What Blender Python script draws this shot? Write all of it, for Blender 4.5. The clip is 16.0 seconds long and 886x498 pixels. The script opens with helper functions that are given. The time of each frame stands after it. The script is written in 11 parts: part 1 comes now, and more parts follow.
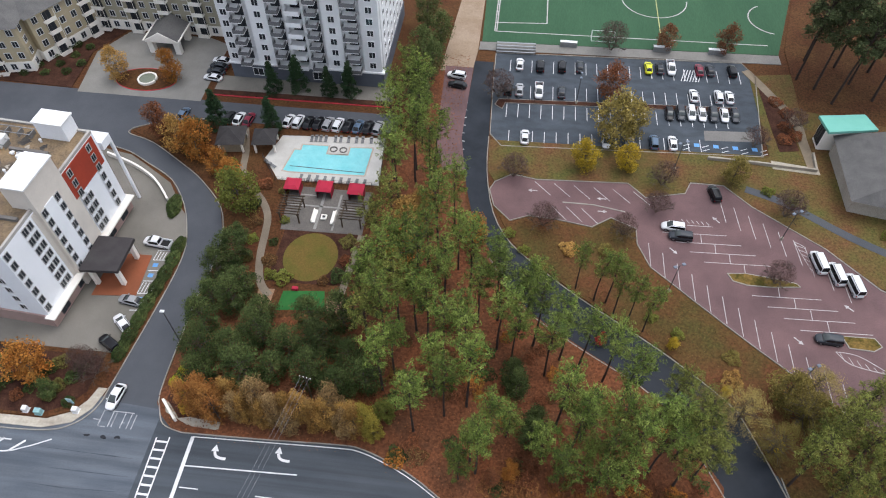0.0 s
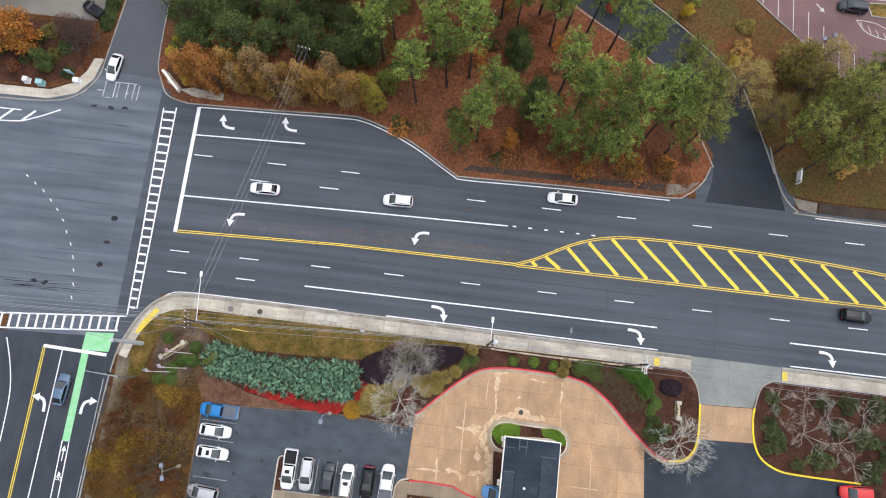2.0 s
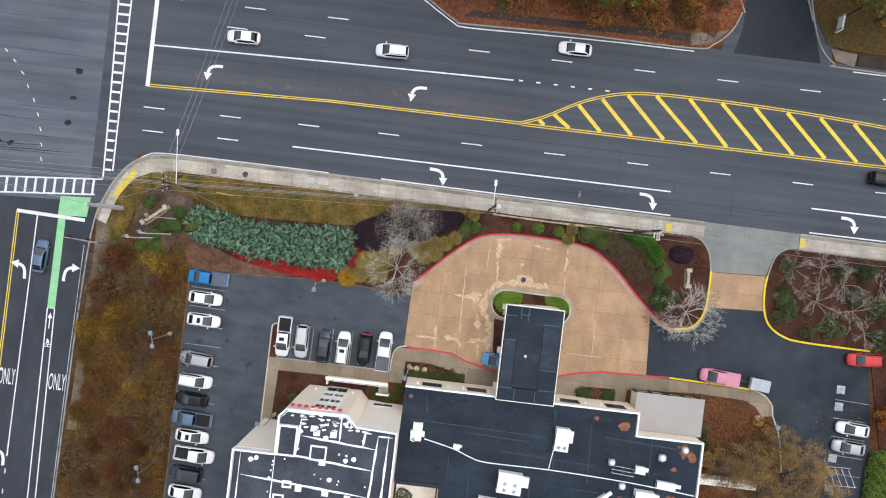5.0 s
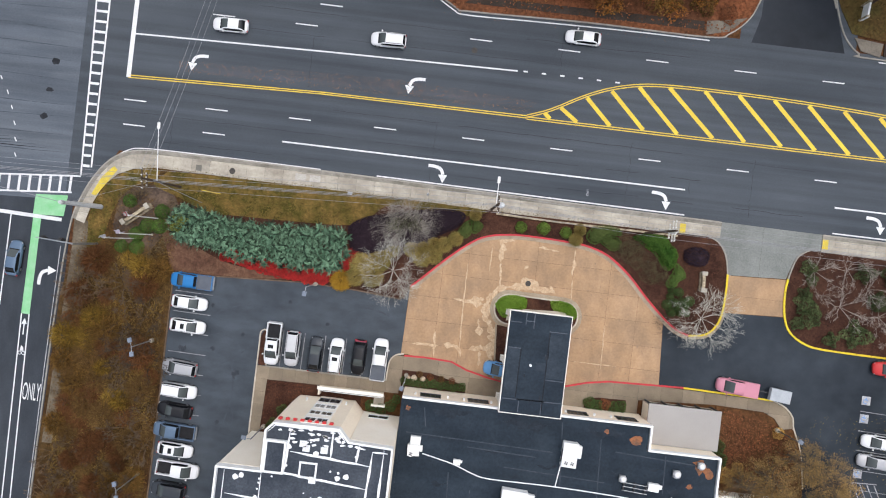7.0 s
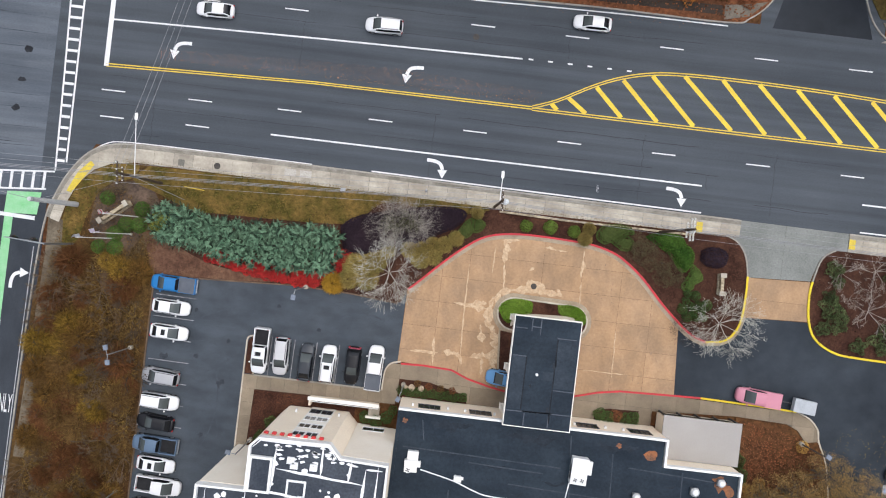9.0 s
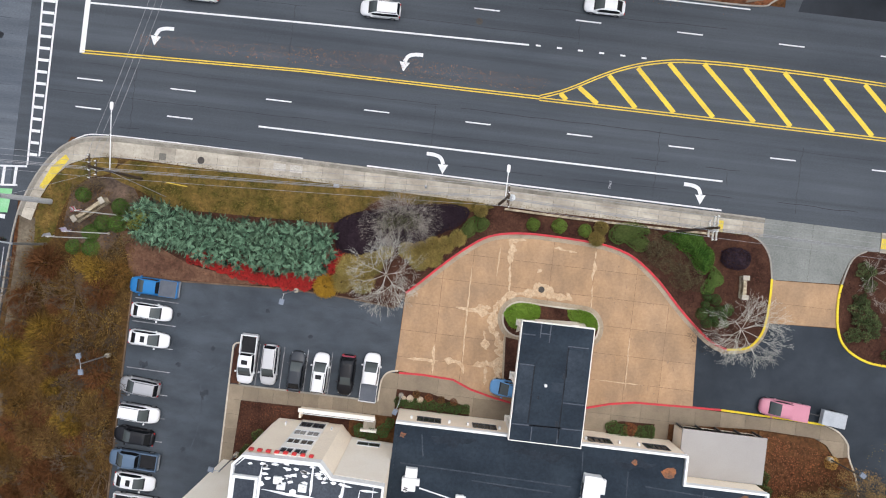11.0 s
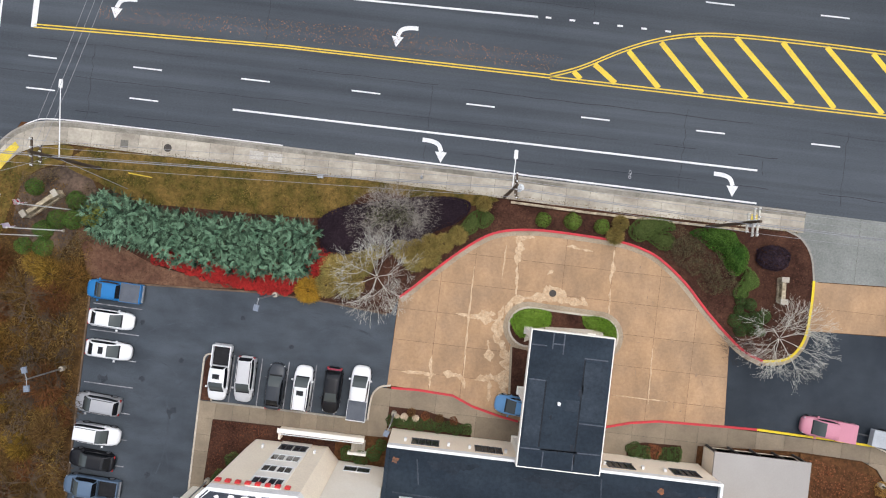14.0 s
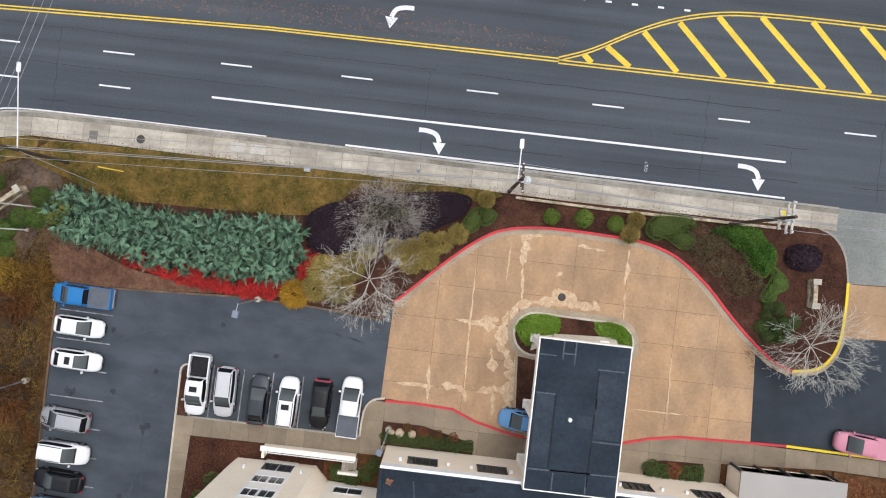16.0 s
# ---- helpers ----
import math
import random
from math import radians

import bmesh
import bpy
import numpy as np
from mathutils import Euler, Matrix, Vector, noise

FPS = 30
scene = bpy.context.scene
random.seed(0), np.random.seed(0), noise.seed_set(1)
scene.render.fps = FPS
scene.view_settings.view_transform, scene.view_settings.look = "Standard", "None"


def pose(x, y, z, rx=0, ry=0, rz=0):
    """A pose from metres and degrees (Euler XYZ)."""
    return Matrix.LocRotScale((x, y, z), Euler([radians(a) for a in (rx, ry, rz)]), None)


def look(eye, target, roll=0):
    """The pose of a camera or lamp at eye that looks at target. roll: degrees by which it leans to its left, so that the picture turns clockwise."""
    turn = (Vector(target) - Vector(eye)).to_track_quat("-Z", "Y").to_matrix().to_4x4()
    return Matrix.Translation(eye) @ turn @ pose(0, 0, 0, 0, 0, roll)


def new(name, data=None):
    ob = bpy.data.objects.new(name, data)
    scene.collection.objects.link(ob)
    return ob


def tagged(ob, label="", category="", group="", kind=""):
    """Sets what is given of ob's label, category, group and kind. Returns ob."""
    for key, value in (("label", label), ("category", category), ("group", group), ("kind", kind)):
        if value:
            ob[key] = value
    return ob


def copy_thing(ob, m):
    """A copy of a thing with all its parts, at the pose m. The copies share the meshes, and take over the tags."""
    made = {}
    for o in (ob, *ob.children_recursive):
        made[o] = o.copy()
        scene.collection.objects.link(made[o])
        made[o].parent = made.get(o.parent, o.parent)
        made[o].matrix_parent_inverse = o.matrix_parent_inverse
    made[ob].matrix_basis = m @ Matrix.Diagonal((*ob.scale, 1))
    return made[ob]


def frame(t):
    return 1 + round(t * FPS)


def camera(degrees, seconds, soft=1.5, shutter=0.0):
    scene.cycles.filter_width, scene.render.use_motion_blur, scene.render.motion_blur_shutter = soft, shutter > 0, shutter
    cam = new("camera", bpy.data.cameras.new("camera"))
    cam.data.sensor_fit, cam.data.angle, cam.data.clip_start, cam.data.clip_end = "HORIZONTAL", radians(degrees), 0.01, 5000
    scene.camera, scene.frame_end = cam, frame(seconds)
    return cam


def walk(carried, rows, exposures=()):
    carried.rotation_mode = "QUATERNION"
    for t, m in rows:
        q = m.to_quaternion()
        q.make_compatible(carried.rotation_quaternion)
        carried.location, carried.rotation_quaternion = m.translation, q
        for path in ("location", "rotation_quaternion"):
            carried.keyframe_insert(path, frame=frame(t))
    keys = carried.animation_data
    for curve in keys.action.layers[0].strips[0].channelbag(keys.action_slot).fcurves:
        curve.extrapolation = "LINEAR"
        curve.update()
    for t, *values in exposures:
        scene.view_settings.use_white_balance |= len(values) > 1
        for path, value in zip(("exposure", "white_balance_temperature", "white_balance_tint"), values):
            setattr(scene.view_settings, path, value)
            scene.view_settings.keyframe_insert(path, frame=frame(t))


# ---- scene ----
# Camera: a drone that tips down to look straight at the ground, then sinks.
EXPOSURE = 0.02
cam = camera(66.5, 16.0, soft=1.1)
# seconds, x, y, z, tilt up from straight down, side tilt, heading
ROWS = [
    (0, 8.764, 3.131, 106.087, 38.211, -0.169, 6.682),
    (0.5, 8.681, 3.134, 105.952, 31.331, -0.168, 6.702),
    (1, 8.499, 3.121, 106.210, 24.454, -0.111, 6.743),
    (1.5, 8.506, 3.174, 106.152, 17.610, -0.087, 6.720),
    (2, 8.586, 3.142, 105.978, 10.852, -0.061, 6.733),
    (2.5, 8.640, 3.025, 105.612, 4.173, -0.043, 6.744),
    (2.8, 8.630, 3.060, 104.850, 0.300, -0.070, 6.755),
    (3, 8.616, 3.084, 104.279, -0.451, -0.090, 6.768),
    (3.5, 8.613, 3.116, 102.970, -0.438, -0.117, 6.752),
    (4, 8.590, 3.143, 101.609, -0.406, -0.114, 6.756),
    (6.5, 8.762, 3.133, 94.282, -0.212, -0.092, 6.818),
    (7, 8.787, 3.098, 92.790, -0.178, -0.072, 6.824),
    (7.5, 8.828, 3.062, 91.268, -0.137, -0.046, 6.828),
    (8, 8.890, 3.016, 89.738, -0.099, -0.024, 6.820),
    (8.5, 8.953, 2.973, 88.200, -0.059, -0.002, 6.810),
    (9, 9.004, 2.919, 86.665, -0.024, 0.018, 6.797),
    (11.5, 9.074, 2.714, 78.999, 0.164, 0.133, 6.769),
    (12, 9.126, 2.658, 77.392, 0.201, 0.150, 6.744),
    (12.5, 9.223, 2.591, 75.771, 0.238, 0.156, 6.710),
    (13, 9.267, 2.508, 74.250, 0.277, 0.180, 6.707),
    (13.5, 9.329, 2.441, 72.729, 0.317, 0.202, 6.698),
    (14, 9.414, 2.388, 71.226, 0.353, 0.226, 6.685),
    (14.5, 9.473, 2.373, 69.717, 0.395, 0.262, 6.662),
    (15, 9.538, 2.352, 68.206, 0.427, 0.298, 6.634),
    (15.5, 9.596, 2.322, 66.691, 0.448, 0.335, 6.601),
    (16, 9.684, 2.318, 65.127, 0.470, 0.364, 6.554),
]
walk(cam, [(t, pose(x, y, z, a, b, h)) for t, x, y, z, a, b, h in ROWS], exposures=[(0.0, EXPOSURE + 0.14, 6150, 10), (1.0, EXPOSURE + 0.28, 6200, 10), (2.0, EXPOSURE + 0.22, 6200, 10), (2.6, EXPOSURE + 0.02, 6250, 10), (3.0, EXPOSURE - 0.12, 6250, 10), (3.6, EXPOSURE - 0.07, 6250, 10), (6.5, EXPOSURE + 0.02, 6280, 10), (16.0, EXPOSURE + 0.03, 6350, 10)])

# ---- world and light: a bright overcast day ----
SUN_ELEVATION, SUN_TURN = radians(72), radians(48)
world = bpy.data.worlds.new("overcast_sky")
scene.world = world
world.use_nodes = True
wn, wl = world.node_tree.nodes, world.node_tree.links
sky = wn.new("ShaderNodeTexSky")
sky.sky_type, sky.sun_disc = "NISHITA", False
sky.sun_elevation, sky.sun_rotation, sky.dust_density, sky.air_density = SUN_ELEVATION, SUN_TURN, 4.0, 1.0
grey = wn.new("ShaderNodeHueSaturation")
grey.inputs["Saturation"].default_value = 0.45
wl.new(sky.outputs[0], grey.inputs["Color"])
wl.new(grey.outputs[0], wn["Background"].inputs[0])
wn["Background"].inputs[1].default_value = 0.23
sun = new("sun", bpy.data.lights.new("sun", "SUN"))
sun.data.energy, sun.data.angle, sun.data.color = 0.72, radians(145), (1.0, 0.97, 0.93)
SUN_REACH = 80 / math.tan(SUN_ELEVATION)
sun.matrix_world = look((0, 0, 100), (-math.sin(SUN_TURN) * SUN_REACH, -math.cos(SUN_TURN) * SUN_REACH, 20))

# ---- materials ----
MATS = {}


def mat(name, a, b=None, rough=0.85, big=0.15, fine=6.0, speckle=0.25, bump=0.0, metal=0.0, own=False, rand=0.0,
        island=0.0, stretch=None, coat=0.0, low=0.35, high=0.65, streak=0.0, run=(0.012, 0.9, 1.0), shine=0.15):
    """A material with two colours mixed in broad patches, a fine speckle, and shifts from object to object or leaf to leaf."""
    if name in MATS:
        return MATS[name]
    m = MATS[name] = bpy.data.materials.new(name)
    m.use_nodes = True
    n, l = m.node_tree.nodes, m.node_tree.links
    bsdf = n["Principled BSDF"]
    bsdf.inputs["Roughness"].default_value, bsdf.inputs["Metallic"].default_value = rough, metal
    bsdf.inputs["Coat Weight"].default_value = coat
    bsdf.inputs["Specular IOR Level"].default_value = 0.35 if metal or coat or rough < 0.55 else shine
    if own:
        spot = n.new("ShaderNodeTexCoord").outputs["Object"]
    else:
        spot = n.new("ShaderNodeNewGeometry").outputs["Position"]
    if stretch:
        mp = n.new("ShaderNodeMapping")
        mp.inputs["Scale"].default_value = stretch
        l.new(spot, mp.inputs["Vector"])
        spot = mp.outputs[0]
    b = b or tuple(c * 0.8 for c in a)
    nz = n.new("ShaderNodeTexNoise")
    nz.inputs["Scale"].default_value, nz.inputs["Detail"].default_value, nz.inputs["Roughness"].default_value = big, 6.0, 0.62
    l.new(spot, nz.inputs["Vector"])
    ramp = n.new("ShaderNodeMapRange")
    ramp.inputs["From Min"].default_value, ramp.inputs["From Max"].default_value = low, high
    l.new(nz.outputs[0], ramp.inputs[0])
    mix = n.new("ShaderNodeMix")
    mix.data_type = "RGBA"
    mix.inputs["A"].default_value, mix.inputs["B"].default_value = (*a, 1), (*b, 1)
    l.new(ramp.outputs[0], mix.inputs["Factor"])
    out = mix.outputs["Result"]
    fz = n.new("ShaderNodeTexNoise")
    fz.inputs["Scale"].default_value, fz.inputs["Detail"].default_value, fz.inputs["Roughness"].default_value = fine, 4.0, 0.7
    l.new(spot, fz.inputs["Vector"])
    val = n.new("ShaderNodeMapRange")
    val.inputs["From Min"].default_value, val.inputs["From Max"].default_value = 0.3, 0.7
    val.inputs["To Min"].default_value, val.inputs["To Max"].default_value = 1 - speckle, 1 + speckle
    l.new(fz.outputs[0], val.inputs[0])
    gain = val.outputs[0]
    for amount, src in ((rand, "ShaderNodeObjectInfo"), (island, "ShaderNodeNewGeometry")):
        if amount:
            node = n.new(src)
            rr = n.new("ShaderNodeMapRange")
            rr.inputs["To Min"].default_value, rr.inputs["To Max"].default_value = 1 - amount, 1 + amount
            l.new(node.outputs["Random" if src.endswith("Info") else "Random Per Island"], rr.inputs[0])
            mul = n.new("ShaderNodeMath")
            mul.operation = "MULTIPLY"
            l.new(gain, mul.inputs[0])
            l.new(rr.outputs[0], mul.inputs[1])
            gain = mul.outputs[0]
    if streak:
        sm = n.new("ShaderNodeMapping")
        sm.inputs["Scale"].default_value = run
        l.new(n.new("ShaderNodeNewGeometry").outputs["Position"], sm.inputs["Vector"])
        sz = n.new("ShaderNodeTexNoise")
        sz.inputs["Scale"].default_value, sz.inputs["Detail"].default_value = 1.0, 5.0
        l.new(sm.outputs[0], sz.inputs["Vector"])
        sr = n.new("ShaderNodeMapRange")
        sr.inputs["From Min"].default_value, sr.inputs["From Max"].default_value = 0.3, 0.7
        sr.inputs["To Min"].default_value, sr.inputs["To Max"].default_value = 1 - streak, 1 + streak
        l.new(sz.outputs[0], sr.inputs[0])
        mul = n.new("ShaderNodeMath")
        mul.operation = "MULTIPLY"
        l.new(gain, mul.inputs[0])
        l.new(sr.outputs[0], mul.inputs[1])
        gain = mul.outputs[0]
    vm = n.new("ShaderNodeVectorMath")
    vm.operation = "SCALE"
    l.new(out, vm.inputs[0])
    l.new(gain, vm.inputs["Scale"])
    l.new(vm.outputs[0], bsdf.inputs["Base Color"])
    if bump:
        bp = n.new("ShaderNodeBump")
        bp.inputs["Strength"].default_value, bp.inputs["Distance"].default_value = 0.8, bump
        l.new(fz.outputs[0], bp.inputs["Height"])
        l.new(bp.outputs[0], bsdf.inputs["Normal"])
    return m


def glass(name, tint=(0.02, 0.025, 0.03), rough=0.08):
    if name not in MATS:
        m = MATS[name] = bpy.data.materials.new(name)
        m.use_nodes = True
        p = m.node_tree.nodes["Principled BSDF"]
        p.inputs["Base Color"].default_value, p.inputs["Roughness"].default_value = (*tint, 1), rough
        p.inputs["Specular IOR Level"].default_value = 0.35
    return MATS[name]


ASPHALT = mat("asphalt", (0.052, 0.06, 0.07), (0.07, 0.079, 0.09), 0.8, 0.12, 14.0, 0.22, 0.004, stretch=(0.35, 1.0, 1.0), streak=0.2)
OLD_ASPHALT = mat("old_asphalt", (0.078, 0.091, 0.11), (0.112, 0.125, 0.143), 0.85, 0.16, 12.0, 0.2, 0.004, stretch=(0.3, 1, 1), streak=0.24, run=(0.05, 0.7, 1))
LOT_ASPHALT = mat("lot_asphalt", (0.043, 0.052, 0.063), (0.064, 0.075, 0.088), 0.7, 0.11, 10.0, 0.2, 0.003, streak=0.2, run=(0.25, 0.6, 1))
NEW_ASPHALT = mat("fresh_asphalt", (0.012, 0.015, 0.02), (0.026, 0.031, 0.04), 0.55, 0.1, 12.0, 0.2, 0.003)
LANE_ASPHALT = mat("side_street_asphalt", (0.065, 0.07, 0.08), (0.085, 0.09, 0.1), 0.8, 0.09, 12.0, 0.2, 0.003)
WHITE_PAINT = mat("white_road_paint", (0.72, 0.72, 0.72), (0.58, 0.58, 0.58), 0.7, 0.7, 9.0, 0.16)
OLD_PAINT = mat("worn_white_paint", (0.45, 0.45, 0.46), (0.2, 0.2, 0.21), 0.8, 0.9, 9.0, 0.3)
YELLOW_PAINT = mat("yellow_road_paint", (0.72, 0.54, 0.06), (0.6, 0.43, 0.06), 0.7, 0.7, 9.0, 0.16)
GREEN_PAINT = mat("green_lane_paint", (0.2, 0.48, 0.22), (0.29, 0.52, 0.31), 0.8, 0.6, 8.0, 0.15)
RED_PAINT = mat("red_kerb_paint", (0.55, 0.05, 0.06), (0.42, 0.05, 0.06), 0.7, 0.8, 8.0, 0.2)
YELLOW_KERB = mat("yellow_kerb_paint", (0.72, 0.55, 0.03), (0.6, 0.45, 0.04), 0.7, 0.8, 8.0, 0.2)
KERB = mat("kerb_concrete", (0.34, 0.32, 0.28), (0.24, 0.22, 0.19), 0.9, 0.4, 7.0, 0.25, 0.003)
CONCRETE = mat("pavement_concrete", (0.43, 0.39, 0.32), (0.29, 0.255, 0.205), 0.9, 0.3, 4.0, 0.14, 0.003, rand=0.13, streak=0.12, run=(0.3, 1.6, 1))
GREY_CONCRETE = mat("grey_concrete", (0.225, 0.232, 0.215), (0.165, 0.172, 0.158), 0.9, 0.3, 5.0, 0.18, 0.003, rand=0.08)
PLAZA = mat("tan_concrete", (0.395, 0.25, 0.14), (0.295, 0.196, 0.12), 0.75, 0.24, 3.0, 0.12, 0.002, rand=0.06, streak=0.13, run=(0.6, 0.3, 1))
PLAZA_JOINT = mat("dark_joint", (0.2, 0.12, 0.07), (0.14, 0.085, 0.05), 0.9, 0.5, 6.0, 0.25)
LITTER = mat("leaf_litter", (0.075, 0.029, 0.013), (0.095, 0.047, 0.018), 0.95, 0.12, 2.2, 0.55, 0.05)
WOODS_FLOOR = mat("woodland_floor", (0.19, 0.068, 0.03), (0.1, 0.045, 0.023), 0.95, 0.14, 2.0, 0.5, 0.05)
MULCH = mat("dark_bark_mulch", (0.031, 0.013, 0.009), (0.075, 0.034, 0.021), 0.95, 0.4, 5.0, 0.5, 0.03)
DRY_LAWN = mat("dormant_lawn", (0.066, 0.056, 0.012), (0.175, 0.112, 0.032), 0.95, 0.42, 2.4, 0.45, 0.03, low=0.4, high=0.6)
GREEN_LAWN = mat("clipped_lawn", (0.1, 0.092, 0.02), (0.14, 0.092, 0.026), 0.95, 0.3, 4.0, 0.25, 0.02)
STEEL = mat("galvanised_steel", (0.35, 0.36, 0.37), (0.28, 0.29, 0.3), 0.45, 2.0, 20.0, 0.1, metal=0.7)
WHITE_METAL = mat("white_painted_metal", (0.75, 0.75, 0.74), (0.66, 0.66, 0.65), 0.5, 1.0, 9.0, 0.08)
DARK_METAL = mat("dark_painted_metal", (0.035, 0.035, 0.038), (0.05, 0.05, 0.052), 0.5, 1.0, 9.0, 0.1)
WOOD_POLE = mat("creosoted_wood", (0.09, 0.065, 0.045), (0.06, 0.045, 0.035), 0.9, 1.5, 8.0, 0.3, stretch=(1, 1, 0.1))
RUBBER = mat("tyre_rubber", (0.018, 0.018, 0.02), (0.025, 0.025, 0.027), 0.85, 2.0, 9.0, 0.1)
RIM = mat("alloy_rim", (0.4, 0.4, 0.42), (0.3, 0.3, 0.32), 0.35, 2.0, 9.0, 0.1, metal=0.8)
CAR_GLASS = glass("car_glass", (0.008, 0.009, 0.011))
# Paler tint than the other car glass: reflected sky put into the base colour.
SCREEN_GLASS = glass("windscreen_glass", (0.06, 0.07, 0.07), 0.06)
EAST_ASPHALT = mat("fresh_lot_asphalt", (0.018, 0.023, 0.03), (0.036, 0.044, 0.054), 0.7, 0.11, 10.0, 0.2, 0.003, streak=0.15, run=(0.25, 0.4, 1))
WINDOW_GLASS = glass("window_glass", (0.03, 0.034, 0.04), 0.1)

# ---- mesh helpers ----
Z = Vector((0, 0, 1))


def part(name, bm, material, parent=None, label="", smooth=False):
    """Links a bmesh as one mesh object under a thing or a part."""
    me = bpy.data.meshes.new(name)
    bmesh.ops.recalc_face_normals(bm, faces=bm.faces)
    bm.to_mesh(me)
    bm.free()
    if smooth:
        me.polygons.foreach_set("use_smooth", [True] * len(me.polygons))
    return put(name, me, material, parent, label)


def put(name, me, material=None, parent=None, label="", m=None):
    ob = new(name, me)
    if material and not me.materials:
        me.materials.append(material)
    if parent:
        ob.parent = parent
    if m is not None:
        ob.matrix_basis = m
    if label:
        ob["label"] = label
    return ob


def empty(name, m=None):
    ob = new(name)
    ob.empty_display_size = 0.3
    if m is not None:
        ob.matrix_basis = m
    return ob


def box(bm, x0, x1, y0, y1, z0, z1, m=None):
    v = [bm.verts.new((x, y, z)) for z in (z0, z1) for y in (y0, y1) for x in (x0, x1)]
    if m is not None:
        for q in v:
            q.co = m @ q.co
    for f in ((0, 2, 3, 1), (4, 5, 7, 6), (0, 1, 5, 4), (2, 6, 7, 3), (0, 4, 6, 2), (1, 3, 7, 5)):
        bm.faces.new([v[i] for i in f])
    return bm


def boxes(*rows):
    bm = bmesh.new()
    for r in rows:
        box(bm, *r)
    return bm


def prism(bm, pts, z0, z1):
    """A flat slab with the outline pts."""
    lo = [bm.verts.new((p[0], p[1], z0)) for p in pts]
    hi = [bm.verts.new((p[0], p[1], z1)) for p in pts]
    top = bm.faces.new(hi)
    bm.faces.new(lo[::-1])
    for i in range(len(pts)):
        j = (i + 1) % len(pts)
        bm.faces.new((lo[i], lo[j], hi[j], hi[i]))
    return top


def slab(pts, z0, z1):
    bm = bmesh.new()
    prism(bm, pts, z0, z1)
    return bm


def ribbon(bm, line, left, right, z0, z1, closed=False):
    """A band along a polyline, from left to right of it, z0 to z1."""
    p = [Vector((q[0], q[1])) for q in line]
    n = len(p)
    rows = []
    for i in range(n):
        a = p[(i - 1) % n] if closed or i else p[i]
        c = p[(i + 1) % n] if closed or i < n - 1 else p[i]
        d1, d2 = (p[i] - a), (c - p[i])
        d1 = d1.normalized() if d1.length else d2.normalized()
        d2 = d2.normalized() if d2.length else d1
        d = (d1 + d2).normalized()
        k = 1 / max(0.5, d.dot(d2))
        o = Vector((-d.y, d.x)) * k
        rows.append([bm.verts.new((*(p[i] + o * s), z)) for s, z in ((left, z0), (left, z1), (-right, z1), (-right, z0))])
    for i in range(n if closed else n - 1):
        a, b = rows[i], rows[(i + 1) % n]
        for k in range(4):
            bm.faces.new((a[k], a[(k + 1) % 4], b[(k + 1) % 4], b[k]))
    if not closed:
        bm.faces.new(rows[0])
        bm.faces.new(rows[-1][::-1])
    return bm


def tube(bm, a, b, r0, r1=None, sides=8, caps=True):
    a, b = Vector(a), Vector(b)
    r1 = r0 if r1 is None else r1
    d = (b - a).normalized()
    u = d.orthogonal().normalized()
    v = d.cross(u)
    lo, hi = [], []
    for i in range(sides):
        t = math.tau * i / sides
        o = u * math.cos(t) + v * math.sin(t)
        lo.append(bm.verts.new(a + o * r0))
        hi.append(bm.verts.new(b + o * r1))
    for i in range(sides):
        j = (i + 1) % sides
        bm.faces.new((lo[i], lo[j], hi[j], hi[i]))
    if caps:
        bm.faces.new(lo[::-1])
        bm.faces.new(hi)
    return bm


def curve(pts, steps=6):
    """A smooth line through the points."""
    out = []
    n = len(pts)
    for i in range(n - 1):
        p0, p1, p2, p3 = (Vector(pts[max(0, min(n - 1, k))]) for k in (i - 1, i, i + 1, i + 2))
        for s in range(steps):
            t = s / steps
            out.append(0.5 * (2 * p1 + (p2 - p0) * t + (2 * p0 - 5 * p1 + 4 * p2 - p3) * t * t + (3 * p1 - p0 - 3 * p2 + p3) * t ** 3))
    out.append(Vector(pts[-1]))
    return [tuple(q) for q in out]


def arc(cx, cy, r, a0, a1, n=10):
    return [(cx + r * math.cos(radians(a0 + (a1 - a0) * i / n)), cy + r * math.sin(radians(a0 + (a1 - a0) * i / n))) for i in range(n + 1)]


def clip(poly, x0, x1, y0, y1):
    """The outline cut to a rectangle."""
    for axis, lim, keep in ((0, x0, 1), (0, x1, -1), (1, y0, 1), (1, y1, -1)):
        out = []
        for i in range(len(poly)):
            a, b = poly[i - 1], poly[i]
            ia, ib = (a[axis] - lim) * keep >= 0, (b[axis] - lim) * keep >= 0
            if ia != ib:
                t = (lim - a[axis]) / (b[axis] - a[axis])
                out.append((a[0] + (b[0] - a[0]) * t, a[1] + (b[1] - a[1]) * t))
            if ib:
                out.append((b[0], b[1]))
        poly = out
        if len(poly) < 3:
            return []
    return poly


def area(p):
    return abs(sum(p[i - 1][0] * p[i][1] - p[i][0] * p[i - 1][1] for i in range(len(p)))) / 2

# ---- ground, streets and their markings ----
tagged(part("ground", slab([(-1500, -1500), (1500, -1500), (1500, 1500), (-1500, 1500)], -0.6, -0.05), LITTER),
                "rust brown leaf litter and dormant grass", "ground", kind="structure")

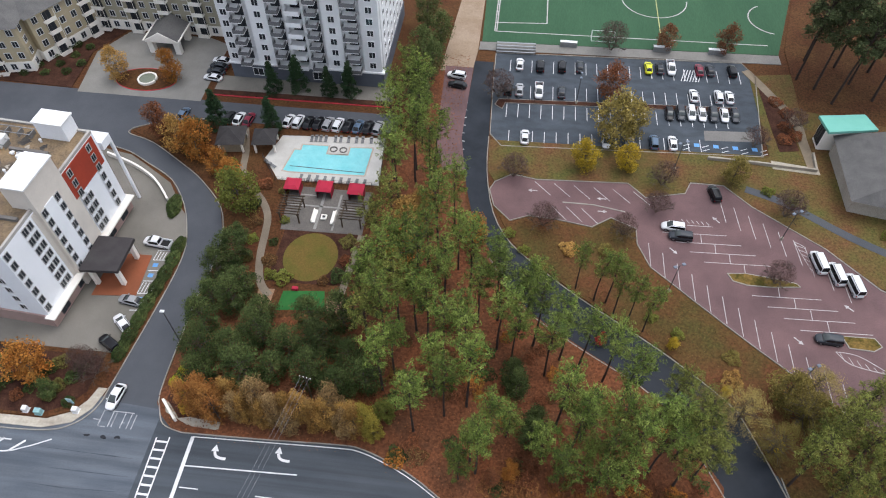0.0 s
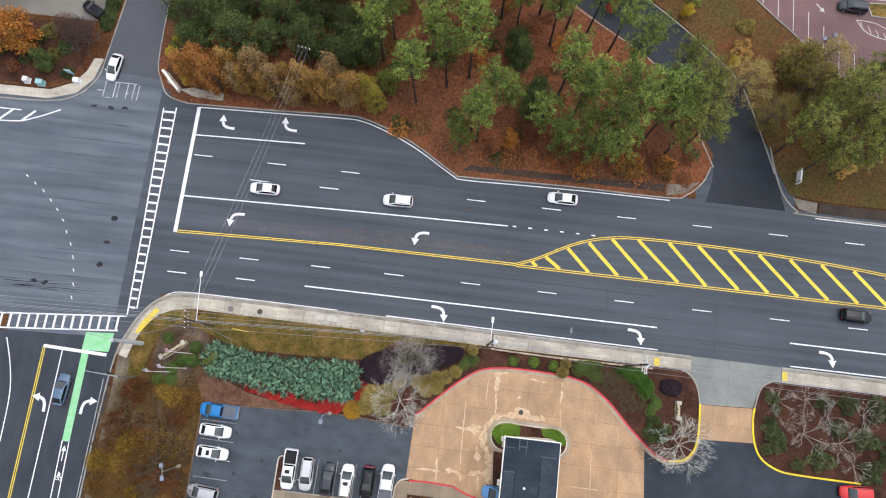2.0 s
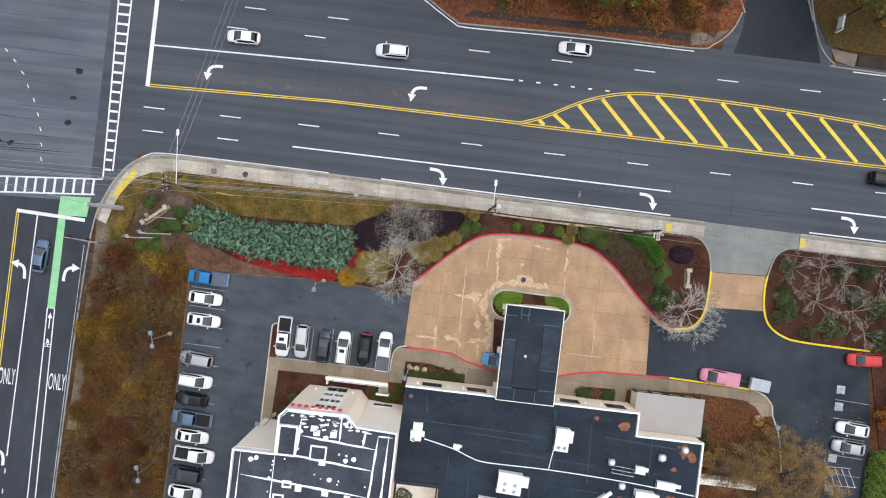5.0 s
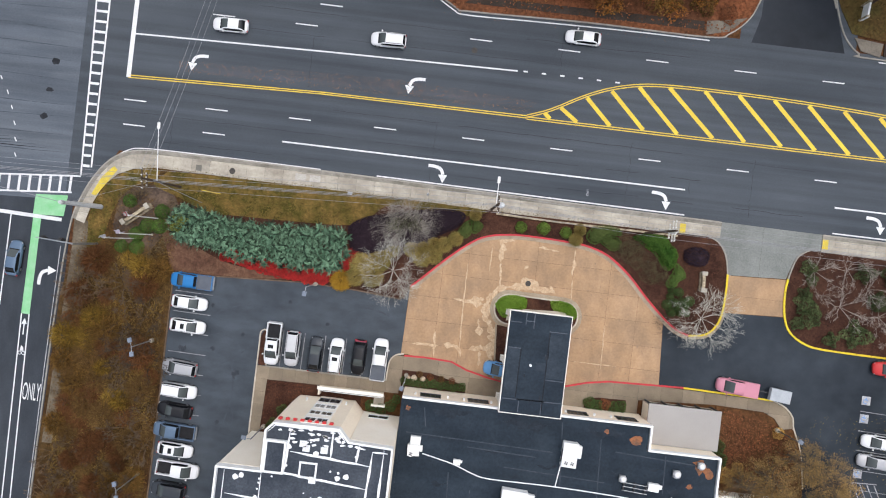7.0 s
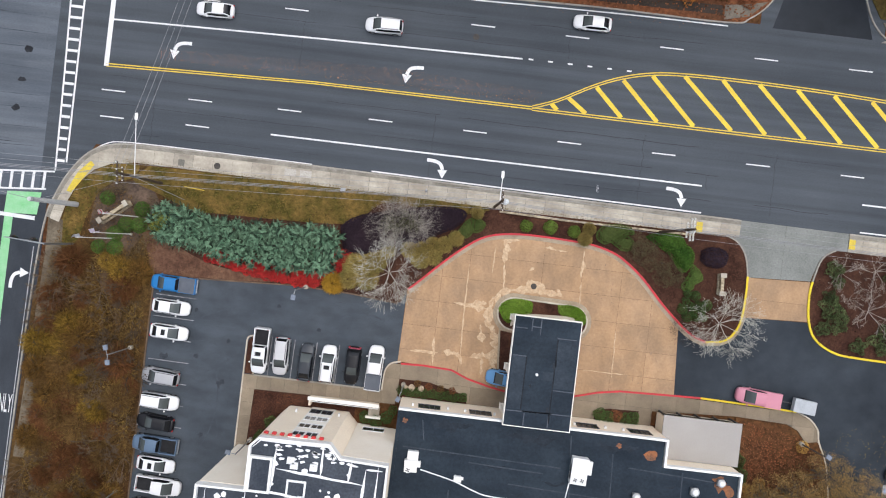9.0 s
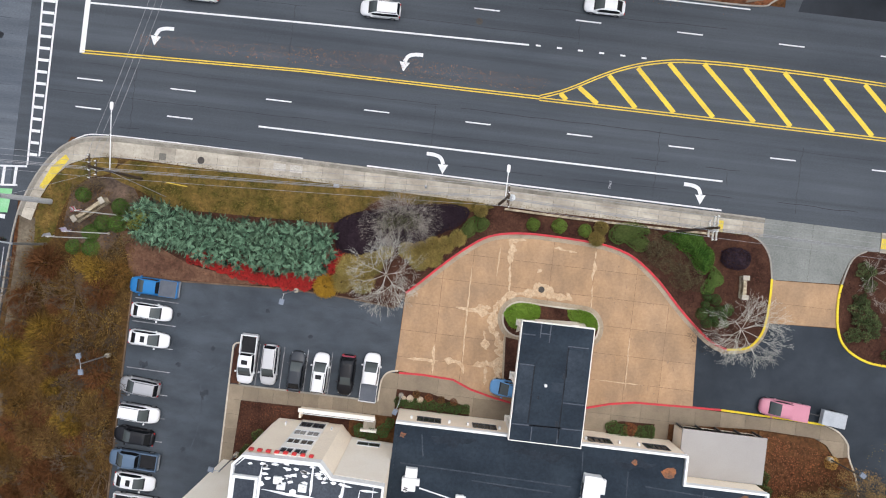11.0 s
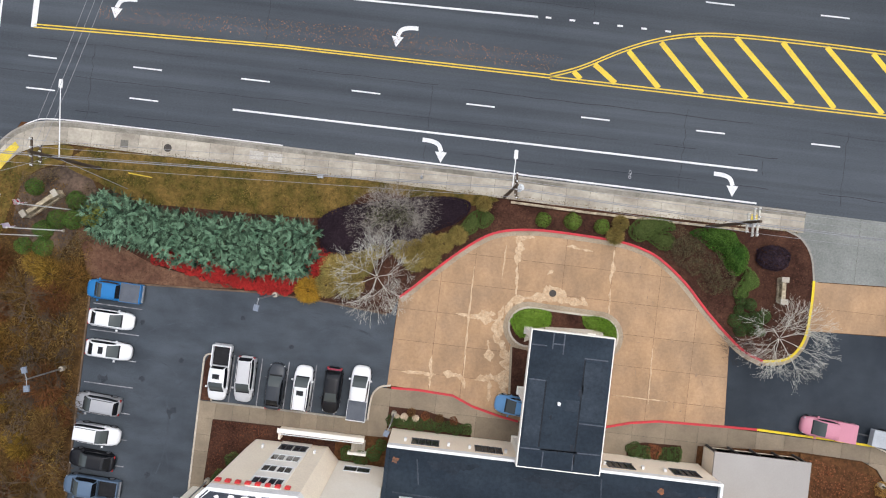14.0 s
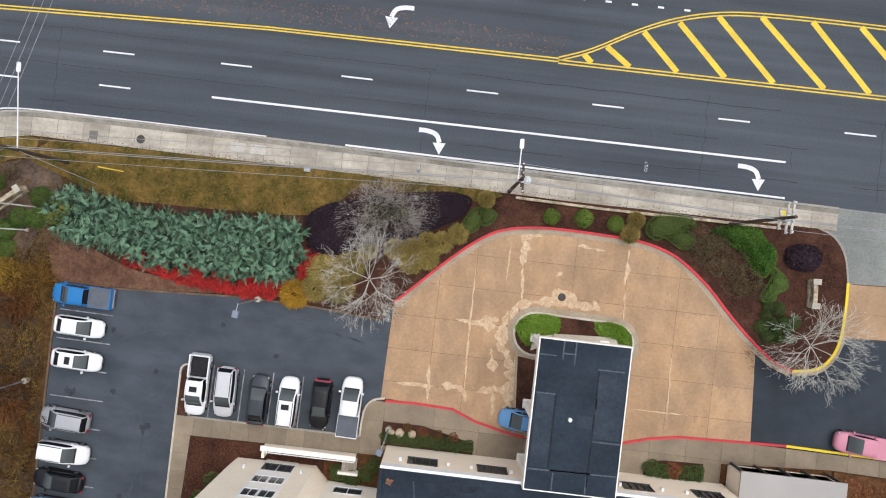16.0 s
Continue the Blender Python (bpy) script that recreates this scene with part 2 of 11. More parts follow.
north_edge = curve([(-44.0, 46.5), (-42.5, 44.0), (-39.5, 43.0), (-36.8, 42.9), (-24.3, 43.3), (-13.1, 43.8), (-9.2, 43.6), (-4.3, 42.0), (0.6, 39.7), (6.6, 36.0), (9.0, 35.6),
                    (25, 36.0), (41.5, 36.0), (44.6, 36.9), (47.0, 39.2), (48.2, 42.0)], 5)
north_edge_e = curve([(57.7, 46.7), (58.8, 42.0), (60.2, 38.4), (62.4, 36.2), (65.3, 35.7), (100, 35.6), (260, 35.6)], 5)
south_edge = curve([(-43.9, -90), (-43.2, -30), (-42.8, -10), (-42.2, 0), (-41.1, 4.2), (-39.4, 7.6), (-37.3, 10.0), (-34.6, 11.2), (-31, 11.55)], 6) + [
    (-20, 11.6), (0, 11.45), (20, 11.2), (46.5, 11.0)]
south_edge_e = [(60.5, 10.9), (90, 10.8), (260, 10.8)]

road = tagged(part("road", slab([(-43.4, 3.2), (-41, 3.2), (-36.8, 11.0), (260, 10.0), (260, 36.3), (62, 36.3), (62, 47), (46, 47), (46, 36.3), (8, 36.3), (-9, 44.2), (-36.8, 43.6), (-43.4, 46.5)], -0.3, 0.0), ASPHALT),
              "dark grey asphalt street with many marked lanes", "road", kind="structure")
crossing = tagged(part("road_junction", slab([(-260, 10.0), (-60, 5.0), (-60, -90), (-43.4, -90), (-43.4, 46.5), (-44, 48), (-54, 48), (-60, 42.0), (-260, 39.0)], -0.3, 0.0), OLD_ASPHALT),
                  "paler worn asphalt of the street junction", "road", kind="structure")
south_street = tagged(part("road_south", slab([(-66, -90), (-42.2, -90), (-42.2, 3.4), (-66, 2.4)], -0.1, 0.012), mat("approach_asphalt", (0.033, 0.038, 0.046), (0.046, 0.052, 0.061), 0.8, 0.12, 14.0, 0.22, 0.004, stretch=(1.0, 0.35, 1.0), streak=0.15, run=(0.6, 0.25, 1))), "dark asphalt approach street with a green cycle lane", "road", kind="structure")


def mark(name, poly, paint, parent, z=0.006):
    return part(name, slab(poly, 0.0, z), paint, parent)


def line(name, pts, width, paint, parent, z=0.006, base=0.0):
    bm = bmesh.new()
    ribbon(bm, pts, width / 2, width / 2, base, z)
    return part(name, bm, paint, parent)


dash_mesh = bpy.data.meshes.new("lane_dash")
bm = boxes((0, 3.05, -0.075, 0.075, 0, 0.006))
bm.to_mesh(dash_mesh)
bm.free()
dash_mesh.materials.append(WHITE_PAINT)


def dashes(x0, y, n, parent=road):
    for i in range(n):
        put("lane_dash", dash_mesh, None, parent, m=pose(x0 + 12.19 * i, y, 0.0, 0, 0, random.uniform(-0.3, 0.3)))


dashes(-36.1, 34.2, 3)
dashes(-26.2, 31.05, 1)
dashes(-14.8, 31.15, 1)
dashes(-2.9, 31.3, 1)
dashes(9.2, 31.9, 16)
dashes(-36.9, 18.05, 1)
dashes(-25.7, 18.1, 1)
dashes(-14.2, 18.2, 1)
dashes(-2.45, 18.3, 17)
dashes(-36.7, 14.65, 1)
dashes(-25.7, 14.8, 1)
line("stop_line", [(-36.75, 42.4), (-36.7, 21.1)], 0.6, WHITE_PAINT, road)
line("lane_line", [(-36.5, 37.6), (-18.3, 38.2)], 0.2, WHITE_PAINT, road)
line("lane_line", [(-36.4, 27.15), (-10, 27.8), (16.2, 28.3)], 0.2, WHITE_PAINT, road)
line("lane_line", [(-14.7, 14.85), (41.0, 14.85)], 0.2, WHITE_PAINT, road)
line("lane_line", [(61.7, 14.85), (240, 14.85)], 0.2, WHITE_PAINT, road)
line("edge_line", [(-1.3, 11.7), (16.4, 11.55), (41.3, 11.4)], 0.18, WHITE_PAINT, road)
line("edge_line", [(61.8, 11.3), (240, 11.2)], 0.18, WHITE_PAINT, road)
line("edge_line", curve([(-36.8, 42.4), (-24.3, 42.85), (-13.1, 43.25), (-9.3, 43.1), (-4.5, 41.55), (0.5, 39.2), (6.3, 35.7), (8.4, 35.1), (17.6, 35.3), (30, 35.55), (41.9, 35.6)], 5), 0.16, WHITE_PAINT, road)
line("edge_line", [(65.3, 35.35), (240, 35.2)], 0.16, WHITE_PAINT, road)
line("edge_line", curve([(-37.6, 9.75), (-35.7, 11.1), (-33.4, 11.65), (-25.4, 11.75), (-9, 11.68)], 5), 0.13, WHITE_PAINT, road)
for i in range(6):
    mark("lane_dot", [(17.0 + 2.54 * i, 28.25), (17.6 + 2.54 * i, 28.25), (17.6 + 2.54 * i, 28.45), (17.0 + 2.54 * i, 28.45)], WHITE_PAINT, road)
for o in (0.16, -0.16):
    line("centre_line", [(-36.7, 21.25 + o), (-10, 22.1 + o * 0.8), (18.2, 22.2 + o)], 0.13, YELLOW_PAINT, road)
    line("centre_line", [(18.2, 22.05 + o), (53, 22.05 + o), (120, 22.1 + o), (240, 22.1 + o)], 0.13, YELLOW_PAINT, road)
    line("centre_line", curve([(18.2, 22.3 + o), (21.3, 23.5 + o), (25.7, 25.9 + o), (29.3, 27.4 + o), (33.2, 28.35 + o), (37.3, 28.7 + o), (43.6, 28.8 + o), (53, 28.7 + o), (64.5, 28.25 + o), (77, 27.3 + o), (95, 25.3 + o), (120, 22.6 + o)], 4), 0.13, YELLOW_PAINT, road)
for xt, yt, xb in ((20.6, 23, 21.4), (22.7, 24, 25.1), (26.1, 25.8, 29.7), (29.4, 27.1, 34.3), (33.05, 28.1, 39), (37.2, 28.5, 43.9), (42.1, 28.6, 48.3), (46.8, 28.6, 53.4),
                   (51.7, 28.5, 58.1), (56.5, 28.3, 62.8), (61.4, 28.1, 67.5), (66.4, 27.8, 72.2), (71.5, 27.4, 76.9), (76.6, 27, 81.6), (81.6, 26.5, 86.1), (86.6, 26, 90.6)):
    line("hatch_stripe", [(xt, yt), (xb, 22.3)], 0.55, YELLOW_PAINT, road, 0.005)


def turn_arrow(x, y, left=1, heading=0.0, parent=road):
    """A curved turn arrow: a bent shaft and a head; it drives along +x and bends to its left or right."""
    m = pose(x, y, 0, 0, 0, heading)
    bm = bmesh.new()
    shaft = curve([(-1.3, -0.2 * left), (-0.3, -0.15 * left), (0.45, 0.15 * left), (0.8, 0.85 * left)], 5)
    ribbon(bm, shaft, 0.22, 0.22, 0, 0.007)
    tip = [(0.15, 0.9 * left), (1.4, 0.85 * left), (0.85, 2.0 * left)]
    prism(bm, tip, 0, 0.007)
    return part_at(bm, m, parent)


def part_at(bm, m, parent):
    for v in bm.verts:
        v.co = m @ v.co
    return part("turn_arrow", bm, WHITE_PAINT, parent)


turn_arrow(-31.6, 39.6, -1, 180)
turn_arrow(-21.3, 40.4, -1, 180)
turn_arrow(-27.4, 25.0, 1, 180)
turn_arrow(2.5, 25.4, 1, 180)
turn_arrow(6.9, 13.8, -1, 0)
turn_arrow(37.8, 13.8, -1, 0)
turn_arrow(67.5, 13.8, -1, 0)
turn_arrow(98.0, 13.8, -1, 0)

# crosswalks, ladder style
walk_e = empty("crosswalk")
tagged(walk_e, "white ladder crosswalk over the wide street", "crosswalk", kind="structure")
line("side_line", [(-40.5, 41.9), (-40.3, 8.2)], 0.22, WHITE_PAINT, walk_e)
line("side_line", [(-42.6, 41.6), (-41.9, 20), (-41.6, 7.0)], 0.22, WHITE_PAINT, walk_e)
for i in range(24):
    y = 41.0 - i * 1.42
    mark("bar", [(-42.4 + i * 0.04, y - 0.17), (-40.55, y - 0.17), (-40.55, y + 0.17), (-42.4 + i * 0.04, y + 0.17)], WHITE_PAINT, walk_e)
walk_s = empty("crosswalk")
tagged(walk_s, "white ladder crosswalk over the approach street", "crosswalk", kind="structure")
line("side_line", [(-75, 4.0), (-60, 5.25), (-41.6, 6.85)], 0.22, WHITE_PAINT, walk_s, 0.02)
line("side_line", [(-75, 1.7), (-60, 2.95), (-42.5, 4.5)], 0.22, WHITE_PAINT, walk_s, 0.02)
for i in range(22):
    x = -42.9 - i * 1.4
    y = 4.5 + (x + 42.5) * 0.0886
    mark("bar", [(x - 0.17, y), (x + 0.17, y), (x + 0.22, y + 2.3), (x - 0.12, y + 2.3)], WHITE_PAINT, walk_s, 0.019)
walk_n = empty("crosswalk")
tagged(walk_n, "worn ladder crosswalk at the side street mouth", "crosswalk", kind="structure")
for x, y, w, h in ((-54.3, 43.4, 1.2, 0.15), (-53.2, 45.1, 5.4, 0.16), (-53.0, 42.3, 1.2, 0.12), (-49.3, 43.3, 0.4, 0.12)):
    mark("side_line", [(x, y), (x + w, y), (x + w, y + h), (x, y + h)], OLD_PAINT, walk_n)
for x in (-53.2, -51.5, -50.9, -49.4, -48.3, -47.5):
    mark("bar", [(x, 42.4), (x + 0.18, 42.4), (x + 0.25, 45.0), (x + 0.07, 45.0)], OLD_PAINT, walk_n)
gore = empty("gore_marking")
tagged(gore, "white striped gore marking by the kerb", "road marking", kind="structure")
line("edge_line", curve([(-80, 36.2), (-67.4, 36.4), (-63.5, 37.4), (-59.5, 39.3)], 5), 0.2, WHITE_PAINT, gore)
line("edge_line", [(-80, 38.4), (-66, 38.5)], 0.2, WHITE_PAINT, gore)
for x in (-76, -71.5, -67.2, -63.6):
    line("stripe", [(x - 2.0, 36.6), (x, 38.6)], 0.35, WHITE_PAINT, gore)
for x, y in ((-62.6, 27.7), (-61.0, 26.6), (-59.4, 25.5), (-57.9, 24.1), (-56.5, 22.7), (-55.2, 21.1), (-54.1, 19.3), (-53.0, 17.4), (-52.2, 15.4), (-51.6, 13.3), (-51.2, 11.1), (-51.0, 9.0)):
    d = math.atan2(-1.4, 1.5) if x < -55 else math.atan2(-2, 1)
    line("guide_dot", [(x, y), (x + 0.6 * math.cos(d), y + 0.6 * math.sin(d))], 0.13, WHITE_PAINT, crossing)
def torn(pts, width, ragged, z0, z1, step=0.25):
    """An uneven band along a line, with torn edges that widen and narrow."""
    fine = []
    for (ax, ay), (bx, by) in zip(pts, pts[1:]):
        n = max(1, int(math.dist((ax, ay), (bx, by)) / step))
        fine += [(ax + (bx - ax) * k / n, ay + (by - ay) * k / n) for k in range(n)]
    fine.append(pts[-1])
    left, right = [], []
    seed = random.uniform(0, 99)
    for k, (x, y) in enumerate(fine):
        a, b = fine[max(0, k - 1)], fine[min(len(fine) - 1, k + 1)]
        d = math.hypot(b[0] - a[0], b[1] - a[1]) or 1
        nx, ny = -(b[1] - a[1]) / d, (b[0] - a[0]) / d
        end = min(1.0, 4 * min(k, len(fine) - 1 - k) / len(fine) + 0.15)
        for side, out in ((1, left), (-1, right)):
            w = width * end * max(0.12, 0.5 + ragged * noise.noise((k * 0.16 + seed, side * 7.0, 0)) * 1.3 + random.uniform(-0.2, 0.2) * ragged)
            out.append((x + nx * w * side, y + ny * w * side))
    bm = bmesh.new()
    for k in range(len(fine) - 1):
        prism(bm, [right[k], right[k + 1], left[k + 1], left[k]], z0, z1)
    bmesh.ops.remove_doubles(bm, verts=bm.verts, dist=0.001)
    return bm


TAR = mat("tar_patch", (0.014, 0.015, 0.018), (0.03, 0.032, 0.037), 0.7, 1.2, 6, 0.3)
for x, y, w in ((-46.8, 22.1, 0.9), (-47.2, 18.0, 0.8), (-47.6, 14.5, 0.75), (-54.2, 40.7, 0.5), (-51.3, 40.6, 0.6), (-49.0, 40.8, 0.5), (-55.6, 10.6, 0.6), (-57.4, 10.8, 0.4)):
    part("pavement_patch", torn([(x - 0.55, y + random.uniform(-0.2, 0.2)), (x, y), (x + 0.55, y + random.uniform(-0.2, 0.2))], w, 0.6, 0, 0.006), TAR, crossing)
SEAL = mat("sealed_seam", (0.045, 0.052, 0.063), (0.075, 0.085, 0.1), 0.75, 0.8, 6, 0.3)
for k in range(11):
    y = 11.5 + 2.6 * k + random.uniform(-0.5, 0.5)
    part("sealed_seam", torn([(-64 + random.uniform(0, 6), y), (-54, y + random.uniform(-0.3, 0.3)), (-44.2, y + random.uniform(-0.3, 0.3))], 0.1, 0.7, 0, 0.004, 0.6), SEAL, crossing)
for k in range(5):
    part("sealed_seam", torn([(-66, 9.2 + 0.35 * k), (-56, 9.6 + 0.3 * k), (-44 - 2 * k, 9.8 + 0.35 * k)], 0.12, 0.8, 0, 0.005, 0.5), TAR if k % 2 else SEAL, crossing)

# south approach street
green = [(-47.5, 0.9), (-43.3, 1.1), (-43.0, 4.0), (-47.4, 3.7)]
mark("cycle_box", green, GREEN_PAINT, south_street, 0.018)
mark("cycle_lane", [(-47.5, -12.8), (-46.35, -12.8), (-46.3, 0.5), (-47.4, 0.5)], GREEN_PAINT, south_street, 0.018)
line("stop_line", [(-53.5, 0.9), (-43.5, 0.6)], 0.5, WHITE_PAINT, south_street, 0.02)
for o in (0.15, -0.15):
    line("centre_line", [(-53.35 + o, 0.8), (-53.55 + o, -30), (-53.75 + o, -85)], 0.13, YELLOW_PAINT, south_street, 0.018)
line("lane_line", [(-50.45, 0.7), (-50.85, -35)], 0.16, WHITE_PAINT, south_street, 0.018)
line("cycle_line", [(-47.45, -12.8), (-47.15, -42), (-47.1, -85)], 0.16, WHITE_PAINT, south_street, 0.018)
line("cycle_line", [(-46.4, -12.8), (-46.0, -42), (-45.9, -85)], 0.16, WHITE_PAINT, south_street, 0.018)
line("edge_line", [(-43.2, -3), (-43.5, -20), (-44.1, -85)], 0.12, OLD_PAINT, south_street, 0.018)
line("guide_line", curve([(-59.5, 1.5), (-58.0, -2.5), (-57.0, -7), (-56.8, -14)], 5), 0.16, WHITE_PAINT, south_street, 0.018)
for i in range(12):
    mark("lane_dot", [(-50.95, -37.5 - 3 * i), (-50.8, -37.5 - 3 * i), (-50.8, -36.8 - 3 * i), (-50.95, -36.8 - 3 * i)], WHITE_PAINT, south_street, 0.018)
for x, y, left in ((-51.5, -7.6, 1), (-45.4, -7.3, -1), (-51.5, -35.1, 1)):
    a = turn_arrow(x, y, left, 90, south_street)
    a.location.z = 0.013
mark("arrow_shaft", [(-47.0, -15.7), (-46.85, -15.7), (-46.85, -14.2), (-47.0, -14.2)], WHITE_PAINT, south_street, 0.02)
mark("arrow_head", [(-47.3, -14.2), (-46.55, -14.2), (-46.93, -13.4)], WHITE_PAINT, south_street, 0.02)
bike = bmesh.new()
for cx in (-47.1, -46.6):
    ribbon(bike, arc(cx, -18.2, 0.22, 0, 330, 10), 0.05, 0.05, 0, 0.02)
prism(bike, [(-47.1, -17.9), (-46.6, -17.9), (-46.7, -17.4), (-47.0, -17.2)], 0, 0.02)
part("cycle_symbol", bike, WHITE_PAINT, south_street)


def words(text, x, y, size, stretch, heading, paint, parent, z=0.02):
    """Road lettering in the built-in font, turned into a mesh."""
    cu = bpy.data.curves.new("lettering", "FONT")
    cu.body, cu.size, cu.align_x, cu.extrude = text, size, "CENTER", 0.003
    tmp = bpy.data.objects.new("lettering", cu)
    me = bpy.data.meshes.new_from_object(tmp)
    bpy.data.objects.remove(tmp)
    me.materials.clear()
    return put("lettering", me, paint, parent, text, pose(x, y, z, 0, 0, heading) @ Matrix.Diagonal((1, stretch, 1, 1)))


words("ONLY", -52.2, -24.5, 0.92, 3.7, 0, WHITE_PAINT, south_street)
words("ONLY", -44.85, -24.5, 0.92, 3.7, 0, WHITE_PAINT, south_street)
words("ONLY", 27.9, 12.9, 0.36, 1.3, 90, OLD_PAINT, road, 0.008)

# cracks and sealed seams in the asphalt
CRACK = mat("asphalt_crack", (0.022, 0.024, 0.028), (0.035, 0.038, 0.043), 0.85, 1.0, 6, 0.3)
for x0, x1, y0, wob in ((-40, 46, 16.4, 0.25), (-36, 10, 20.0, 0.2), (4, 62, 19.9, 0.22), (-34, 30, 29.6, 0.25), (-20, 44, 33.0, 0.2), (-36, -4, 12.9, 0.2), (10, 60, 13.0, 0.2)):
    pts, x, y = [], x0, y0
    while x < x1:
        pts.append((x, y + random.uniform(-0.06, 0.06)))
        x += random.uniform(0.8, 2.0)
        y += random.uniform(-0.06, 0.06)
    gaps = sorted(random.sample(range(2, len(pts) - 2), 3))
    for a, b in zip([0] + gaps, gaps + [len(pts)]):
        if b - a > 4:
            line("crack", pts[a:b - 2], random.uniform(0.03, 0.06), CRACK, road, 0.003)
for x, y0, y1 in ((-30, 12, 21), (-12, 22.5, 30), (6, 12, 20.5), (33, 12, 21), (22, 29, 35), (50, 12, 21), (41.5, 14.4, 16)):
    pts, y = [], y0
    while y < y1:
        pts.append((x + random.uniform(-0.15, 0.15), y))
        y += random.uniform(0.5, 1.1)
    line("crack", pts, 0.035, CRACK, road, 0.003)

# manhole covers
def manhole(x, y, z, r=0.4):
    bm = bmesh.new()
    tube(bm, (x, y, z - 0.05), (x, y, z + 0.008), r, sides=20)
    tube(bm, (x, y, z), (x, y, z + 0.014), r * 0.8, sides=20)
    return tagged(part("manhole_cover", bm, mat("cast_iron", (0.05, 0.045, 0.042), (0.08, 0.07, 0.06), 0.7, 3, 20, 0.3)), "dark round cast iron manhole cover set in the surface", "manhole cover")


manhole(10.0, 30.4, 0.0)
manhole(21.1, -0.5, 0.02, 0.38)
manhole(-21.0, 10.0, 0.14, 0.42)

# ---- south side: kerbs, pavement, beds, forecourt and car park ----
def kerb(pts, paint=None, width=0.18, height=0.15, label="", closed=False, z0=-0.05):
    bm = bmesh.new()
    ribbon(bm, pts, width / 2, width / 2, z0, height, closed)
    return tagged(part("kerb", bm, paint or KERB), label or "weathered concrete kerb along the asphalt", "kerb", kind="structure")


TAN_WALK = mat("tan_walk_concrete", (0.255, 0.205, 0.145), (0.18, 0.145, 0.105), 0.9, 0.3, 6.0, 0.1, 0.003, rand=0.14)
PALE_KERB = mat("pale_kerb_concrete", (0.52, 0.47, 0.39), (0.4, 0.35, 0.28), 0.9, 0.4, 7, 0.2, 0.003)
DIRTY_KERB = mat("leaf_stained_kerb", (0.17, 0.12, 0.08), (0.1, 0.07, 0.05), 0.9, 0.6, 6.0, 0.3)


def pieces(parent, name, poly, xs, ys, z0, z1, material, gap=0.015):
    """Cuts an outline into slabs along a grid; each slab is a piece of its own."""
    for i in range(len(xs) - 1):
        for j in range(len(ys) - 1):
            c = clip(poly, xs[i] + gap, xs[i + 1] - gap, ys[j] + gap, ys[j + 1] - gap)
            if len(c) > 2 and area(c) > 0.05:
                part(name, slab(c, z0, z1 + random.uniform(-0.003, 0.003)), material, parent)


def steps(a, b, n):
    return [a + (b - a) * i / n for i in range(n + 1)]


kerb(south_edge)
kerb(south_edge_e)
# concrete pavement along the street
sw_outer = [(p[0], p[1]) for p in south_edge if p[1] > 0.5]
sw_inner = [(46.5, 8.85), (20, 8.75), (0, 9.05), (-20, 9.1), (-31.5, 9.2), (-34.5, 8.7), (-36.6, 7.7), (-38.4, 5.8), (-39.6, 3.2), (-40.3, 0.5)]
sw_poly = sw_outer + sw_inner
pavement = tagged(part("pavement", slab(sw_poly, -0.05, 0.11), mat("joint_dirt", (0.11, 0.1, 0.08))), "pale concrete pavement slabs beside the street", "pavement", kind="structure")
pieces(pavement, "paving_slab", sw_poly, [-41.5, -38, -36.2] + steps(-34.2, 46.5, 32), [-1, 2, 4.2, 6.5, 13], 0.0, 0.14, CONCRETE)
sw2 = [(60.5, 10.9), (120, 10.8), (120, 8.3), (60.5, 8.6)]
pavement2 = tagged(part("pavement", slab(sw2, -0.05, 0.11), MATS["joint_dirt"]), "pale concrete pavement slabs beside the planted bed", "pavement", kind="structure")
pieces(pavement2, "paving_slab", sw2, steps(60.5, 120, 32), [8, 11], 0.0, 0.14, CONCRETE)
ramp_pad = mat("yellow_tactile_paving", (0.62, 0.47, 0.06), (0.5, 0.38, 0.07), 0.8, 1.0, 9, 0.2)
tagged(part("tactile_paving", slab([(-39.8, 4.6), (-39.2, 4.4), (-36.6, 8.3), (-37.1, 8.8), (-38.6, 7.2)], 0.1, 0.155), ramp_pad), "yellow tactile warning strip at the kerb ramp", "tactile paving", kind="structure")
for x, y in ((41.2, 9.5), (60.9, 9.6)):
    tagged(part("tactile_paving", slab([(x - 0.35, y - 0.6), (x + 0.45, y - 0.6), (x + 0.45, y + 0.7), (x - 0.35, y + 0.7)], 0.1, 0.155), ramp_pad), "yellow tactile warning strip beside the driveway", "tactile paving", kind="structure")

strip = bmesh.new()
ribbon(strip, [p for p in south_edge if p[1] > 0.5], -0.1, 0.55, 0.02, 0.152)
tagged(part("kerb_strip", strip, mat("weathered_kerb_strip", (0.27, 0.25, 0.21), (0.15, 0.135, 0.11), 0.9, 0.5, 5, 0.2)), "weathered grey concrete strip behind the kerb", "kerb", kind="structure")
strip = bmesh.new()
ribbon(strip, south_edge_e, -0.1, 0.55, 0.02, 0.152)
tagged(part("kerb_strip", strip, MATS["weathered_kerb_strip"]), "weathered grey concrete strip behind the kerb", "kerb", kind="structure")

walk_south = [(-41.7, 0.9), (-39.8, 0.9), (-39.5, -4.0), (-40.2, -14.0), (-41.2, -30.0), (-42.6, -30.0), (-42.0, -14.0), (-41.6, -4.0)]
tagged(part("pavement", slab(walk_south, -0.05, 0.128), mat("leaf_stained_concrete", (0.17, 0.14, 0.1), (0.085, 0.065, 0.045), 0.9, 0.35, 4, 0.3)), "narrow leaf-stained concrete walk beside the turn lane", "pavement", kind="structure")
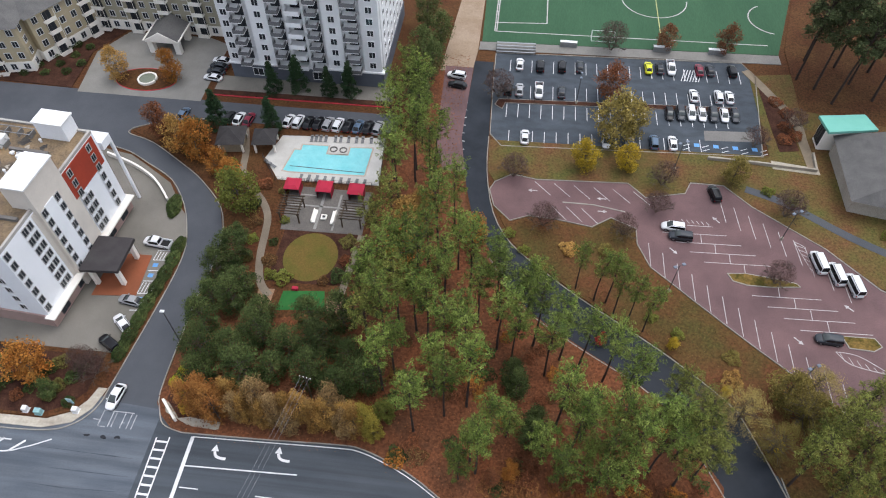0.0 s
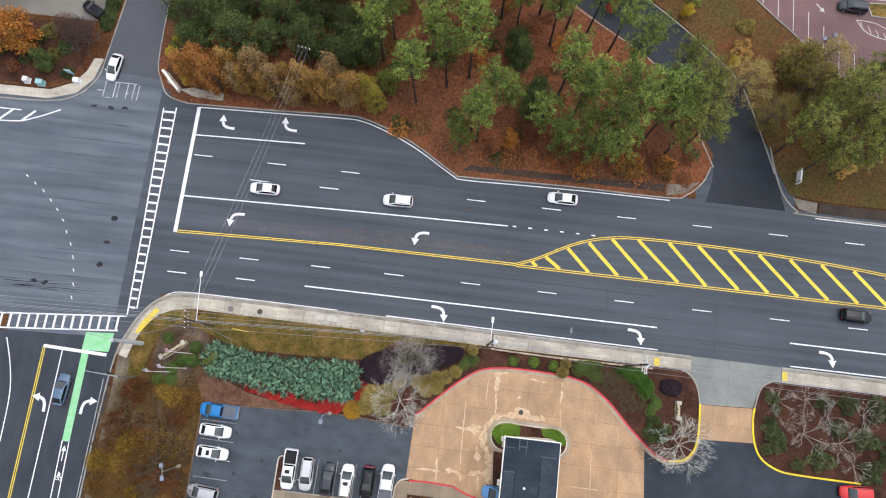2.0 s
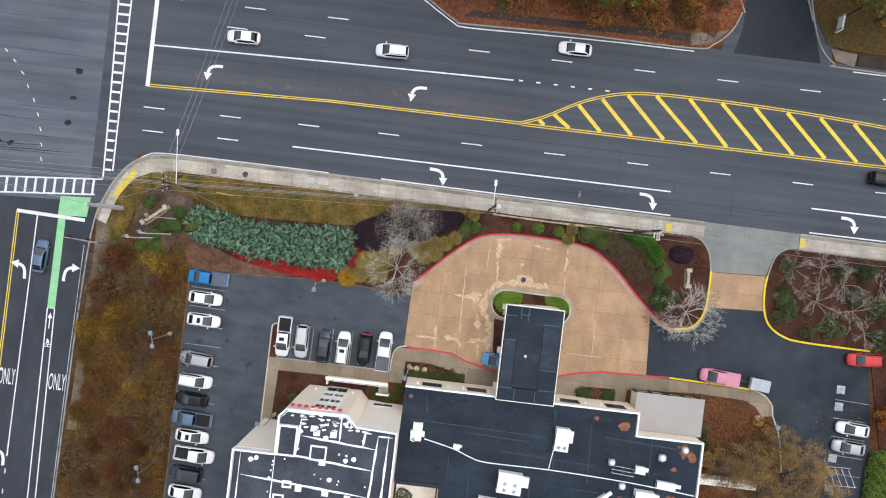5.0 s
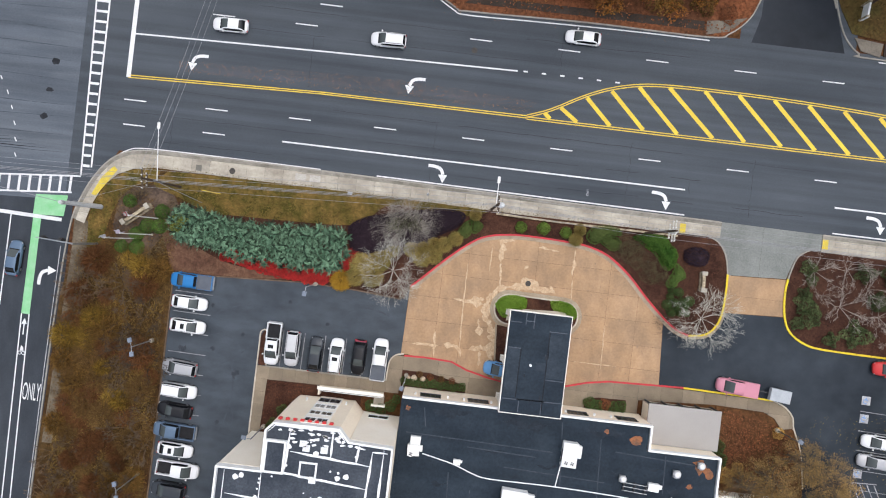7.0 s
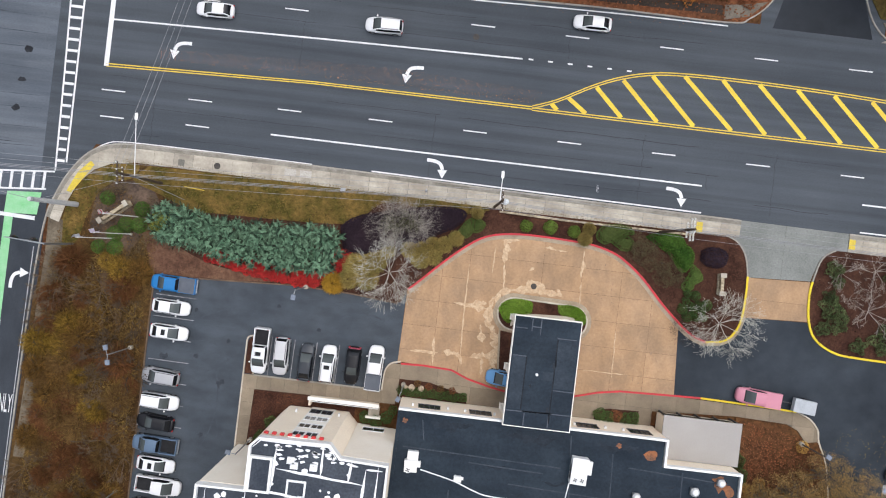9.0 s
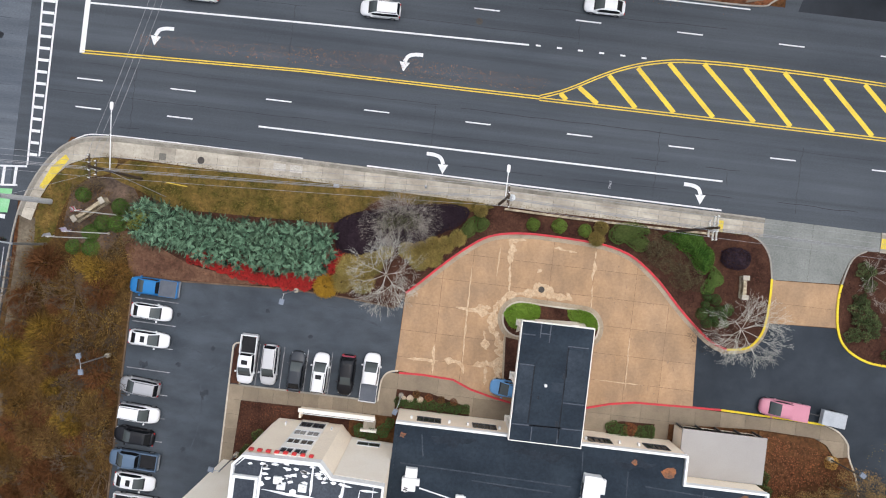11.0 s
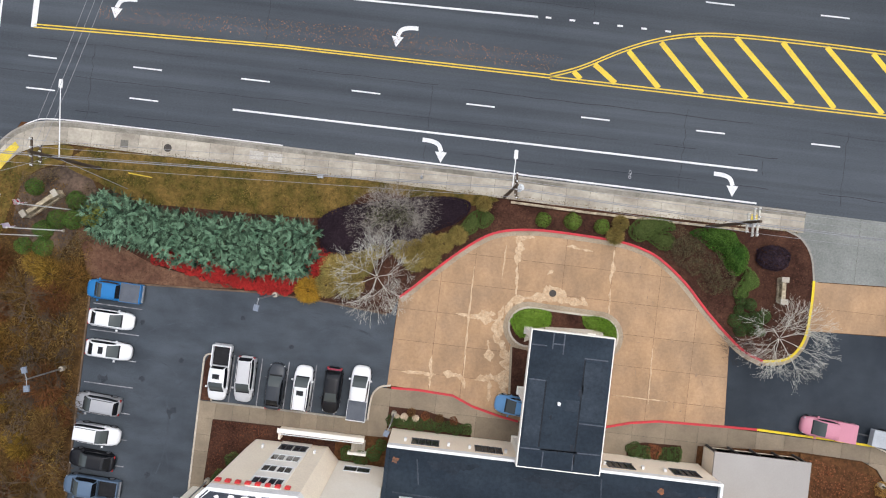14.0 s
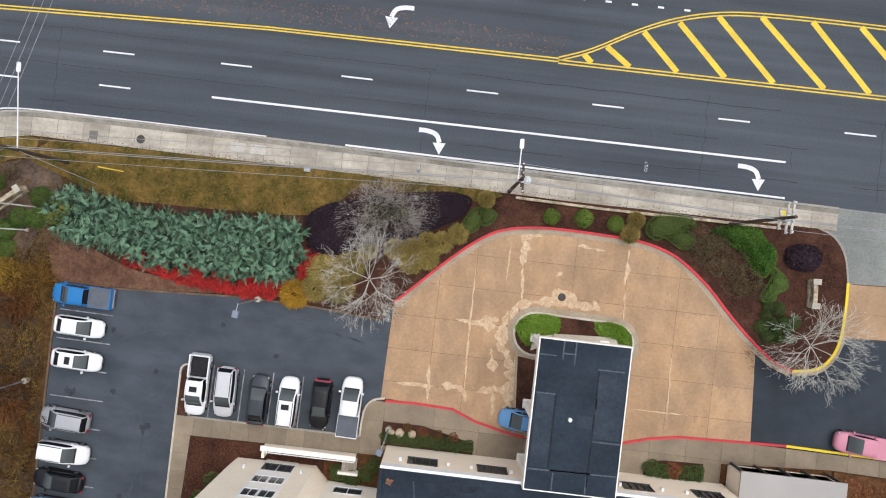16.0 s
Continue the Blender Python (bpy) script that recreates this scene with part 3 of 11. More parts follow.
# land behind the pavement: leaf-strewn bank to the west, lawn strip, mulch beds
bank = [(-43.8, -90), (-27.6, -90), (-27.4, -4.7), (-13, -4.2), (-13, 3), (-30, 9.1), (-34.5, 8.7), (-36.6, 7.7), (-38.4, 5.8), (-39.6, 3.2), (-41.0, 0.5), (-42.5, -10), (-43.0, -30)]
BANK = mat("bank_litter", (0.045, 0.022, 0.009), (0.09, 0.053, 0.018), 0.95, 0.16, 2.2, 0.5, 0.05, streak=0.4, run=(0.5, 0.16, 1))
tagged(part("bank", slab(bank, -0.05, 0.1), BANK), "leaf-strewn brown bank with dry shrubs", "ground", kind="structure")
lawn = curve([(-29.5, 9.0), (-31.5, 7.0), (-28.0, 5.6), (-23.5, 4.0), (-19, 4.0), (-10, 4.2), (-4, 4.6), (-1.5, 6.0), (1.5, 8.0), (9.2, 7.2), (11.4, 7.6), (13.9, 8.8), (0, 9.0), (-15, 9.05)], 4)
tagged(part("lawn", slab(lawn, -0.05, 0.14), DRY_LAWN), "patchy olive and straw dormant lawn strip", "lawn", kind="structure")
corner = curve([(-40.0, 0.6), (-39.3, 3.4), (-38.2, 5.7), (-36.4, 7.6), (-34.4, 8.6), (-31.0, 9.0), (-31.6, 7.2), (-34.0, 6.4), (-35.8, 4.6), (-36.8, 2.0), (-38.0, -2.0), (-41.4, -3.5)], 4)
tagged(part("lawn", slab(corner, -0.05, 0.125), DRY_LAWN), "golden dormant grass along the corner kerb", "lawn", kind="structure")
SOIL = mat("bare_reddish_soil", (0.085, 0.042, 0.027), (0.155, 0.084, 0.052), 0.95, 0.5, 3.0, 0.35, 0.02)
tagged(part("bare_soil", slab(curve([(-29.6, 0.6), (-27.2, 0.4), (-24.4, -1.0), (-20.0, -2.6), (-12.0, -3.7), (-16.0, -4.2), (-21.8, -4.45), (-27.2, -4.6), (-28.4, -2.4)], 4), -0.05, 0.122), SOIL), "bare reddish soil beside the cedars", "ground", kind="structure")
tagged(part("dark_soil", slab(curve([(-36.0, 4.4), (-34.0, 6.2), (-30.6, 6.8), (-28.4, 5.6), (-27.6, 3.0), (-29.4, 0.2), (-31.0, -3.0), (-31.2, -7.5), (-33.8, -7.6), (-34.8, -3.0), (-36.4, 0.6)], 4), -0.05, 0.118), mat("dark_humus", (0.045, 0.034, 0.027), (0.135, 0.092, 0.066), 0.95, 0.35, 3.0, 0.4, 0.02)), "dark grey-brown soil round the corner sign", "ground", kind="structure")
red_kerb = curve([(5.1, -2.8), (6.6, -1.4), (8.9, 0.9), (11.2, 3.0), (13.5, 4.7), (15.6, 5.5), (18.5, 5.9), (21.4, 5.95), (25.0, 5.85), (28.0, 5.65), (30.6, 5.0), (32.5, 4.0),
                  (34.9, 2.1), (37.4, -0.5), (39.9, -2.8), (41.9, -4.3), (43.8, -5.0)], 3)
yellow_kerb = curve([(43.8, -5.0), (46.0, -4.6), (47.3, -3.4), (48.0, -1.5), (48.2, 1.8), (48.15, 4.0)], 4)
bed_curb = curve([(48.15, 4.0), (47.6, 6.5), (46.4, 8.2), (44.8, 8.9)], 4)
north_bed = [(-27.3, -4.7), (-21.8, -4.6), (-9.3, -4.0), (-2.1, -4.2), (4.4, -4.6)] + red_kerb + yellow_kerb[1:] + bed_curb[1:] + [(20, 8.75), (0, 8.95), (-12, 4.5), (-30, 5)]
tagged(part("planting_bed", slab(north_bed, -0.05, 0.115), MULCH), "dark reddish bark mulch bed with shrubs", "planting bed", kind="structure")
kerb(red_kerb, RED_PAINT, 0.24, label="red painted fire lane kerb round the forecourt")
kerb(yellow_kerb, YELLOW_KERB, 0.26, label="yellow painted kerb at the driveway")
kerb(bed_curb)
gut = bmesh.new()
ribbon(gut, red_kerb, -0.12, 0.6, -0.05, 0.024)
tagged(part("gutter", gut, mat("gutter_concrete", (0.36, 0.3, 0.22), (0.27, 0.21, 0.145), 0.9, 0.4, 6, 0.2)), "pale concrete gutter inside the red kerb", "gutter", kind="structure")
gut = bmesh.new()
ribbon(gut, yellow_kerb, -0.12, 0.5, -0.05, 0.014)
tagged(part("gutter", gut, MATS["gutter_concrete"]), "pale concrete gutter inside the yellow kerb", "gutter", kind="structure")

# car park asphalt
tagged(part("car_park", slab([(-27.4, -90), (-14.4, -90), (-14.4, -16.2), (4.9, -16.2), (5.0, -2.9), (4.0, -4.7), (-2.1, -4.2), (-9.3, -4.0), (-21.8, -4.6), (-27.4, -4.75)], -0.2, 0.008), LOT_ASPHALT),
       "dark bluish asphalt car park with faint stall lines", "car park", kind="structure")
tagged(part("car_park", slab([(40.3, -12.2), (40.2, -3.2), (43.8, -5.1), (48.5, -1.3), (56.5, -1.0), (60, -4.5), (72.7, -5), (74.5, -20), (75, -80), (61.9, -80), (61.9, -24), (61.0, -19), (59.6, -16), (59.3, -14.4), (58, -13)], -0.2, 0.008), EAST_ASPHALT),
       "dark bluish asphalt driveway and parking area", "car park", kind="structure")
kerb([(-27.35, -4.8), (-27.3, -30), (-27.6, -89)], DIRTY_KERB)
kerb([(-27.3, -4.8), (-21.8, -4.6), (-9.3, -4.0), (-2.1, -4.2), (3.9, -4.7), (5.0, -2.9)], DIRTY_KERB)
stall = mat("faded_stall_paint", (0.34, 0.34, 0.35), (0.12, 0.12, 0.13), 0.8, 1.2, 8, 0.3)
lines_w = empty("stall_marking")
tagged(lines_w, "faded white parking stall lines", "road marking", kind="structure")
for i in range(20):
    y = -7.25 - 2.78 * i
    line("stall_line", [(-26.9, y + 0.1), (-21.7, y)], 0.11, stall, lines_w, 0.014)
for x in (-11.4, -8.45, -5.6, -2.7, -0.2):
    line("stall_line", [(x - 0.1, -15.9), (x, -10.9)], 0.11, stall, lines_w, 0.014)

SCUFF = mat("pale_scuff", (0.062, 0.072, 0.086), (0.045, 0.053, 0.064), 0.75, 1.0, 8, 0.3)
OIL = mat("oil_stain", (0.026, 0.031, 0.038), (0.04, 0.047, 0.056), 0.6, 1.0, 8, 0.3)
car_lot = scene.objects["car_park"]
for cx, cy, r, a0, a1, w, m in ((-6, -13, 7.5, 60, 120, 0.13, SCUFF), (-4, -14, 8.5, 50, 100, 0.1, SCUFF), (-16, -16, 8, 70, 150, 0.1, SCUFF), (-1, -16, 9.5, 60, 85, 0.15, SCUFF), (-26, -4, 14, -70, -25, 0.1, SCUFF), (-22, -24, 5, -20, 60, 0.1, SCUFF), (-30, -20, 12.5, -30, 25, 0.12, SCUFF), (-14, -2, 6, 190, 260, 0.09, SCUFF), (-20, -16, 3.6, 10, 120, 0.08, SCUFF), (0, -12, 5.5, 60, 130, 0.09, SCUFF)):
    part("tyre_scuff", torn(arc(cx, cy, r, a0, a1, 14), w, 0.9, 0.0, 0.0105, 0.3), m, car_lot)
for x, y, w in ((-17.4, -17.6, 0.8), (-21.5, -8.6, 0.4), (-20.9, -14.6, 0.5), (-11.0, -7.0, 0.4), (-17.0, -12.2, 0.35), (-25, -14.9, 0.9), (-25, -11.9, 0.5), (-22.8, -30, 0.6), (-5.6, -9.4, 0.4), (-19.2, -24.5, 0.5)):
    part("oil_spot", torn([(x - w * 0.6, y), (x, y + 0.1), (x + w * 0.6, y - 0.1)], w, 0.9, 0.0, 0.0108, 0.12), OIL, car_lot)

# forecourt of tan concrete panels
plaza_poly = [(4.9, -12.1), (8.2, -12.25), (11.9, -12.4), (14.1, -13.3), (17.1, -14), (19, -14.3), (22, -14.5), (26, -14.3), (28.2, -13.8), (30.8, -13.05), (33.7, -12.6), (40.6, -12.3), (40.1, -3.2)] + [
    (39.8, -2.95), (37.2, -0.65), (34.8, 1.9), (32.4, 3.8), (30.5, 4.8), (28.0, 5.45), (25.0, 5.65), (21.4, 5.75), (18.5, 5.7), (15.7, 5.3), (13.6, 4.5), (11.3, 2.85), (9.0, 0.75), (6.7, -1.5), (5.1, -2.95)]
plaza = tagged(part("forecourt", slab(plaza_poly, -0.2, 0.004), PLAZA_JOINT), "tan tinted concrete forecourt with pale bleached joints", "forecourt", kind="structure")
pieces(plaza, "concrete_panel", plaza_poly, [4, 9.25, 12.65, 17.2, 22.0, 27.1, 32.2, 36.4, 41], [-15, -10.4, -7.2, -3.9, -0.6, 2.6, 6.5], -0.1, 0.012, PLAZA, 0.017)
scar = mat("bleached_concrete", (0.55, 0.42, 0.28), (0.42, 0.28, 0.165), 0.85, 1.6, 5, 0.25)
for pts, w, rag in (([(12.6, 1.4), (12.6, -3.9), (12.7, -8.0), (12.8, -11.4)], 0.17, 0.6), ([(11.2, -3.75), (13.6, -4.0), (16.4, -4.1)], 0.5, 1.0), ([(6.1, -10.5), (9.4, -10.4), (9.9, -10.4)], 0.3, 0.8), ([(9.2, -8.4), (9.35, -12.0)], 0.28, 0.8),
                    ([(10.6, -10.1), (12.9, -10.5), (13.0, -11.6)], 0.5, 0.9), ([(14.0, -10.5), (15.6, -10.1), (17.3, -9.3)], 0.7, 0.9), ([(16.9, 5.0), (17.05, 2.0)], 0.7, 0.9), ([(17.1, 2.0), (17.3, -1.4)], 0.25, 0.9), ([(16.4, 4.9), (18.6, 5.1)], 0.35, 0.9),
                    ([(15.7, 4.0), (15.6, 0.4)], 0.14, 0.8), ([(16.1, -2.4), (15.75, -4.2), (16.1, -6.2), (17.0, -8.0)], 0.95, 0.9), ([(17.3, -7.0), (17.3, -9.6), (16.8, -12.6)], 0.9, 0.9), ([(15.5, -10.4), (15.7, -12.6)], 0.4, 0.8), ([(27.05, 4.8), (27.0, 1.2)], 0.3, 0.9), ([(27.1, 0.8), (27.25, -3.0)], 0.16, 0.9),
                    ([(18.0, -1.35), (20.6, -1.0), (24.8, -1.2)], 0.75, 0.5), ([(20.0, -0.8), (21.1, -0.45), (22.6, -0.75)], 1.5, 0.5), ([(16.4, -3.2), (17.0, -1.8), (18.4, -1.3)], 0.8, 0.7), ([(24.1, -0.5), (24.9, -1.4)], 0.4, 0.8), ([(32.2, -5), (32.4, -11.0)], 0.12, 0.9), ([(28.6, -10.4), (34.5, -10.4)], 0.1, 0.9), ([(13.5, -3.7), (15.4, -3.4)], 0.6, 1.0),
                    ([(14.9, -6.2), (15.4, -8.4)], 0.5, 1.0), ([(20.3, 1.4), (20.9, 1.9)], 0.3, 1.0), ([(22.0, 4.6), (24.8, 4.4)], 0.25, 1.0)):
    part("bleached_patch", torn(pts, w, rag, 0.0, 0.0165 + random.uniform(0, 0.003), 0.16), scar, plaza, "pale bleached concrete")
DAMP = mat("damp_tan_concrete", (0.3, 0.2, 0.125), (0.25, 0.17, 0.11), 0.7, 0.9, 5, 0.2)
for k in range(46):
    x, y = random.uniform(28.5, 39), random.uniform(-11.5, 3.5)
    if y > 4.5 - max(0, x - 31) * 1.05:
        continue
    a = random.uniform(0, 3.1)
    part("leaf_stain", torn([(x, y), (x + random.uniform(0.2, 0.7) * math.cos(a), y + random.uniform(0.2, 0.7) * math.sin(a))], random.uniform(0.05, 0.16), 1.0, 0.0, 0.0155, 0.12), DAMP, plaza)
# island before the canopy
isl = arc(18.95, -4.3, 2.05, 84, 262, 14) + arc(26.35, -4.45, 2.05, -82, 84, 14)
tagged(part("planting_island", slab(isl, 0.0, 0.13), MULCH), "raised kerbed island with lush grass and mulch", "planting island", kind="structure")
kerb(isl, PALE_KERB, width=0.2, height=0.18, closed=True, label="pale concrete kerb of the island")
ring = bmesh.new()
ribbon(ring, isl, -0.1, 0.6, -0.05, 0.03, True)
tagged(part("gutter", ring, MATS["gutter_concrete"]), "stained concrete gutter ring round the island", "gutter", kind="structure")
for pts in ([(18.75, -4.5), (20.6, -4.15), (20.55, -4.9), (18.65, -5.9)], [(20.7, -4.05), (26.6, -3.75), (26.9, -4.4), (20.7, -4.75)]):
    tagged(part("plinth", slab(pts, 0.05, 0.3), PALE_KERB), "pale concrete footing below the canopy front", "plinth", kind="structure")
tagged(part("mulch_strip", slab([(17.5, -6.6), (19.2, -6.8), (19.6, -11.6), (17.9, -11.9)], 0.0, 0.1), MULCH), "mulch strip beside the canopy", "planting bed", kind="structure")
kerb([(17.4, -6.5), (17.8, -12.0)], MATS["gutter_concrete"], 0.22, 0.14)
# kerb and walks below the forecourt
low_red = [(5.4, -12.35), (8.2, -12.25), (11.9, -12.4), (14.1, -13.3), (17.1, -14), (19, -14.3)]
kerb(low_red, RED_PAINT, 0.22, label="red painted kerb below the forecourt")
kerb([(26.4, -14.3), (28.2, -13.8), (30.8, -13.05), (33.7, -12.55), (40.6, -12.3), (44, -12.2)], RED_PAINT, 0.22, label="red painted kerb by the side entrance")
kerb([(44, -12.2), (52, -12.35), (56.4, -12.5)], YELLOW_KERB, 0.22, label="yellow painted kerb beside the pink pickup")
walk_poly = [(3.3, -13.5), (4, -12.4), (5.4, -12.45), (8.2, -12.35), (11.9, -12.5), (14.1, -13.4), (17.1, -14.1), (19, -14.4), (26.4, -14.4), (28.2, -13.9), (30.8, -13.15), (33.7, -12.65), (40.6, -12.4), (56.4, -12.6), (58.2, -13.3), (59.3, -14.5), (59.6, -16.0),
             (58.0, -16.3), (56.9, -14.9), (55.3, -14.2), (48.5, -14.0), (38, -14.6), (38, -17), (5.5, -17), (3.4, -17)]
low_walk = tagged(part("pavement", slab(walk_poly, -0.05, 0.11), MATS["joint_dirt"]), "tan-grey concrete walk along the hotel front", "pavement", kind="structure")
pieces(low_walk, "paving_slab", walk_poly, [3, 5.4, 10.2, 14.6, 19, 23, 27, 31, 34.5, 37.9, 41, 44, 47, 50, 53, 56, 59, 62.5], [-22, -18, -14.3, -11], 0.0, 0.14, TAN_WALK)
row_poly = [(-14.5, -16.0), (5.2, -16.0), (5.2, -17.6), (-12.9, -17.8), (-13.2, -26.5), (-14.5, -26.5)]
side_walk = tagged(part("pavement", slab(row_poly, -0.05, 0.1), MATS["joint_dirt"]), "tan concrete walk round the planting bed", "pavement", kind="structure")
pieces(side_walk, "paving_slab", [(-14.5, -16.0), (5.2, -16.0), (5.2, -17.6), (-14.5, -17.8)], steps(-14.5, 5.2, 11), [-18, -15.9], 0, 0.13, TAN_WALK)
pieces(side_walk, "paving_slab", [(-14.5, -17.8), (-12.9, -17.8), (-13.2, -26.5), (-14.5, -26.5)], [-15, -12], steps(-26.5, -17.8, 5), 0, 0.13, TAN_WALK)
kerb([(-14.55, -27), (-14.55, -11.7)] + arc(-13.93, -11.65, 0.62, 170, 10, 8) + [(-13.3, -11.9), (-13.3, -15.9)], PALE_KERB, height=0.16)
kerb([(-13.3, -16.0), (3.3, -16.0)], height=0.16)
kerb(curve([(3.3, -16.0), (3.35, -14.4), (3.55, -13.2), (4.2, -12.4), (5.3, -12.1)], 4), PALE_KERB, height=0.16)
tagged(part("planting_bed", slab([(-14.4, -15.9), (-14.4, -11.9), (-14.0, -11.1), (-13.7, -11.1), (-13.4, -11.6), (-13.4, -15.9)], 0, 0.12), MULCH), "narrow mulch finger between parked cars", "planting bed", kind="structure")
tagged(part("planting_bed", slab([(-13.0, -17.8), (0.2, -17.8), (0.2, -22), (-13.2, -30)], 0, 0.12), MULCH), "rusty leaf-covered bed before the hotel tower", "planting bed", kind="structure")
tagged(part("planting_bed", slab([(5.4, -14.3), (9.3, -14.3), (14.1, -15.4), (14.3, -16.6), (5.4, -16.6)], 0, 0.17), MULCH), "leaf-strewn shrub bed by the hotel wall", "planting bed", kind="structure")
tagged(part("planting_bed", slab([(30.7, -15.3), (32.5, -14.9), (36.3, -14.8), (36.3, -17.2), (30.7, -17.2)], 0, 0.17), MULCH), "leaf-strewn shrub bed below the low roof", "planting bed", kind="structure")
tagged(part("planting_bed", slab([(48.8, -14.1), (55.3, -14.3), (56.8, -15.0), (57.9, -16.4), (59.7, -16.1), (61.0, -19.0), (61.9, -24), (61.9, -40), (48.5, -40)], 0, 0.13), LITTER), "rusty leaf-covered bed with a golden tree", "planting bed", kind="structure")

kerb(curve([(56.4, -12.5), (58.2, -13.2), (59.4, -14.5), (59.7, -16.0), (61.0, -19.0), (61.9, -24.0)], 4), PALE_KERB, label="pale kerb curving round the walk end")

# driveway apron between the beds
apron = [(46.6, 11.05), (45.0, 9.0), (46.4, 8.2), (47.6, 6.5), (48.2, 3.9), (56.2, 4.3), (57.0, 6.9), (58.6, 8.4), (60.6, 8.7), (60.6, 10.95)]
drive = tagged(part("driveway_apron", slab(apron, -0.05, 0.02), MATS["joint_dirt"]), "grey concrete driveway apron at the kerb cut", "driveway", kind="structure")
pieces(drive, "concrete_panel", apron, [44, 52.4, 61], [3.5, 11.2], 0, 0.04, GREY_CONCRETE)
tan = [(48.25, 3.85), (56.2, 4.2), (56.5, -0.9), (48.4, -1.3)]
drive2 = tagged(part("driveway", slab(tan, -0.05, 0.006), PLAZA_JOINT), "tan concrete driveway strip", "driveway", kind="structure")
pieces(drive2, "concrete_panel", tan, [48, 57], [-2, 1.2, 5], 0, 0.016, PLAZA)
bed2 = curve([(59.0, 8.6), (57.4, 7.4), (56.5, 4.3), (56.3, 2.0), (56.6, -0.8), (57.6, -2.9), (59.9, -4.3), (63.0, -4.75), (72.7, -4.9)], 4)
tagged(part("planting_bed", slab(bed2 + [(76, -20), (90, -20), (100, 8.3), (61, 8.6)], -0.05, 0.115), MULCH), "dark mulch bed with bare shrubs and evergreens", "planting bed", kind="structure")
kerb(bed2[:9])
kerb(bed2[8:], YELLOW_KERB, 0.26, label="yellow painted kerb round the planted bed")
# right-hand parking bays
for i in range(5):
    line("stall_line", [(68.6, -12.5 - 2.7 * i), (73.6, -12.7 - 2.7 * i)], 0.11, stall, lines_w, 0.014)
blue_sign = mat("blue_bay_paint", (0.14, 0.26, 0.5), (0.2, 0.3, 0.5), 0.8, 1, 8, 0.2)
for y in (-11.6, -14.1, -21.7, -26.5):
    bay = tagged(part("bay_symbol", slab([(68.6, y), (69.8, y), (69.8, y + 1.2), (68.6, y + 1.2)], 0, 0.014), OLD_PAINT), "faded square accessible bay symbol", "road marking", kind="structure")
    bm = bmesh.new()
    ribbon(bm, arc(69.15, y + 0.5, 0.3, 20, 300, 10), 0.06, 0.06, 0, 0.017)
    box(bm, 69.1, 69.24, y + 0.6, y + 1.05, 0, 0.0165)
    part("wheelchair_mark", bm, blue_sign, bay)
hatch = empty("hatched_bay")
tagged(hatch, "white hatched no-parking bay on asphalt", "road marking", kind="structure")
for i in range(4):
    line("stripe", [(68.7 + 1.0 * i, -22.5), (70.0 + 1.0 * i, -25.0)], 0.12, OLD_PAINT, hatch, 0.014)
for pts in ([(68.5, -22.4), (72.0, -22.3)], [(68.6, -25.1), (73.2, -25.0)], [(68.5, -22.4), (68.6, -25.1)]):
    line("edge_line", pts, 0.12, OLD_PAINT, hatch, 0.013)

# boulders in the hotel bed
rock = mat("tan_boulder", (0.45, 0.36, 0.26), (0.34, 0.26, 0.18), 0.9, 1.5, 7, 0.2)
for x, y, r in ((7.1, -15.2, 0.45), (8.3, -15.2, 0.4), (6.3, -15.2, 0.3)):
    bm = bmesh.new()
    bmesh.ops.create_icosphere(bm, subdivisions=2, radius=r)
    for v in bm.verts:
        v.co *= 1 + random.uniform(-0.14, 0.14)
        v.co.z = v.co.z * 0.7
    ob = part("boulder", bm, rock)
    ob.location = (x, y, 0.15 + r * 0.4)
    tagged(ob, "small tan boulder in the hotel bed", "boulder", "boulders")

# ---- north side: woods floor, side street, car parks, pool garden, sports field ----
woods = north_edge[8:] + [(48.5, 44), (45.2, 49.5), (42.3, 55.2), (38.1, 59.2), (34.4, 61.9), (28.5, 65.4), (18.3, 72.2), (13.2, 77.4), (8, 88), (3, 98), (0.5, 110), (-1, 124), (-1, 150), (-14, 150), (-15.6, 118), (-15.6, 98), (-16.5, 70), (-30, 66), (-44.6, 70), (-45.0, 50), (-44.8, 47.5), (-43.2, 45.3)]
tagged(part("woodland_floor", slab(woods, -0.05, 0.1), WOODS_FLOOR), "red-brown pine needle and leaf litter under the trees", "ground", kind="structure")
kerb(north_edge)
kerb(north_edge_e)
# pavement strip on the north side
asp = mat("strip_paving", (0.06, 0.045, 0.036), (0.035, 0.027, 0.022), 0.9, 0.3, 6, 0.3)
tagged(part("pavement", slab([(8, 36.7), (41, 36.9), (41, 38.1), (9, 37.7)], 0, 0.13), asp), "leaf-stained asphalt path along the street edge", "pavement", kind="structure")
tagged(part("pavement", slab([(41.2, 36.3), (44.4, 37.1), (46.6, 39.2), (44, 38.6), (41.2, 38.2)], 0, 0.14), mat("stained_ramp", (0.2, 0.175, 0.14), (0.13, 0.11, 0.09), 0.9, 0.5, 6, 0.25)), "stained concrete kerb ramp at the drive mouth", "pavement", kind="structure")
tagged(part("pavement", slab([(62.6, 36.6), (65.3, 36.0), (65.6, 37.9), (61.6, 38.3)], 0, 0.14), MATS["stained_ramp"]), "pale concrete kerb ramp beside the drive", "pavement", kind="structure")
tagged(part("pavement", slab([(65.8, 36.2), (140, 36.1), (140, 37.7), (65.8, 37.9)], 0, 0.13), asp), "leaf-stained asphalt path beside the lawn", "pavement", kind="structure")
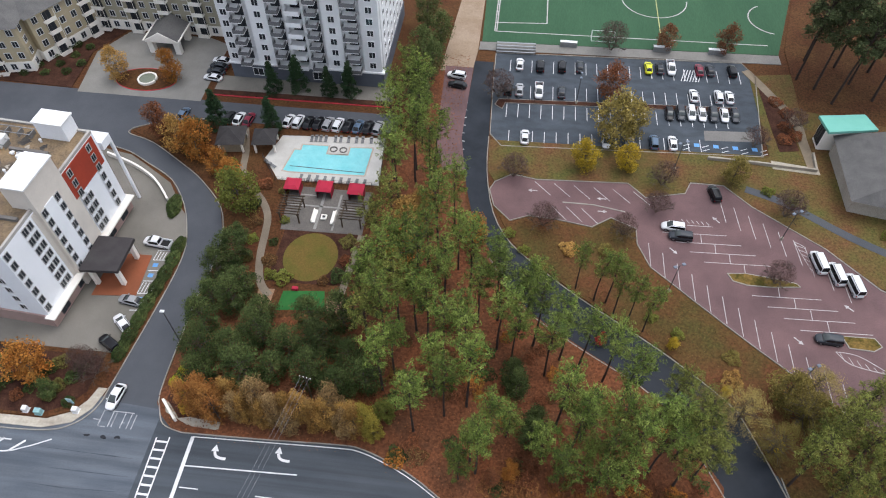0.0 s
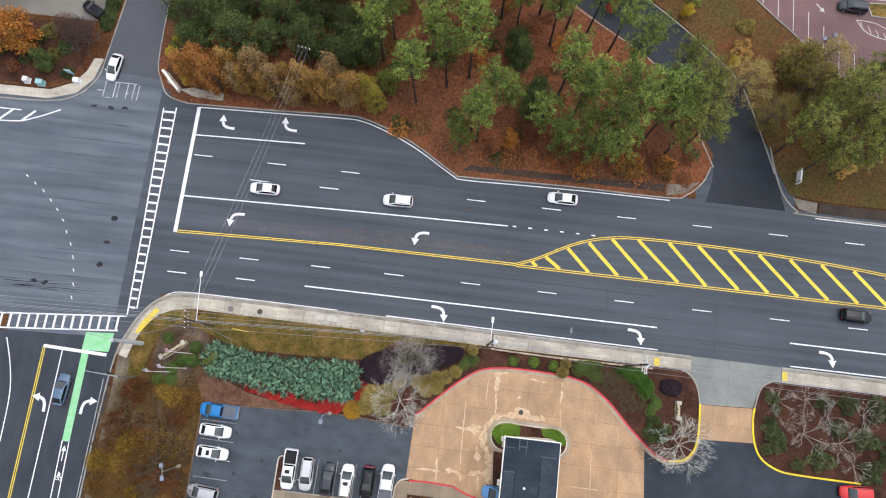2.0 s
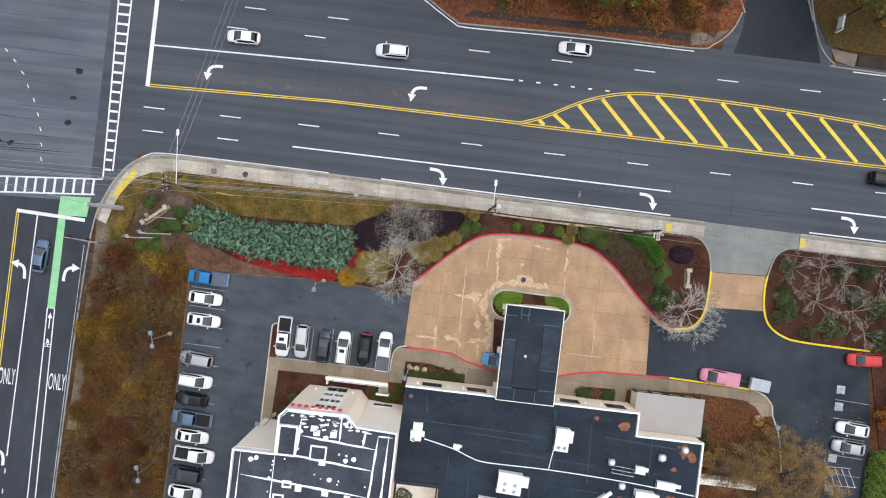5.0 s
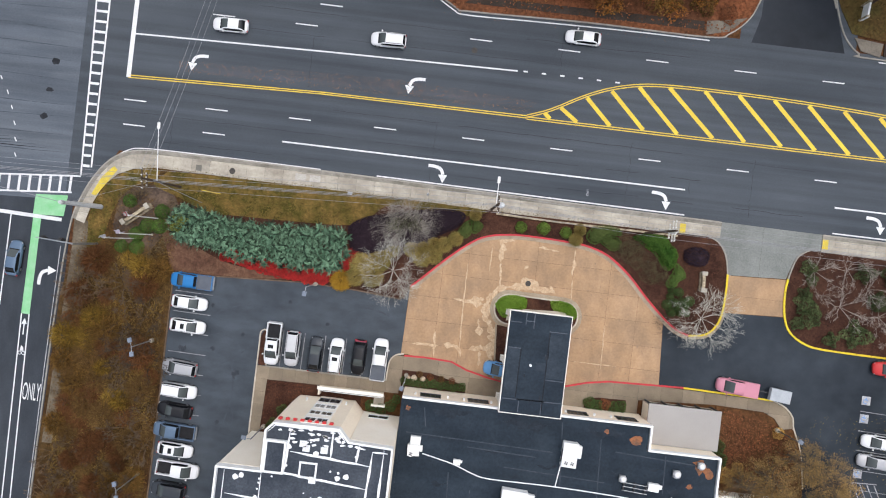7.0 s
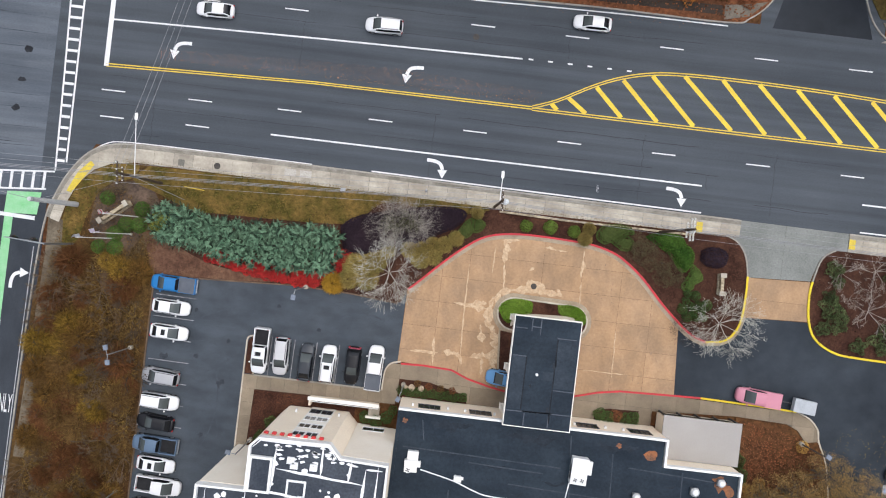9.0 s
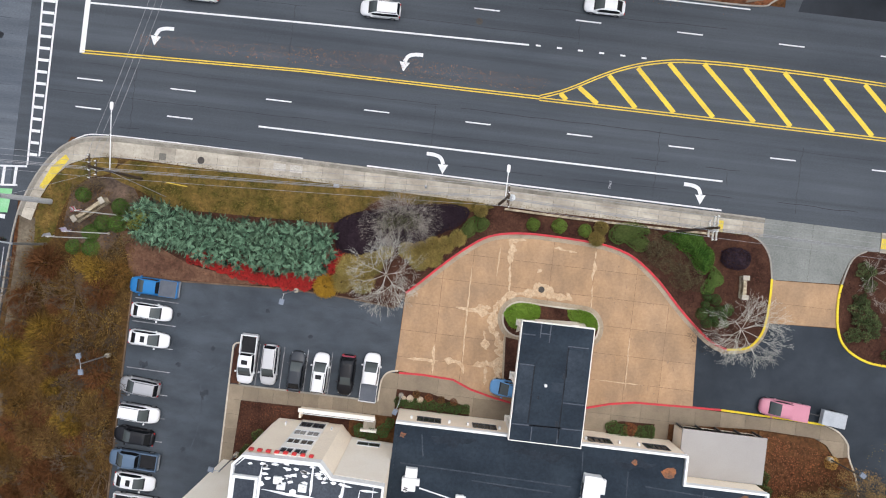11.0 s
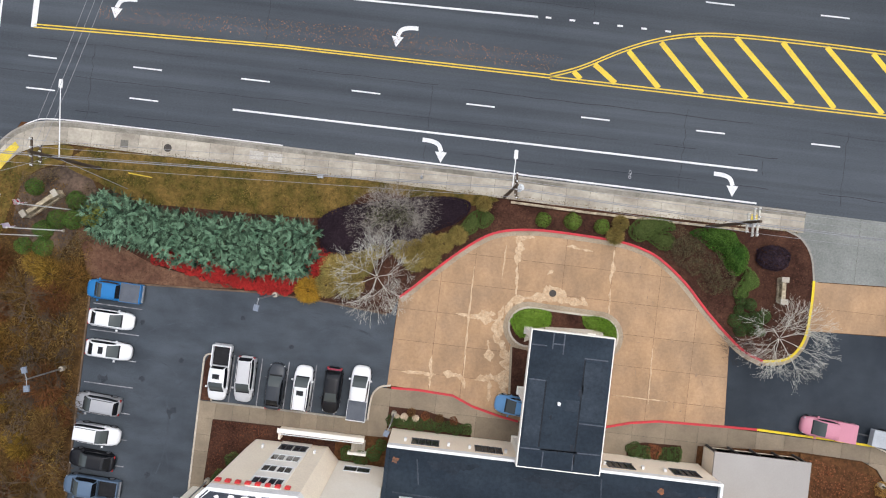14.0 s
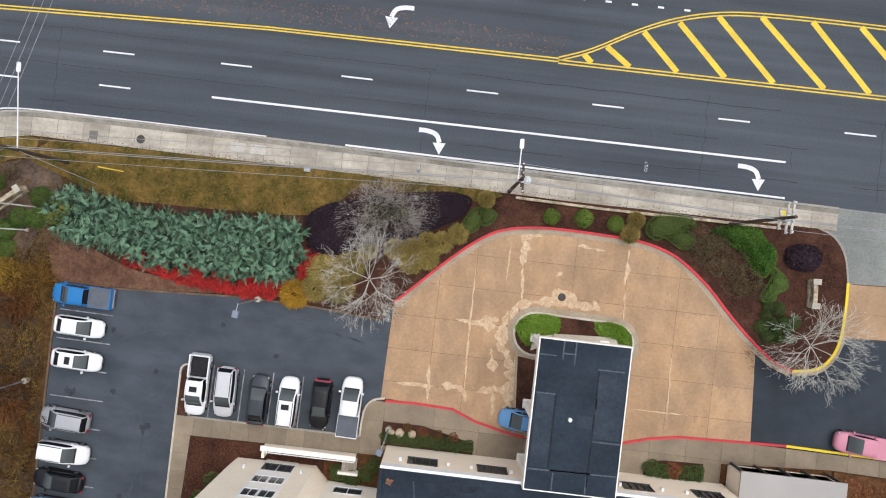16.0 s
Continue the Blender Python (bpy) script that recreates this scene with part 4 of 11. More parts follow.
tagged(part("pavement", slab([(-43.9, 48.3), (-42.7, 46.0), (-38, 44.1), (-33, 43.9), (-33, 45.3), (-38, 45.6)], 0, 0.13), CONCRETE), "pale concrete pavement at the side street corner", "pavement", kind="structure")
nw_kerb = curve([(-54.0, 47.5), (-55.0, 44.6), (-57.5, 42.0), (-62, 40.6), (-75, 40.2), (-120, 40.0)], 5)
kerb(nw_kerb)
tagged(part("pavement", slab([(-54.2, 49), (-55.2, 45.2), (-57.6, 42.4), (-62, 41.0), (-90, 40.6), (-90, 42.2), (-62, 42.6), (-58.4, 44.2), (-56.6, 46.5), (-55.8, 49)], 0, 0.13), CONCRETE), "pale concrete pavement curving into the side street", "pavement", kind="structure")
tagged(part("verge", slab([(-55.9, 49), (-56.7, 46.5), (-58.5, 44.4), (-62, 42.8), (-120, 42.6), (-120, 55.5), (-57, 55.5)], -0.05, 0.1), LITTER), "leafy planted verge before the white hotel", "ground", kind="structure")
# drive through the woods to the car park
drive_l = [(47.6, 36), (48.6, 42), (45.2, 49), (42.3, 54.8), (38.1, 58.9), (34.4, 61.6), (28.5, 65.1), (18.3, 71.8), (13.2, 77), (8.8, 85), (4.5, 95.5), (1.5, 108), (-0.2, 119), (0.3, 142), (0.3, 148)]
drive_r = [(5.2, 148), (5.3, 142), (6.0, 120), (6.4, 109), (8.6, 97), (12.8, 89), (19.5, 82.9), (24.2, 79.0), (28.8, 75.7), (33, 72.9), (42, 66.6), (51, 59), (53.4, 55.4), (56.4, 48), (58.6, 42), (60.5, 36)]
tagged(part("road_drive", slab(curve(drive_l, 3) + curve(drive_r, 3), -0.1, 0.006), NEW_ASPHALT), "fresh black asphalt drive winding through the woods", "road", kind="structure")
kerb(curve(drive_l[1:10], 3))
kerb(curve(drive_r[2:-1], 3))
# side street curling north-west
side_w = [(-54.2, 47), (-53.2, 56), (-51.7, 70.9), (-51.6, 79.0), (-52.9, 84.3), (-56.1, 91.5), (-61.3, 98.2), (-68.4, 102.5), (-73.6, 105.4), (-79.0, 106.9), (-90, 108), (-140, 109)]
side_e = [(-140, 126), (-54, 124.6), (-17, 124.8), (-8, 125), (-8, 117.8), (-17.5, 117.8), (-52, 118.2), (-66, 117.6), (-74.5, 114.0), (-76.5, 112.4), (-76.0, 111.1), (-69.6, 108.9), (-59.9, 102.6), (-54.6, 98.6), (-48.2, 91.7), (-45.4, 84.0), (-44.9, 77), (-45.4, 69.1), (-45.3, 59.3), (-45.0, 49.4), (-43.9, 46.4)]
tagged(part("road_side", slab(side_w + side_e, -0.1, 0.004), LANE_ASPHALT), "grey asphalt side street curving past the hotel", "road", kind="structure")
kerb(curve(side_w[:10], 3))
kerb(curve(side_e[6:], 3))
# hotel parking court
tagged(part("car_park", slab([(-52.4, 86), (-53.0, 81.5), (-54.2, 70), (-55.2, 55.8), (-120, 55.6), (-120, 107), (-80, 106), (-73, 104.6), (-68.4, 101.8), (-61.2, 97.2), (-56.8, 91.0)], -0.1, 0.0), mat("grey_court", (0.2, 0.185, 0.16), (0.15, 0.14, 0.12), 0.9, 0.1, 6, 0.25)),
       "stained grey concrete parking court of the white hotel", "car park", kind="structure")
# pool garden
tagged(part("garden_ground", slab([(-44.4, 70), (-30, 66), (-16.5, 70), (-15.6, 98), (-15.6, 117.3), (-52, 117.8), (-66, 117.2), (-74.2, 113.7), (-76, 112.2), (-69.4, 109.3), (-59.7, 103), (-54.4, 99.1), (-48, 92.2), (-45, 84)], -0.05, 0.1), LITTER), "leaf-covered garden ground round the pool", "ground", kind="structure")
deck_poly = [(-43.0, 107.0), (-41.0, 114.6), (-17.6, 116.4), (-16.4, 101.6), (-38.5, 100.9)]
POOL_DECK = mat("pool_deck", (0.55, 0.53, 0.49), (0.47, 0.45, 0.41), 0.9, 0.3, 5, 0.12)
pool_poly = [(-37.2, 110.5), (-35.8, 110.5), (-35.8, 112.2), (-29.6, 112.5), (-29.6, 109.8), (-24.9, 110.0), (-24.9, 112.5), (-19.6, 112.9), (-19.9, 104.0), (-36.7, 103.3), (-38.3, 103.6)]
tagged(part("pool_deck", slab(deck_poly, 0, 0.2), POOL_DECK), "pale concrete pool deck", "pool deck", kind="structure")
pool = tagged(part("swimming_pool", slab(pool_poly, 0.05, 0.215), mat("pool_water", (0.2, 0.55, 0.58), (0.27, 0.62, 0.64), 0.12, 0.3, 3.0, 0.08)), "turquoise swimming pool water with stepped outline", "swimming pool", kind="structure")
kerb(pool_poly, mat("pool_coping", (0.5, 0.42, 0.34)), 0.35, 0.24, "tan pool coping", True)
line("lane_line", [(-36.9, 105.2), (-20.2, 104.9)], 0.2, DARK_METAL, pool, 0.22, 0.2)
court = tagged(part("terrace", slab([(-35.2, 99.4), (-17.2, 99.4), (-17.4, 87.6), (-34.2, 87.2)], 0, 0.17), mat("terrace_stone", (0.16, 0.145, 0.13), (0.12, 0.11, 0.1), 0.9, 0.3, 4, 0.2)), "grey paved terrace with cabanas", "terrace", kind="structure")
for x0, y0, x1, y1 in ((-27.6, 88, -27.0, 98), (-23.9, 88, -23.5, 98), (-34, 94, -18, 94.4), (-33, 97, -29, 97.3)):
    mark("pale_band", [(x0, y0), (x1, y0), (x1, y1), (x0, y1)], mat("pale_stone", (0.3, 0.29, 0.27)), court, 0.185)
tagged(part("lawn", slab([(-26.4 + 5.4 * math.cos(a), 81 + 6.0 * math.sin(a)) for a in (k * math.tau / 40 for k in range(40))], 0, 0.14), GREEN_LAWN), "round olive green clipped lawn", "lawn", kind="structure")
tagged(part("planting_bed", slab([(-33.2, 87.2), (-17.4, 87.6), (-18.0, 74.8), (-33.4, 74.2)], 0, 0.12), MULCH), "dark bed round the lawn", "planting bed", kind="structure")
tagged(part("putting_green", slab([(-29.6, 72.4), (-21.8, 73.2), (-20.8, 69.0), (-29.9, 68.0)], 0, 0.14), mat("green_turf", (0.025, 0.12, 0.03), (0.035, 0.14, 0.035), 0.9, 0.4, 8, 0.12)), "bright green artificial turf patch", "turf", kind="structure")
for x in (-32.6, -19.2):
    tagged(part("sand_patch", slab([(x - 1.8, 72.4), (x + 1.3, 72.6), (x + 1.2, 68.4), (x - 1.6, 68.8)], 0, 0.13), mat("tan_gravel", (0.32, 0.2, 0.12), (0.26, 0.16, 0.1), 0.95, 0.5, 8, 0.25)), "tan gravel patch beside the turf", "gravel", kind="structure")
pth = bmesh.new()
ribbon(pth, curve([(-50.5, 117), (-47.9, 108.8), (-46.2, 101), (-40.5, 95.0), (-37.8, 90.5), (-37.0, 86), (-36.3, 79.7), (-34.6, 74.0), (-32, 71)], 5), 0.75, 0.75, 0, 0.14)
tagged(part("garden_path", pth, mat("path_concrete", (0.23, 0.19, 0.145), (0.17, 0.14, 0.105))), "winding tan concrete garden path", "path", kind="structure")
pth = bmesh.new()
ribbon(pth, [(-17.4, 87.5), (-18.6, 73)], 0.7, 0.7, 0, 0.15)
tagged(part("garden_path", pth, MATS["path_concrete"]), "straight tan path beside the lawn", "path", kind="structure")

# brick-red car park
BRICK_LOT = mat("brick_paving", (0.165, 0.1, 0.098), (0.115, 0.072, 0.073), 0.85, 0.12, 5.0, 0.22, 0.003)
brick_poly = [(7.4, 103.5), (8.6, 99), (12.2, 95.2), (16, 97), (22, 96.6), (29, 95.4), (33, 98.4), (38, 96), (38, 92), (40.2, 86.4), (43.6, 83.3), (47.7, 79.4), (52.7, 74.8), (58, 70), (62, 66.6), (66.2, 62.8), (71, 58.8), (78, 55), (100, 54), (104, 72), (92, 82), (83.6, 86), (75.5, 95), (62.5, 105), (57.5, 110.5), (50.5, 110.5), (49.0, 107.2), (40.5, 105.0), (37, 108.8), (17.4, 107.6), (12.0, 108.6), (8.4, 106)]
tagged(part("car_park", slab(brick_poly, -0.1, 0.008), BRICK_LOT), "maroon brick-paved car park with white stall lines", "car park", kind="structure")
kerb(brick_poly, closed=True)
grass_n = [(6.6, 109), (6.2, 119), (69, 121), (69, 150), (130, 160), (130, 60), (104, 60), (104, 72), (92, 82), (83.6, 86.5), (75.5, 95.2), (62.5, 105.2), (57.5, 110.8), (50.3, 110.8), (49.0, 107.4), (40.5, 105.2), (37, 109), (17.4, 107.8), (12, 108.8), (8.2, 106.2)]
tagged(part("lawn", slab(grass_n, -0.05, 0.1), mat("north_grass", (0.092, 0.088, 0.025), (0.125, 0.062, 0.028), 0.95, 0.12, 2.2, 0.45, 0.04)), "dry ochre and green grass beside the car parks", "lawn", kind="structure")
grass_m = [(8.9, 98.4), (12.2, 94.9), (16, 96.7), (22, 96.3), (29, 95.1), (33, 98.1), (37.8, 95.8), (37.8, 92), (40.0, 86.2), (43.4, 83.1), (47.5, 79.1), (52.5, 74.5), (57.8, 69.7), (61.8, 66.3), (66, 62.5), (70.8, 58.5), (77.9, 54.7), (100, 53.7), (104, 60), (140, 61), (140, 38), (66, 38.2), (61.2, 38.8), (59.3, 42), (56.8, 48.2), (53.8, 55.6), (51.3, 59.3), (42.3, 66.9), (33.3, 73.2), (29.1, 76), (24.5, 79.3), (19.8, 83.2), (13.2, 89.2)]
tagged(part("lawn", slab(grass_m, -0.05, 0.1), mat("leafy_grass", (0.07, 0.058, 0.017), (0.115, 0.045, 0.02), 0.95, 0.09, 2.2, 0.45, 0.04)), "leaf-strewn ochre grass bank above the drive", "lawn", kind="structure")
LOT_PAINT = mat("dull_lot_paint", (0.5, 0.48, 0.47), (0.34, 0.31, 0.3), 0.8, 0.8, 8, 0.2)
LOTP = empty("stall_marking")
tagged(LOTP, "white parking stall lines on brick paving", "road marking", kind="structure")


def stalls(x0, y0, dx, dy, n, lx, ly, parent, paint=WHITE_PAINT, w=0.14):
    for i in range(n):
        line("stall_line", [(x0 + dx * i, y0 + dy * i), (x0 + dx * i + lx, y0 + dy * i + ly)], w, paint, parent, 0.016)


stalls(40.3, 92.6, 2.6, -2.32, 13, 0, -6.2, LOTP, LOT_PAINT)
stalls(56.1, 106.2, 2.67, -1.9, 6, 0.5, -6.3, LOTP, LOT_PAINT)
stalls(74.4, 90.5, 2.6, -2.6, 2, 0.3, -5.6, LOTP, LOT_PAINT)
line("hatch_edge", [(69.5, 96.4), (71.8, 87.8), (71.4, 95.2), (69.5, 96.4)], 0.14, LOT_PAINT, LOTP, 0.016)
for i in range(6):
    line("hatch_bar", [(69.75 + 0.3 * i, 95.4 - 1.1 * i), (71.4 + 0.06 * i, 94.8 - 1.1 * i)], 0.12, LOT_PAINT, LOTP, 0.016)
stalls(17.0, 107.0, 4.2, -0.1, 6, 3.4, -3.6, LOTP, LOT_PAINT)
stalls(20.6, 100.5, 3.2, -0.1, 3, 3.2, -3.8, LOTP, LOT_PAINT)
for x0, y0, up in ((43.3, 95.8, False), (58.9, 81.9, True)):
    for i in range(4):
        x, y = x0 + 2.52 * i, y0 - 2.28 * i
        line("stall_line", [(x, y), (x + 12.9, y + 0.5)], 0.14, LOT_PAINT, LOTP, 0.016)
        cx, cy = (x + 5.3, y + 2.4) if up else (x + 7.7, y + 0.2)
        line("spine_line", [(cx, cy), (cx - 0.1, cy - 2.3)], 0.14, LOT_PAINT, LOTP, 0.016)
line("stall_line", [(48.5, 98.2), (53.7, 98.4)], 0.14, LOT_PAINT, LOTP, 0.016)
for x, y, h in ((16.6, 104.3, 180), (31.2, 103.6, 180), (31.3, 100.0, 0), (54.6, 100.4, 130), (45.1, 91.1, -45), (65.7, 72.7, -45), (76.5, 81.1, 140)):
    mm = pose(x, y, 0, 0, 0, h)
    sb = bmesh.new()
    prism(sb, [(-1.0, -0.12), (0.2, -0.12), (0.2, 0.12), (-1.0, 0.12)], 0, 0.018)
    prism(sb, [(0.2, -0.45), (1.0, 0), (0.2, 0.45)], 0, 0.018)
    for v in sb.verts:
        v.co = mm @ v.co
    part("arrow", sb, LOT_PAINT, LOTP)
for isle in ([(55.0, 86.6), (55.8, 84.9), (58.4, 84.2), (62.6, 84.2), (68.4, 84.9), (67.9, 85.6), (64.6, 86.3), (58.4, 87.0)], [(73.6, 74.6), (79.4, 74.8), (80.3, 73.1), (78.6, 72.0), (74.4, 72.2)]):
    tagged(part("grass_island", slab(isle, 0, 0.14), DRY_LAWN), "kerbed grass island in the car park", "lawn", kind="structure")
    kerb(isle, closed=True)
for i in range(6):
    line("hatch_bar", [(72.5 + 1.3 * i, 70.9 - 0.55 * i), (73.0 + 1.3 * i, 69.3 - 0.4 * i)], 0.12, LOT_PAINT, LOTP, 0.016)
    line("hatch_bar", [(47.5 + 1.0 * i, 99.8 - 0.05 * i), (48.0 + 1.0 * i, 98.9 - 0.05 * i)], 0.12, LOT_PAINT, LOTP, 0.016)
line("hatch_edge", curve([(71.8, 71.2), (75.5, 70.8), (79.5, 68.2)], 4), 0.14, LOT_PAINT, LOTP, 0.016)
line("hatch_edge", curve([(71.8, 71.2), (74.0, 68.8), (79.5, 67.6)], 4), 0.14, LOT_PAINT, LOTP, 0.016)
line("divider", [(23.0, 101.6), (29.5, 101.6), (36, 100.4)], 0.3, KERB, LOTP, 0.1)

# upper car park
ulot = [(6.2, 121.0), (9.0, 117.3), (49, 119.6), (67.5, 120.6), (70.5, 149.8), (68, 155), (5.5, 152), (5.6, 142)]
tagged(part("car_park", slab(ulot, -0.1, 0.01), LOT_ASPHALT), "dark asphalt upper car park in rows", "car park", kind="structure")
kerb(ulot, closed=True)
ULP = empty("stall_marking")
tagged(ULP, "white stall lines on the upper car park", "road marking", kind="structure")
stalls(9.5, 149.6, 2.72, 0.08, 22, 0, -4.8, ULP)
stalls(9.5, 139.4, 2.72, 0.1, 20, 0, -4.8, ULP)
stalls(9.5, 132.2, 2.72, 0.1, 20, 0, -4.8, ULP)
stalls(10.5, 122.8, 2.72, 0.12, 17, 0, -4.8, ULP)
med = [(6.6, 131.5), (7.4, 133.6), (64, 137.0), (64, 135.4), (9, 132.4), (8.4, 130.2)]
tagged(part("planting_bed", slab(med, 0, 0.15), MULCH), "narrow mulch median between parking rows", "planting bed", kind="structure")
kerb(med, closed=True)
BLUE = mat("blue_bay", (0.12, 0.3, 0.6), (0.16, 0.34, 0.62))
for i in range(5):
    for k in range(3):
        line("hatch_bar", [(50.0 + 4.3 * i, 119.8 + 1.2 * k), (51.6 + 4.3 * i, 120.6 + 1.2 * k)], 0.15, WHITE_PAINT, ULP, 0.018)
    mark("bay_symbol", [(52.6 + 4.3 * i, 122.3), (53.8 + 4.3 * i, 122.3), (53.8 + 4.3 * i, 123.4), (52.6 + 4.3 * i, 123.4)], BLUE, ULP, 0.018)
for k in range(7):
    line("hatch_bar", [(52.0 + 0.7 * k, 146.0), (53.4 + 0.7 * k, 150.6)], 0.18, WHITE_PAINT, ULP, 0.018)
west_bays = [(-6.8, 145), (0.2, 145), (-0.2, 119), (1.6, 108), (-3.5, 108), (-6, 118)]
tagged(part("car_park", slab(west_bays, -0.05, 0.12), BRICK_LOT), "strip of brick-paved bays beside the drive", "car park", kind="structure")
stalls(-5.9, 142, 0.1, -2.7, 13, 5.6, 0.2, LOTP, WHITE_PAINT)

# sports field with white lines
FIELD = mat("sports_turf", (0.036, 0.085, 0.045), (0.05, 0.11, 0.058), 0.9, 0.06, 4, 0.14, stretch=(1, 0.2, 1))
field = tagged(part("sports_field", slab([(1.5, 156.5), (78, 159.5), (90, 200), (96, 260), (0, 260)], -0.05, 0.09), FIELD), "green artificial turf sports field with white lines", "sports field", kind="structure")
for pts in ([(4.5, 161.5), (76, 163.5)], [(4.5, 161.5), (4.5, 250)], [(4.6, 165.5), (18.3, 166.6), (18.3, 190)], [(5, 161.6), (5, 178), (18, 179)]):
    line("field_line", pts, 0.3, LOT_PAINT, field, 0.1, 0.05)
line("field_line", arc(48, 182, 9, 180, 360, 24), 0.3, LOT_PAINT, field, 0.1, 0.05)
line("field_line", [(48.5, 164), (48.5, 182), (49, 250)], 0.25, mat("yellow_line", (0.45, 0.45, 0.2)), field, 0.1, 0.05)
line("field_line", arc(80, 176, 7, 120, 260, 16), 0.3, LOT_PAINT, field, 0.1, 0.05)
tagged(part("path", slab([(1, 152.8), (78, 155.6), (78, 159.3), (1, 156.3)], -0.05, 0.11), mat("grey_path", (0.22, 0.21, 0.19))), "grey concrete strip beside the sports field", "path", kind="structure")
tagged(part("path", slab([(-8, 143), (0, 143), (0.8, 152.8), (0.8, 200), (-4, 200)], -0.05, 0.11), mat("sand_path", (0.33, 0.25, 0.18), (0.25, 0.18, 0.12))), "sandy path beside the field", "path", kind="structure")
tagged(part("path", slab([(69, 117), (79, 116.2), (79, 118.2), (69, 119.6)], -0.05, 0.14), CONCRETE), "pale concrete walk before the hall", "path", kind="structure")
pth = bmesh.new()
ribbon(pth, curve([(62, 110), (70, 106.5), (84, 97), (104, 88), (130, 84)], 5), 1.0, 1.0, 0, 0.13)
tagged(part("path", pth, LANE_ASPHALT), "grey path through the dry grass", "path", kind="structure")
tagged(part("forest_floor", slab([(79, 138), (130, 128), (130, 220), (96, 220), (80, 162)], -0.05, 0.13), LITTER), "red-brown needle litter under tall pines", "ground", kind="structure")

# walls, bed and pad between the upper car park and the hall
tagged(part("concrete_pad", slab([(55.2, 124.6), (55.4, 128), (66.4, 128.8), (66.6, 125.4)], -0.02, 0.02), mat("pale_pad", (0.2, 0.19, 0.175), (0.16, 0.15, 0.14))), "paler concrete pad among the accessible bays", "car park", kind="structure")
tagged(part("planting_bed", slab([(70.4, 148), (75.6, 135.5), (76.0, 123.5), (71.5, 122.6), (71, 130)], -0.02, 0.14), MULCH), "dark red-brown bed beside the upper car park", "planting bed", kind="structure")
wl_ = bmesh.new()
ribbon(wl_, [(55.0, 118.4), (66, 118.0), (78.2, 117.2), (78.6, 122.6)], 0.2, 0.2, 0, 0.9)
tagged(part("retaining_wall", wl_, CONCRETE), "pale low concrete wall at the car park edge", "wall", kind="structure")
pth = bmesh.new()
ribbon(pth, curve([(68.5, 152), (72.5, 144), (77.0, 134), (77.4, 126), (77.8, 117.6)], 5), 1.1, 1.1, 0, 0.15)
tagged(part("path", pth, TAN_WALK), "tan concrete walk beside the hall", "path", kind="structure")

# ---- the hotel south of the street ----
STUCCO = mat("cream_stucco", (0.88, 0.78, 0.63), (0.82, 0.71, 0.57), 0.9, 0.2, 6, 0.08, 0.002)
WHITE_STUCCO = mat("white_stucco", (0.87, 0.83, 0.76), (0.8, 0.76, 0.69), 0.9, 0.25, 6, 0.08, 0.002)
TRIM = mat("white_roof_trim", (0.8, 0.8, 0.79), (0.7, 0.7, 0.69), 0.7, 0.6, 6, 0.1)
MEMBRANE = mat("dark_roof_membrane", (0.01344, 0.02016, 0.0294), (0.02688, 0.03696, 0.04872), 0.65, 0.18, 3.0, 0.2, 0.004, low=0.3, high=0.7, streak=0.2, run=(0.1, 0.5, 1), shine=0.1)
TOWER_ROOF = mat("tower_roof_membrane", (0.0306, 0.0374, 0.0493), (0.0595, 0.068, 0.08245), 0.6, 0.3, 4.0, 0.3, 0.004)
SEALANT = mat("white_sealant", (0.86, 0.86, 0.86), (0.7, 0.7, 0.71), 0.7, 1.2, 6, 0.2)
SEAM = mat("grey_membrane_seam", (0.09, 0.1, 0.12), (0.05, 0.058, 0.075), 0.6, 0.8, 6, 0.3)
RUST = mat("rust_stain", (0.28, 0.11, 0.045), (0.12, 0.07, 0.05), 0.8, 0.8, 5, 0.35)
BEIGE_ROOF = mat("beige_metal_roof", (0.340, 0.320, 0.299), (0.313, 0.292, 0.272), 0.6, 0.2, 8, 0.05)


def window(parent, x, y, z, w, h, heading, frame_mat=None, name="window"):
    """A window unit: frame, sill and a dark pane in it; it faces -y before it is turned."""
    fr = boxes((-w / 2 - 0.07, -w / 2, -0.05, 0.05, 0, h), (w / 2, w / 2 + 0.07, -0.05, 0.05, 0, h), (-w / 2 - 0.07, w / 2 + 0.07, -0.05, 0.05, h, h + 0.07),
               (-w / 2 - 0.1, w / 2 + 0.1, -0.1, 0.05, -0.08, 0), (-0.03, 0.03, -0.04, 0.04, 0, h))
    ob = part(name, fr, frame_mat or WHITE_METAL, parent)
    ob.matrix_basis = pose(x, y, z, 0, 0, heading)
    part("pane", boxes((-w / 2, w / 2, -0.02, 0.02, 0, h)), WINDOW_GLASS, ob)
    return ob


hotel = empty("hotel")
tagged(hotel, "cream stucco hotel with flat dark membrane roofs and canopy", "building")
LOW_Z, TOW_Z = 6.2, 14.6
low_plan = [(6.0, -16.5), (38.3, -16.5), (38.3, -19.6), (47.5, -19.6), (47.5, -70), (12.2, -70), (12.2, -29.8), (6.0, -29.8)]
tow_plan = [(-14.2, -25.1), (-9.0, -25.1), (-9.0, -20.3), (-8.1, -19.35), (-0.5, -19.25), (0.75, -20.6), (5.9, -20.8), (5.9, -70), (-14.2, -70)]
part("low_block", slab(low_plan, 0, LOW_Z - 0.3), STUCCO, hotel, "cream stucco walls of the low wing")
part("low_roof", slab([(x + (0.3 if x < 20 else -0.3), y - 0.3) for x, y in low_plan], LOW_Z - 0.3, LOW_Z), MEMBRANE, hotel, "dark blue-grey membrane roof")
bm = bmesh.new()
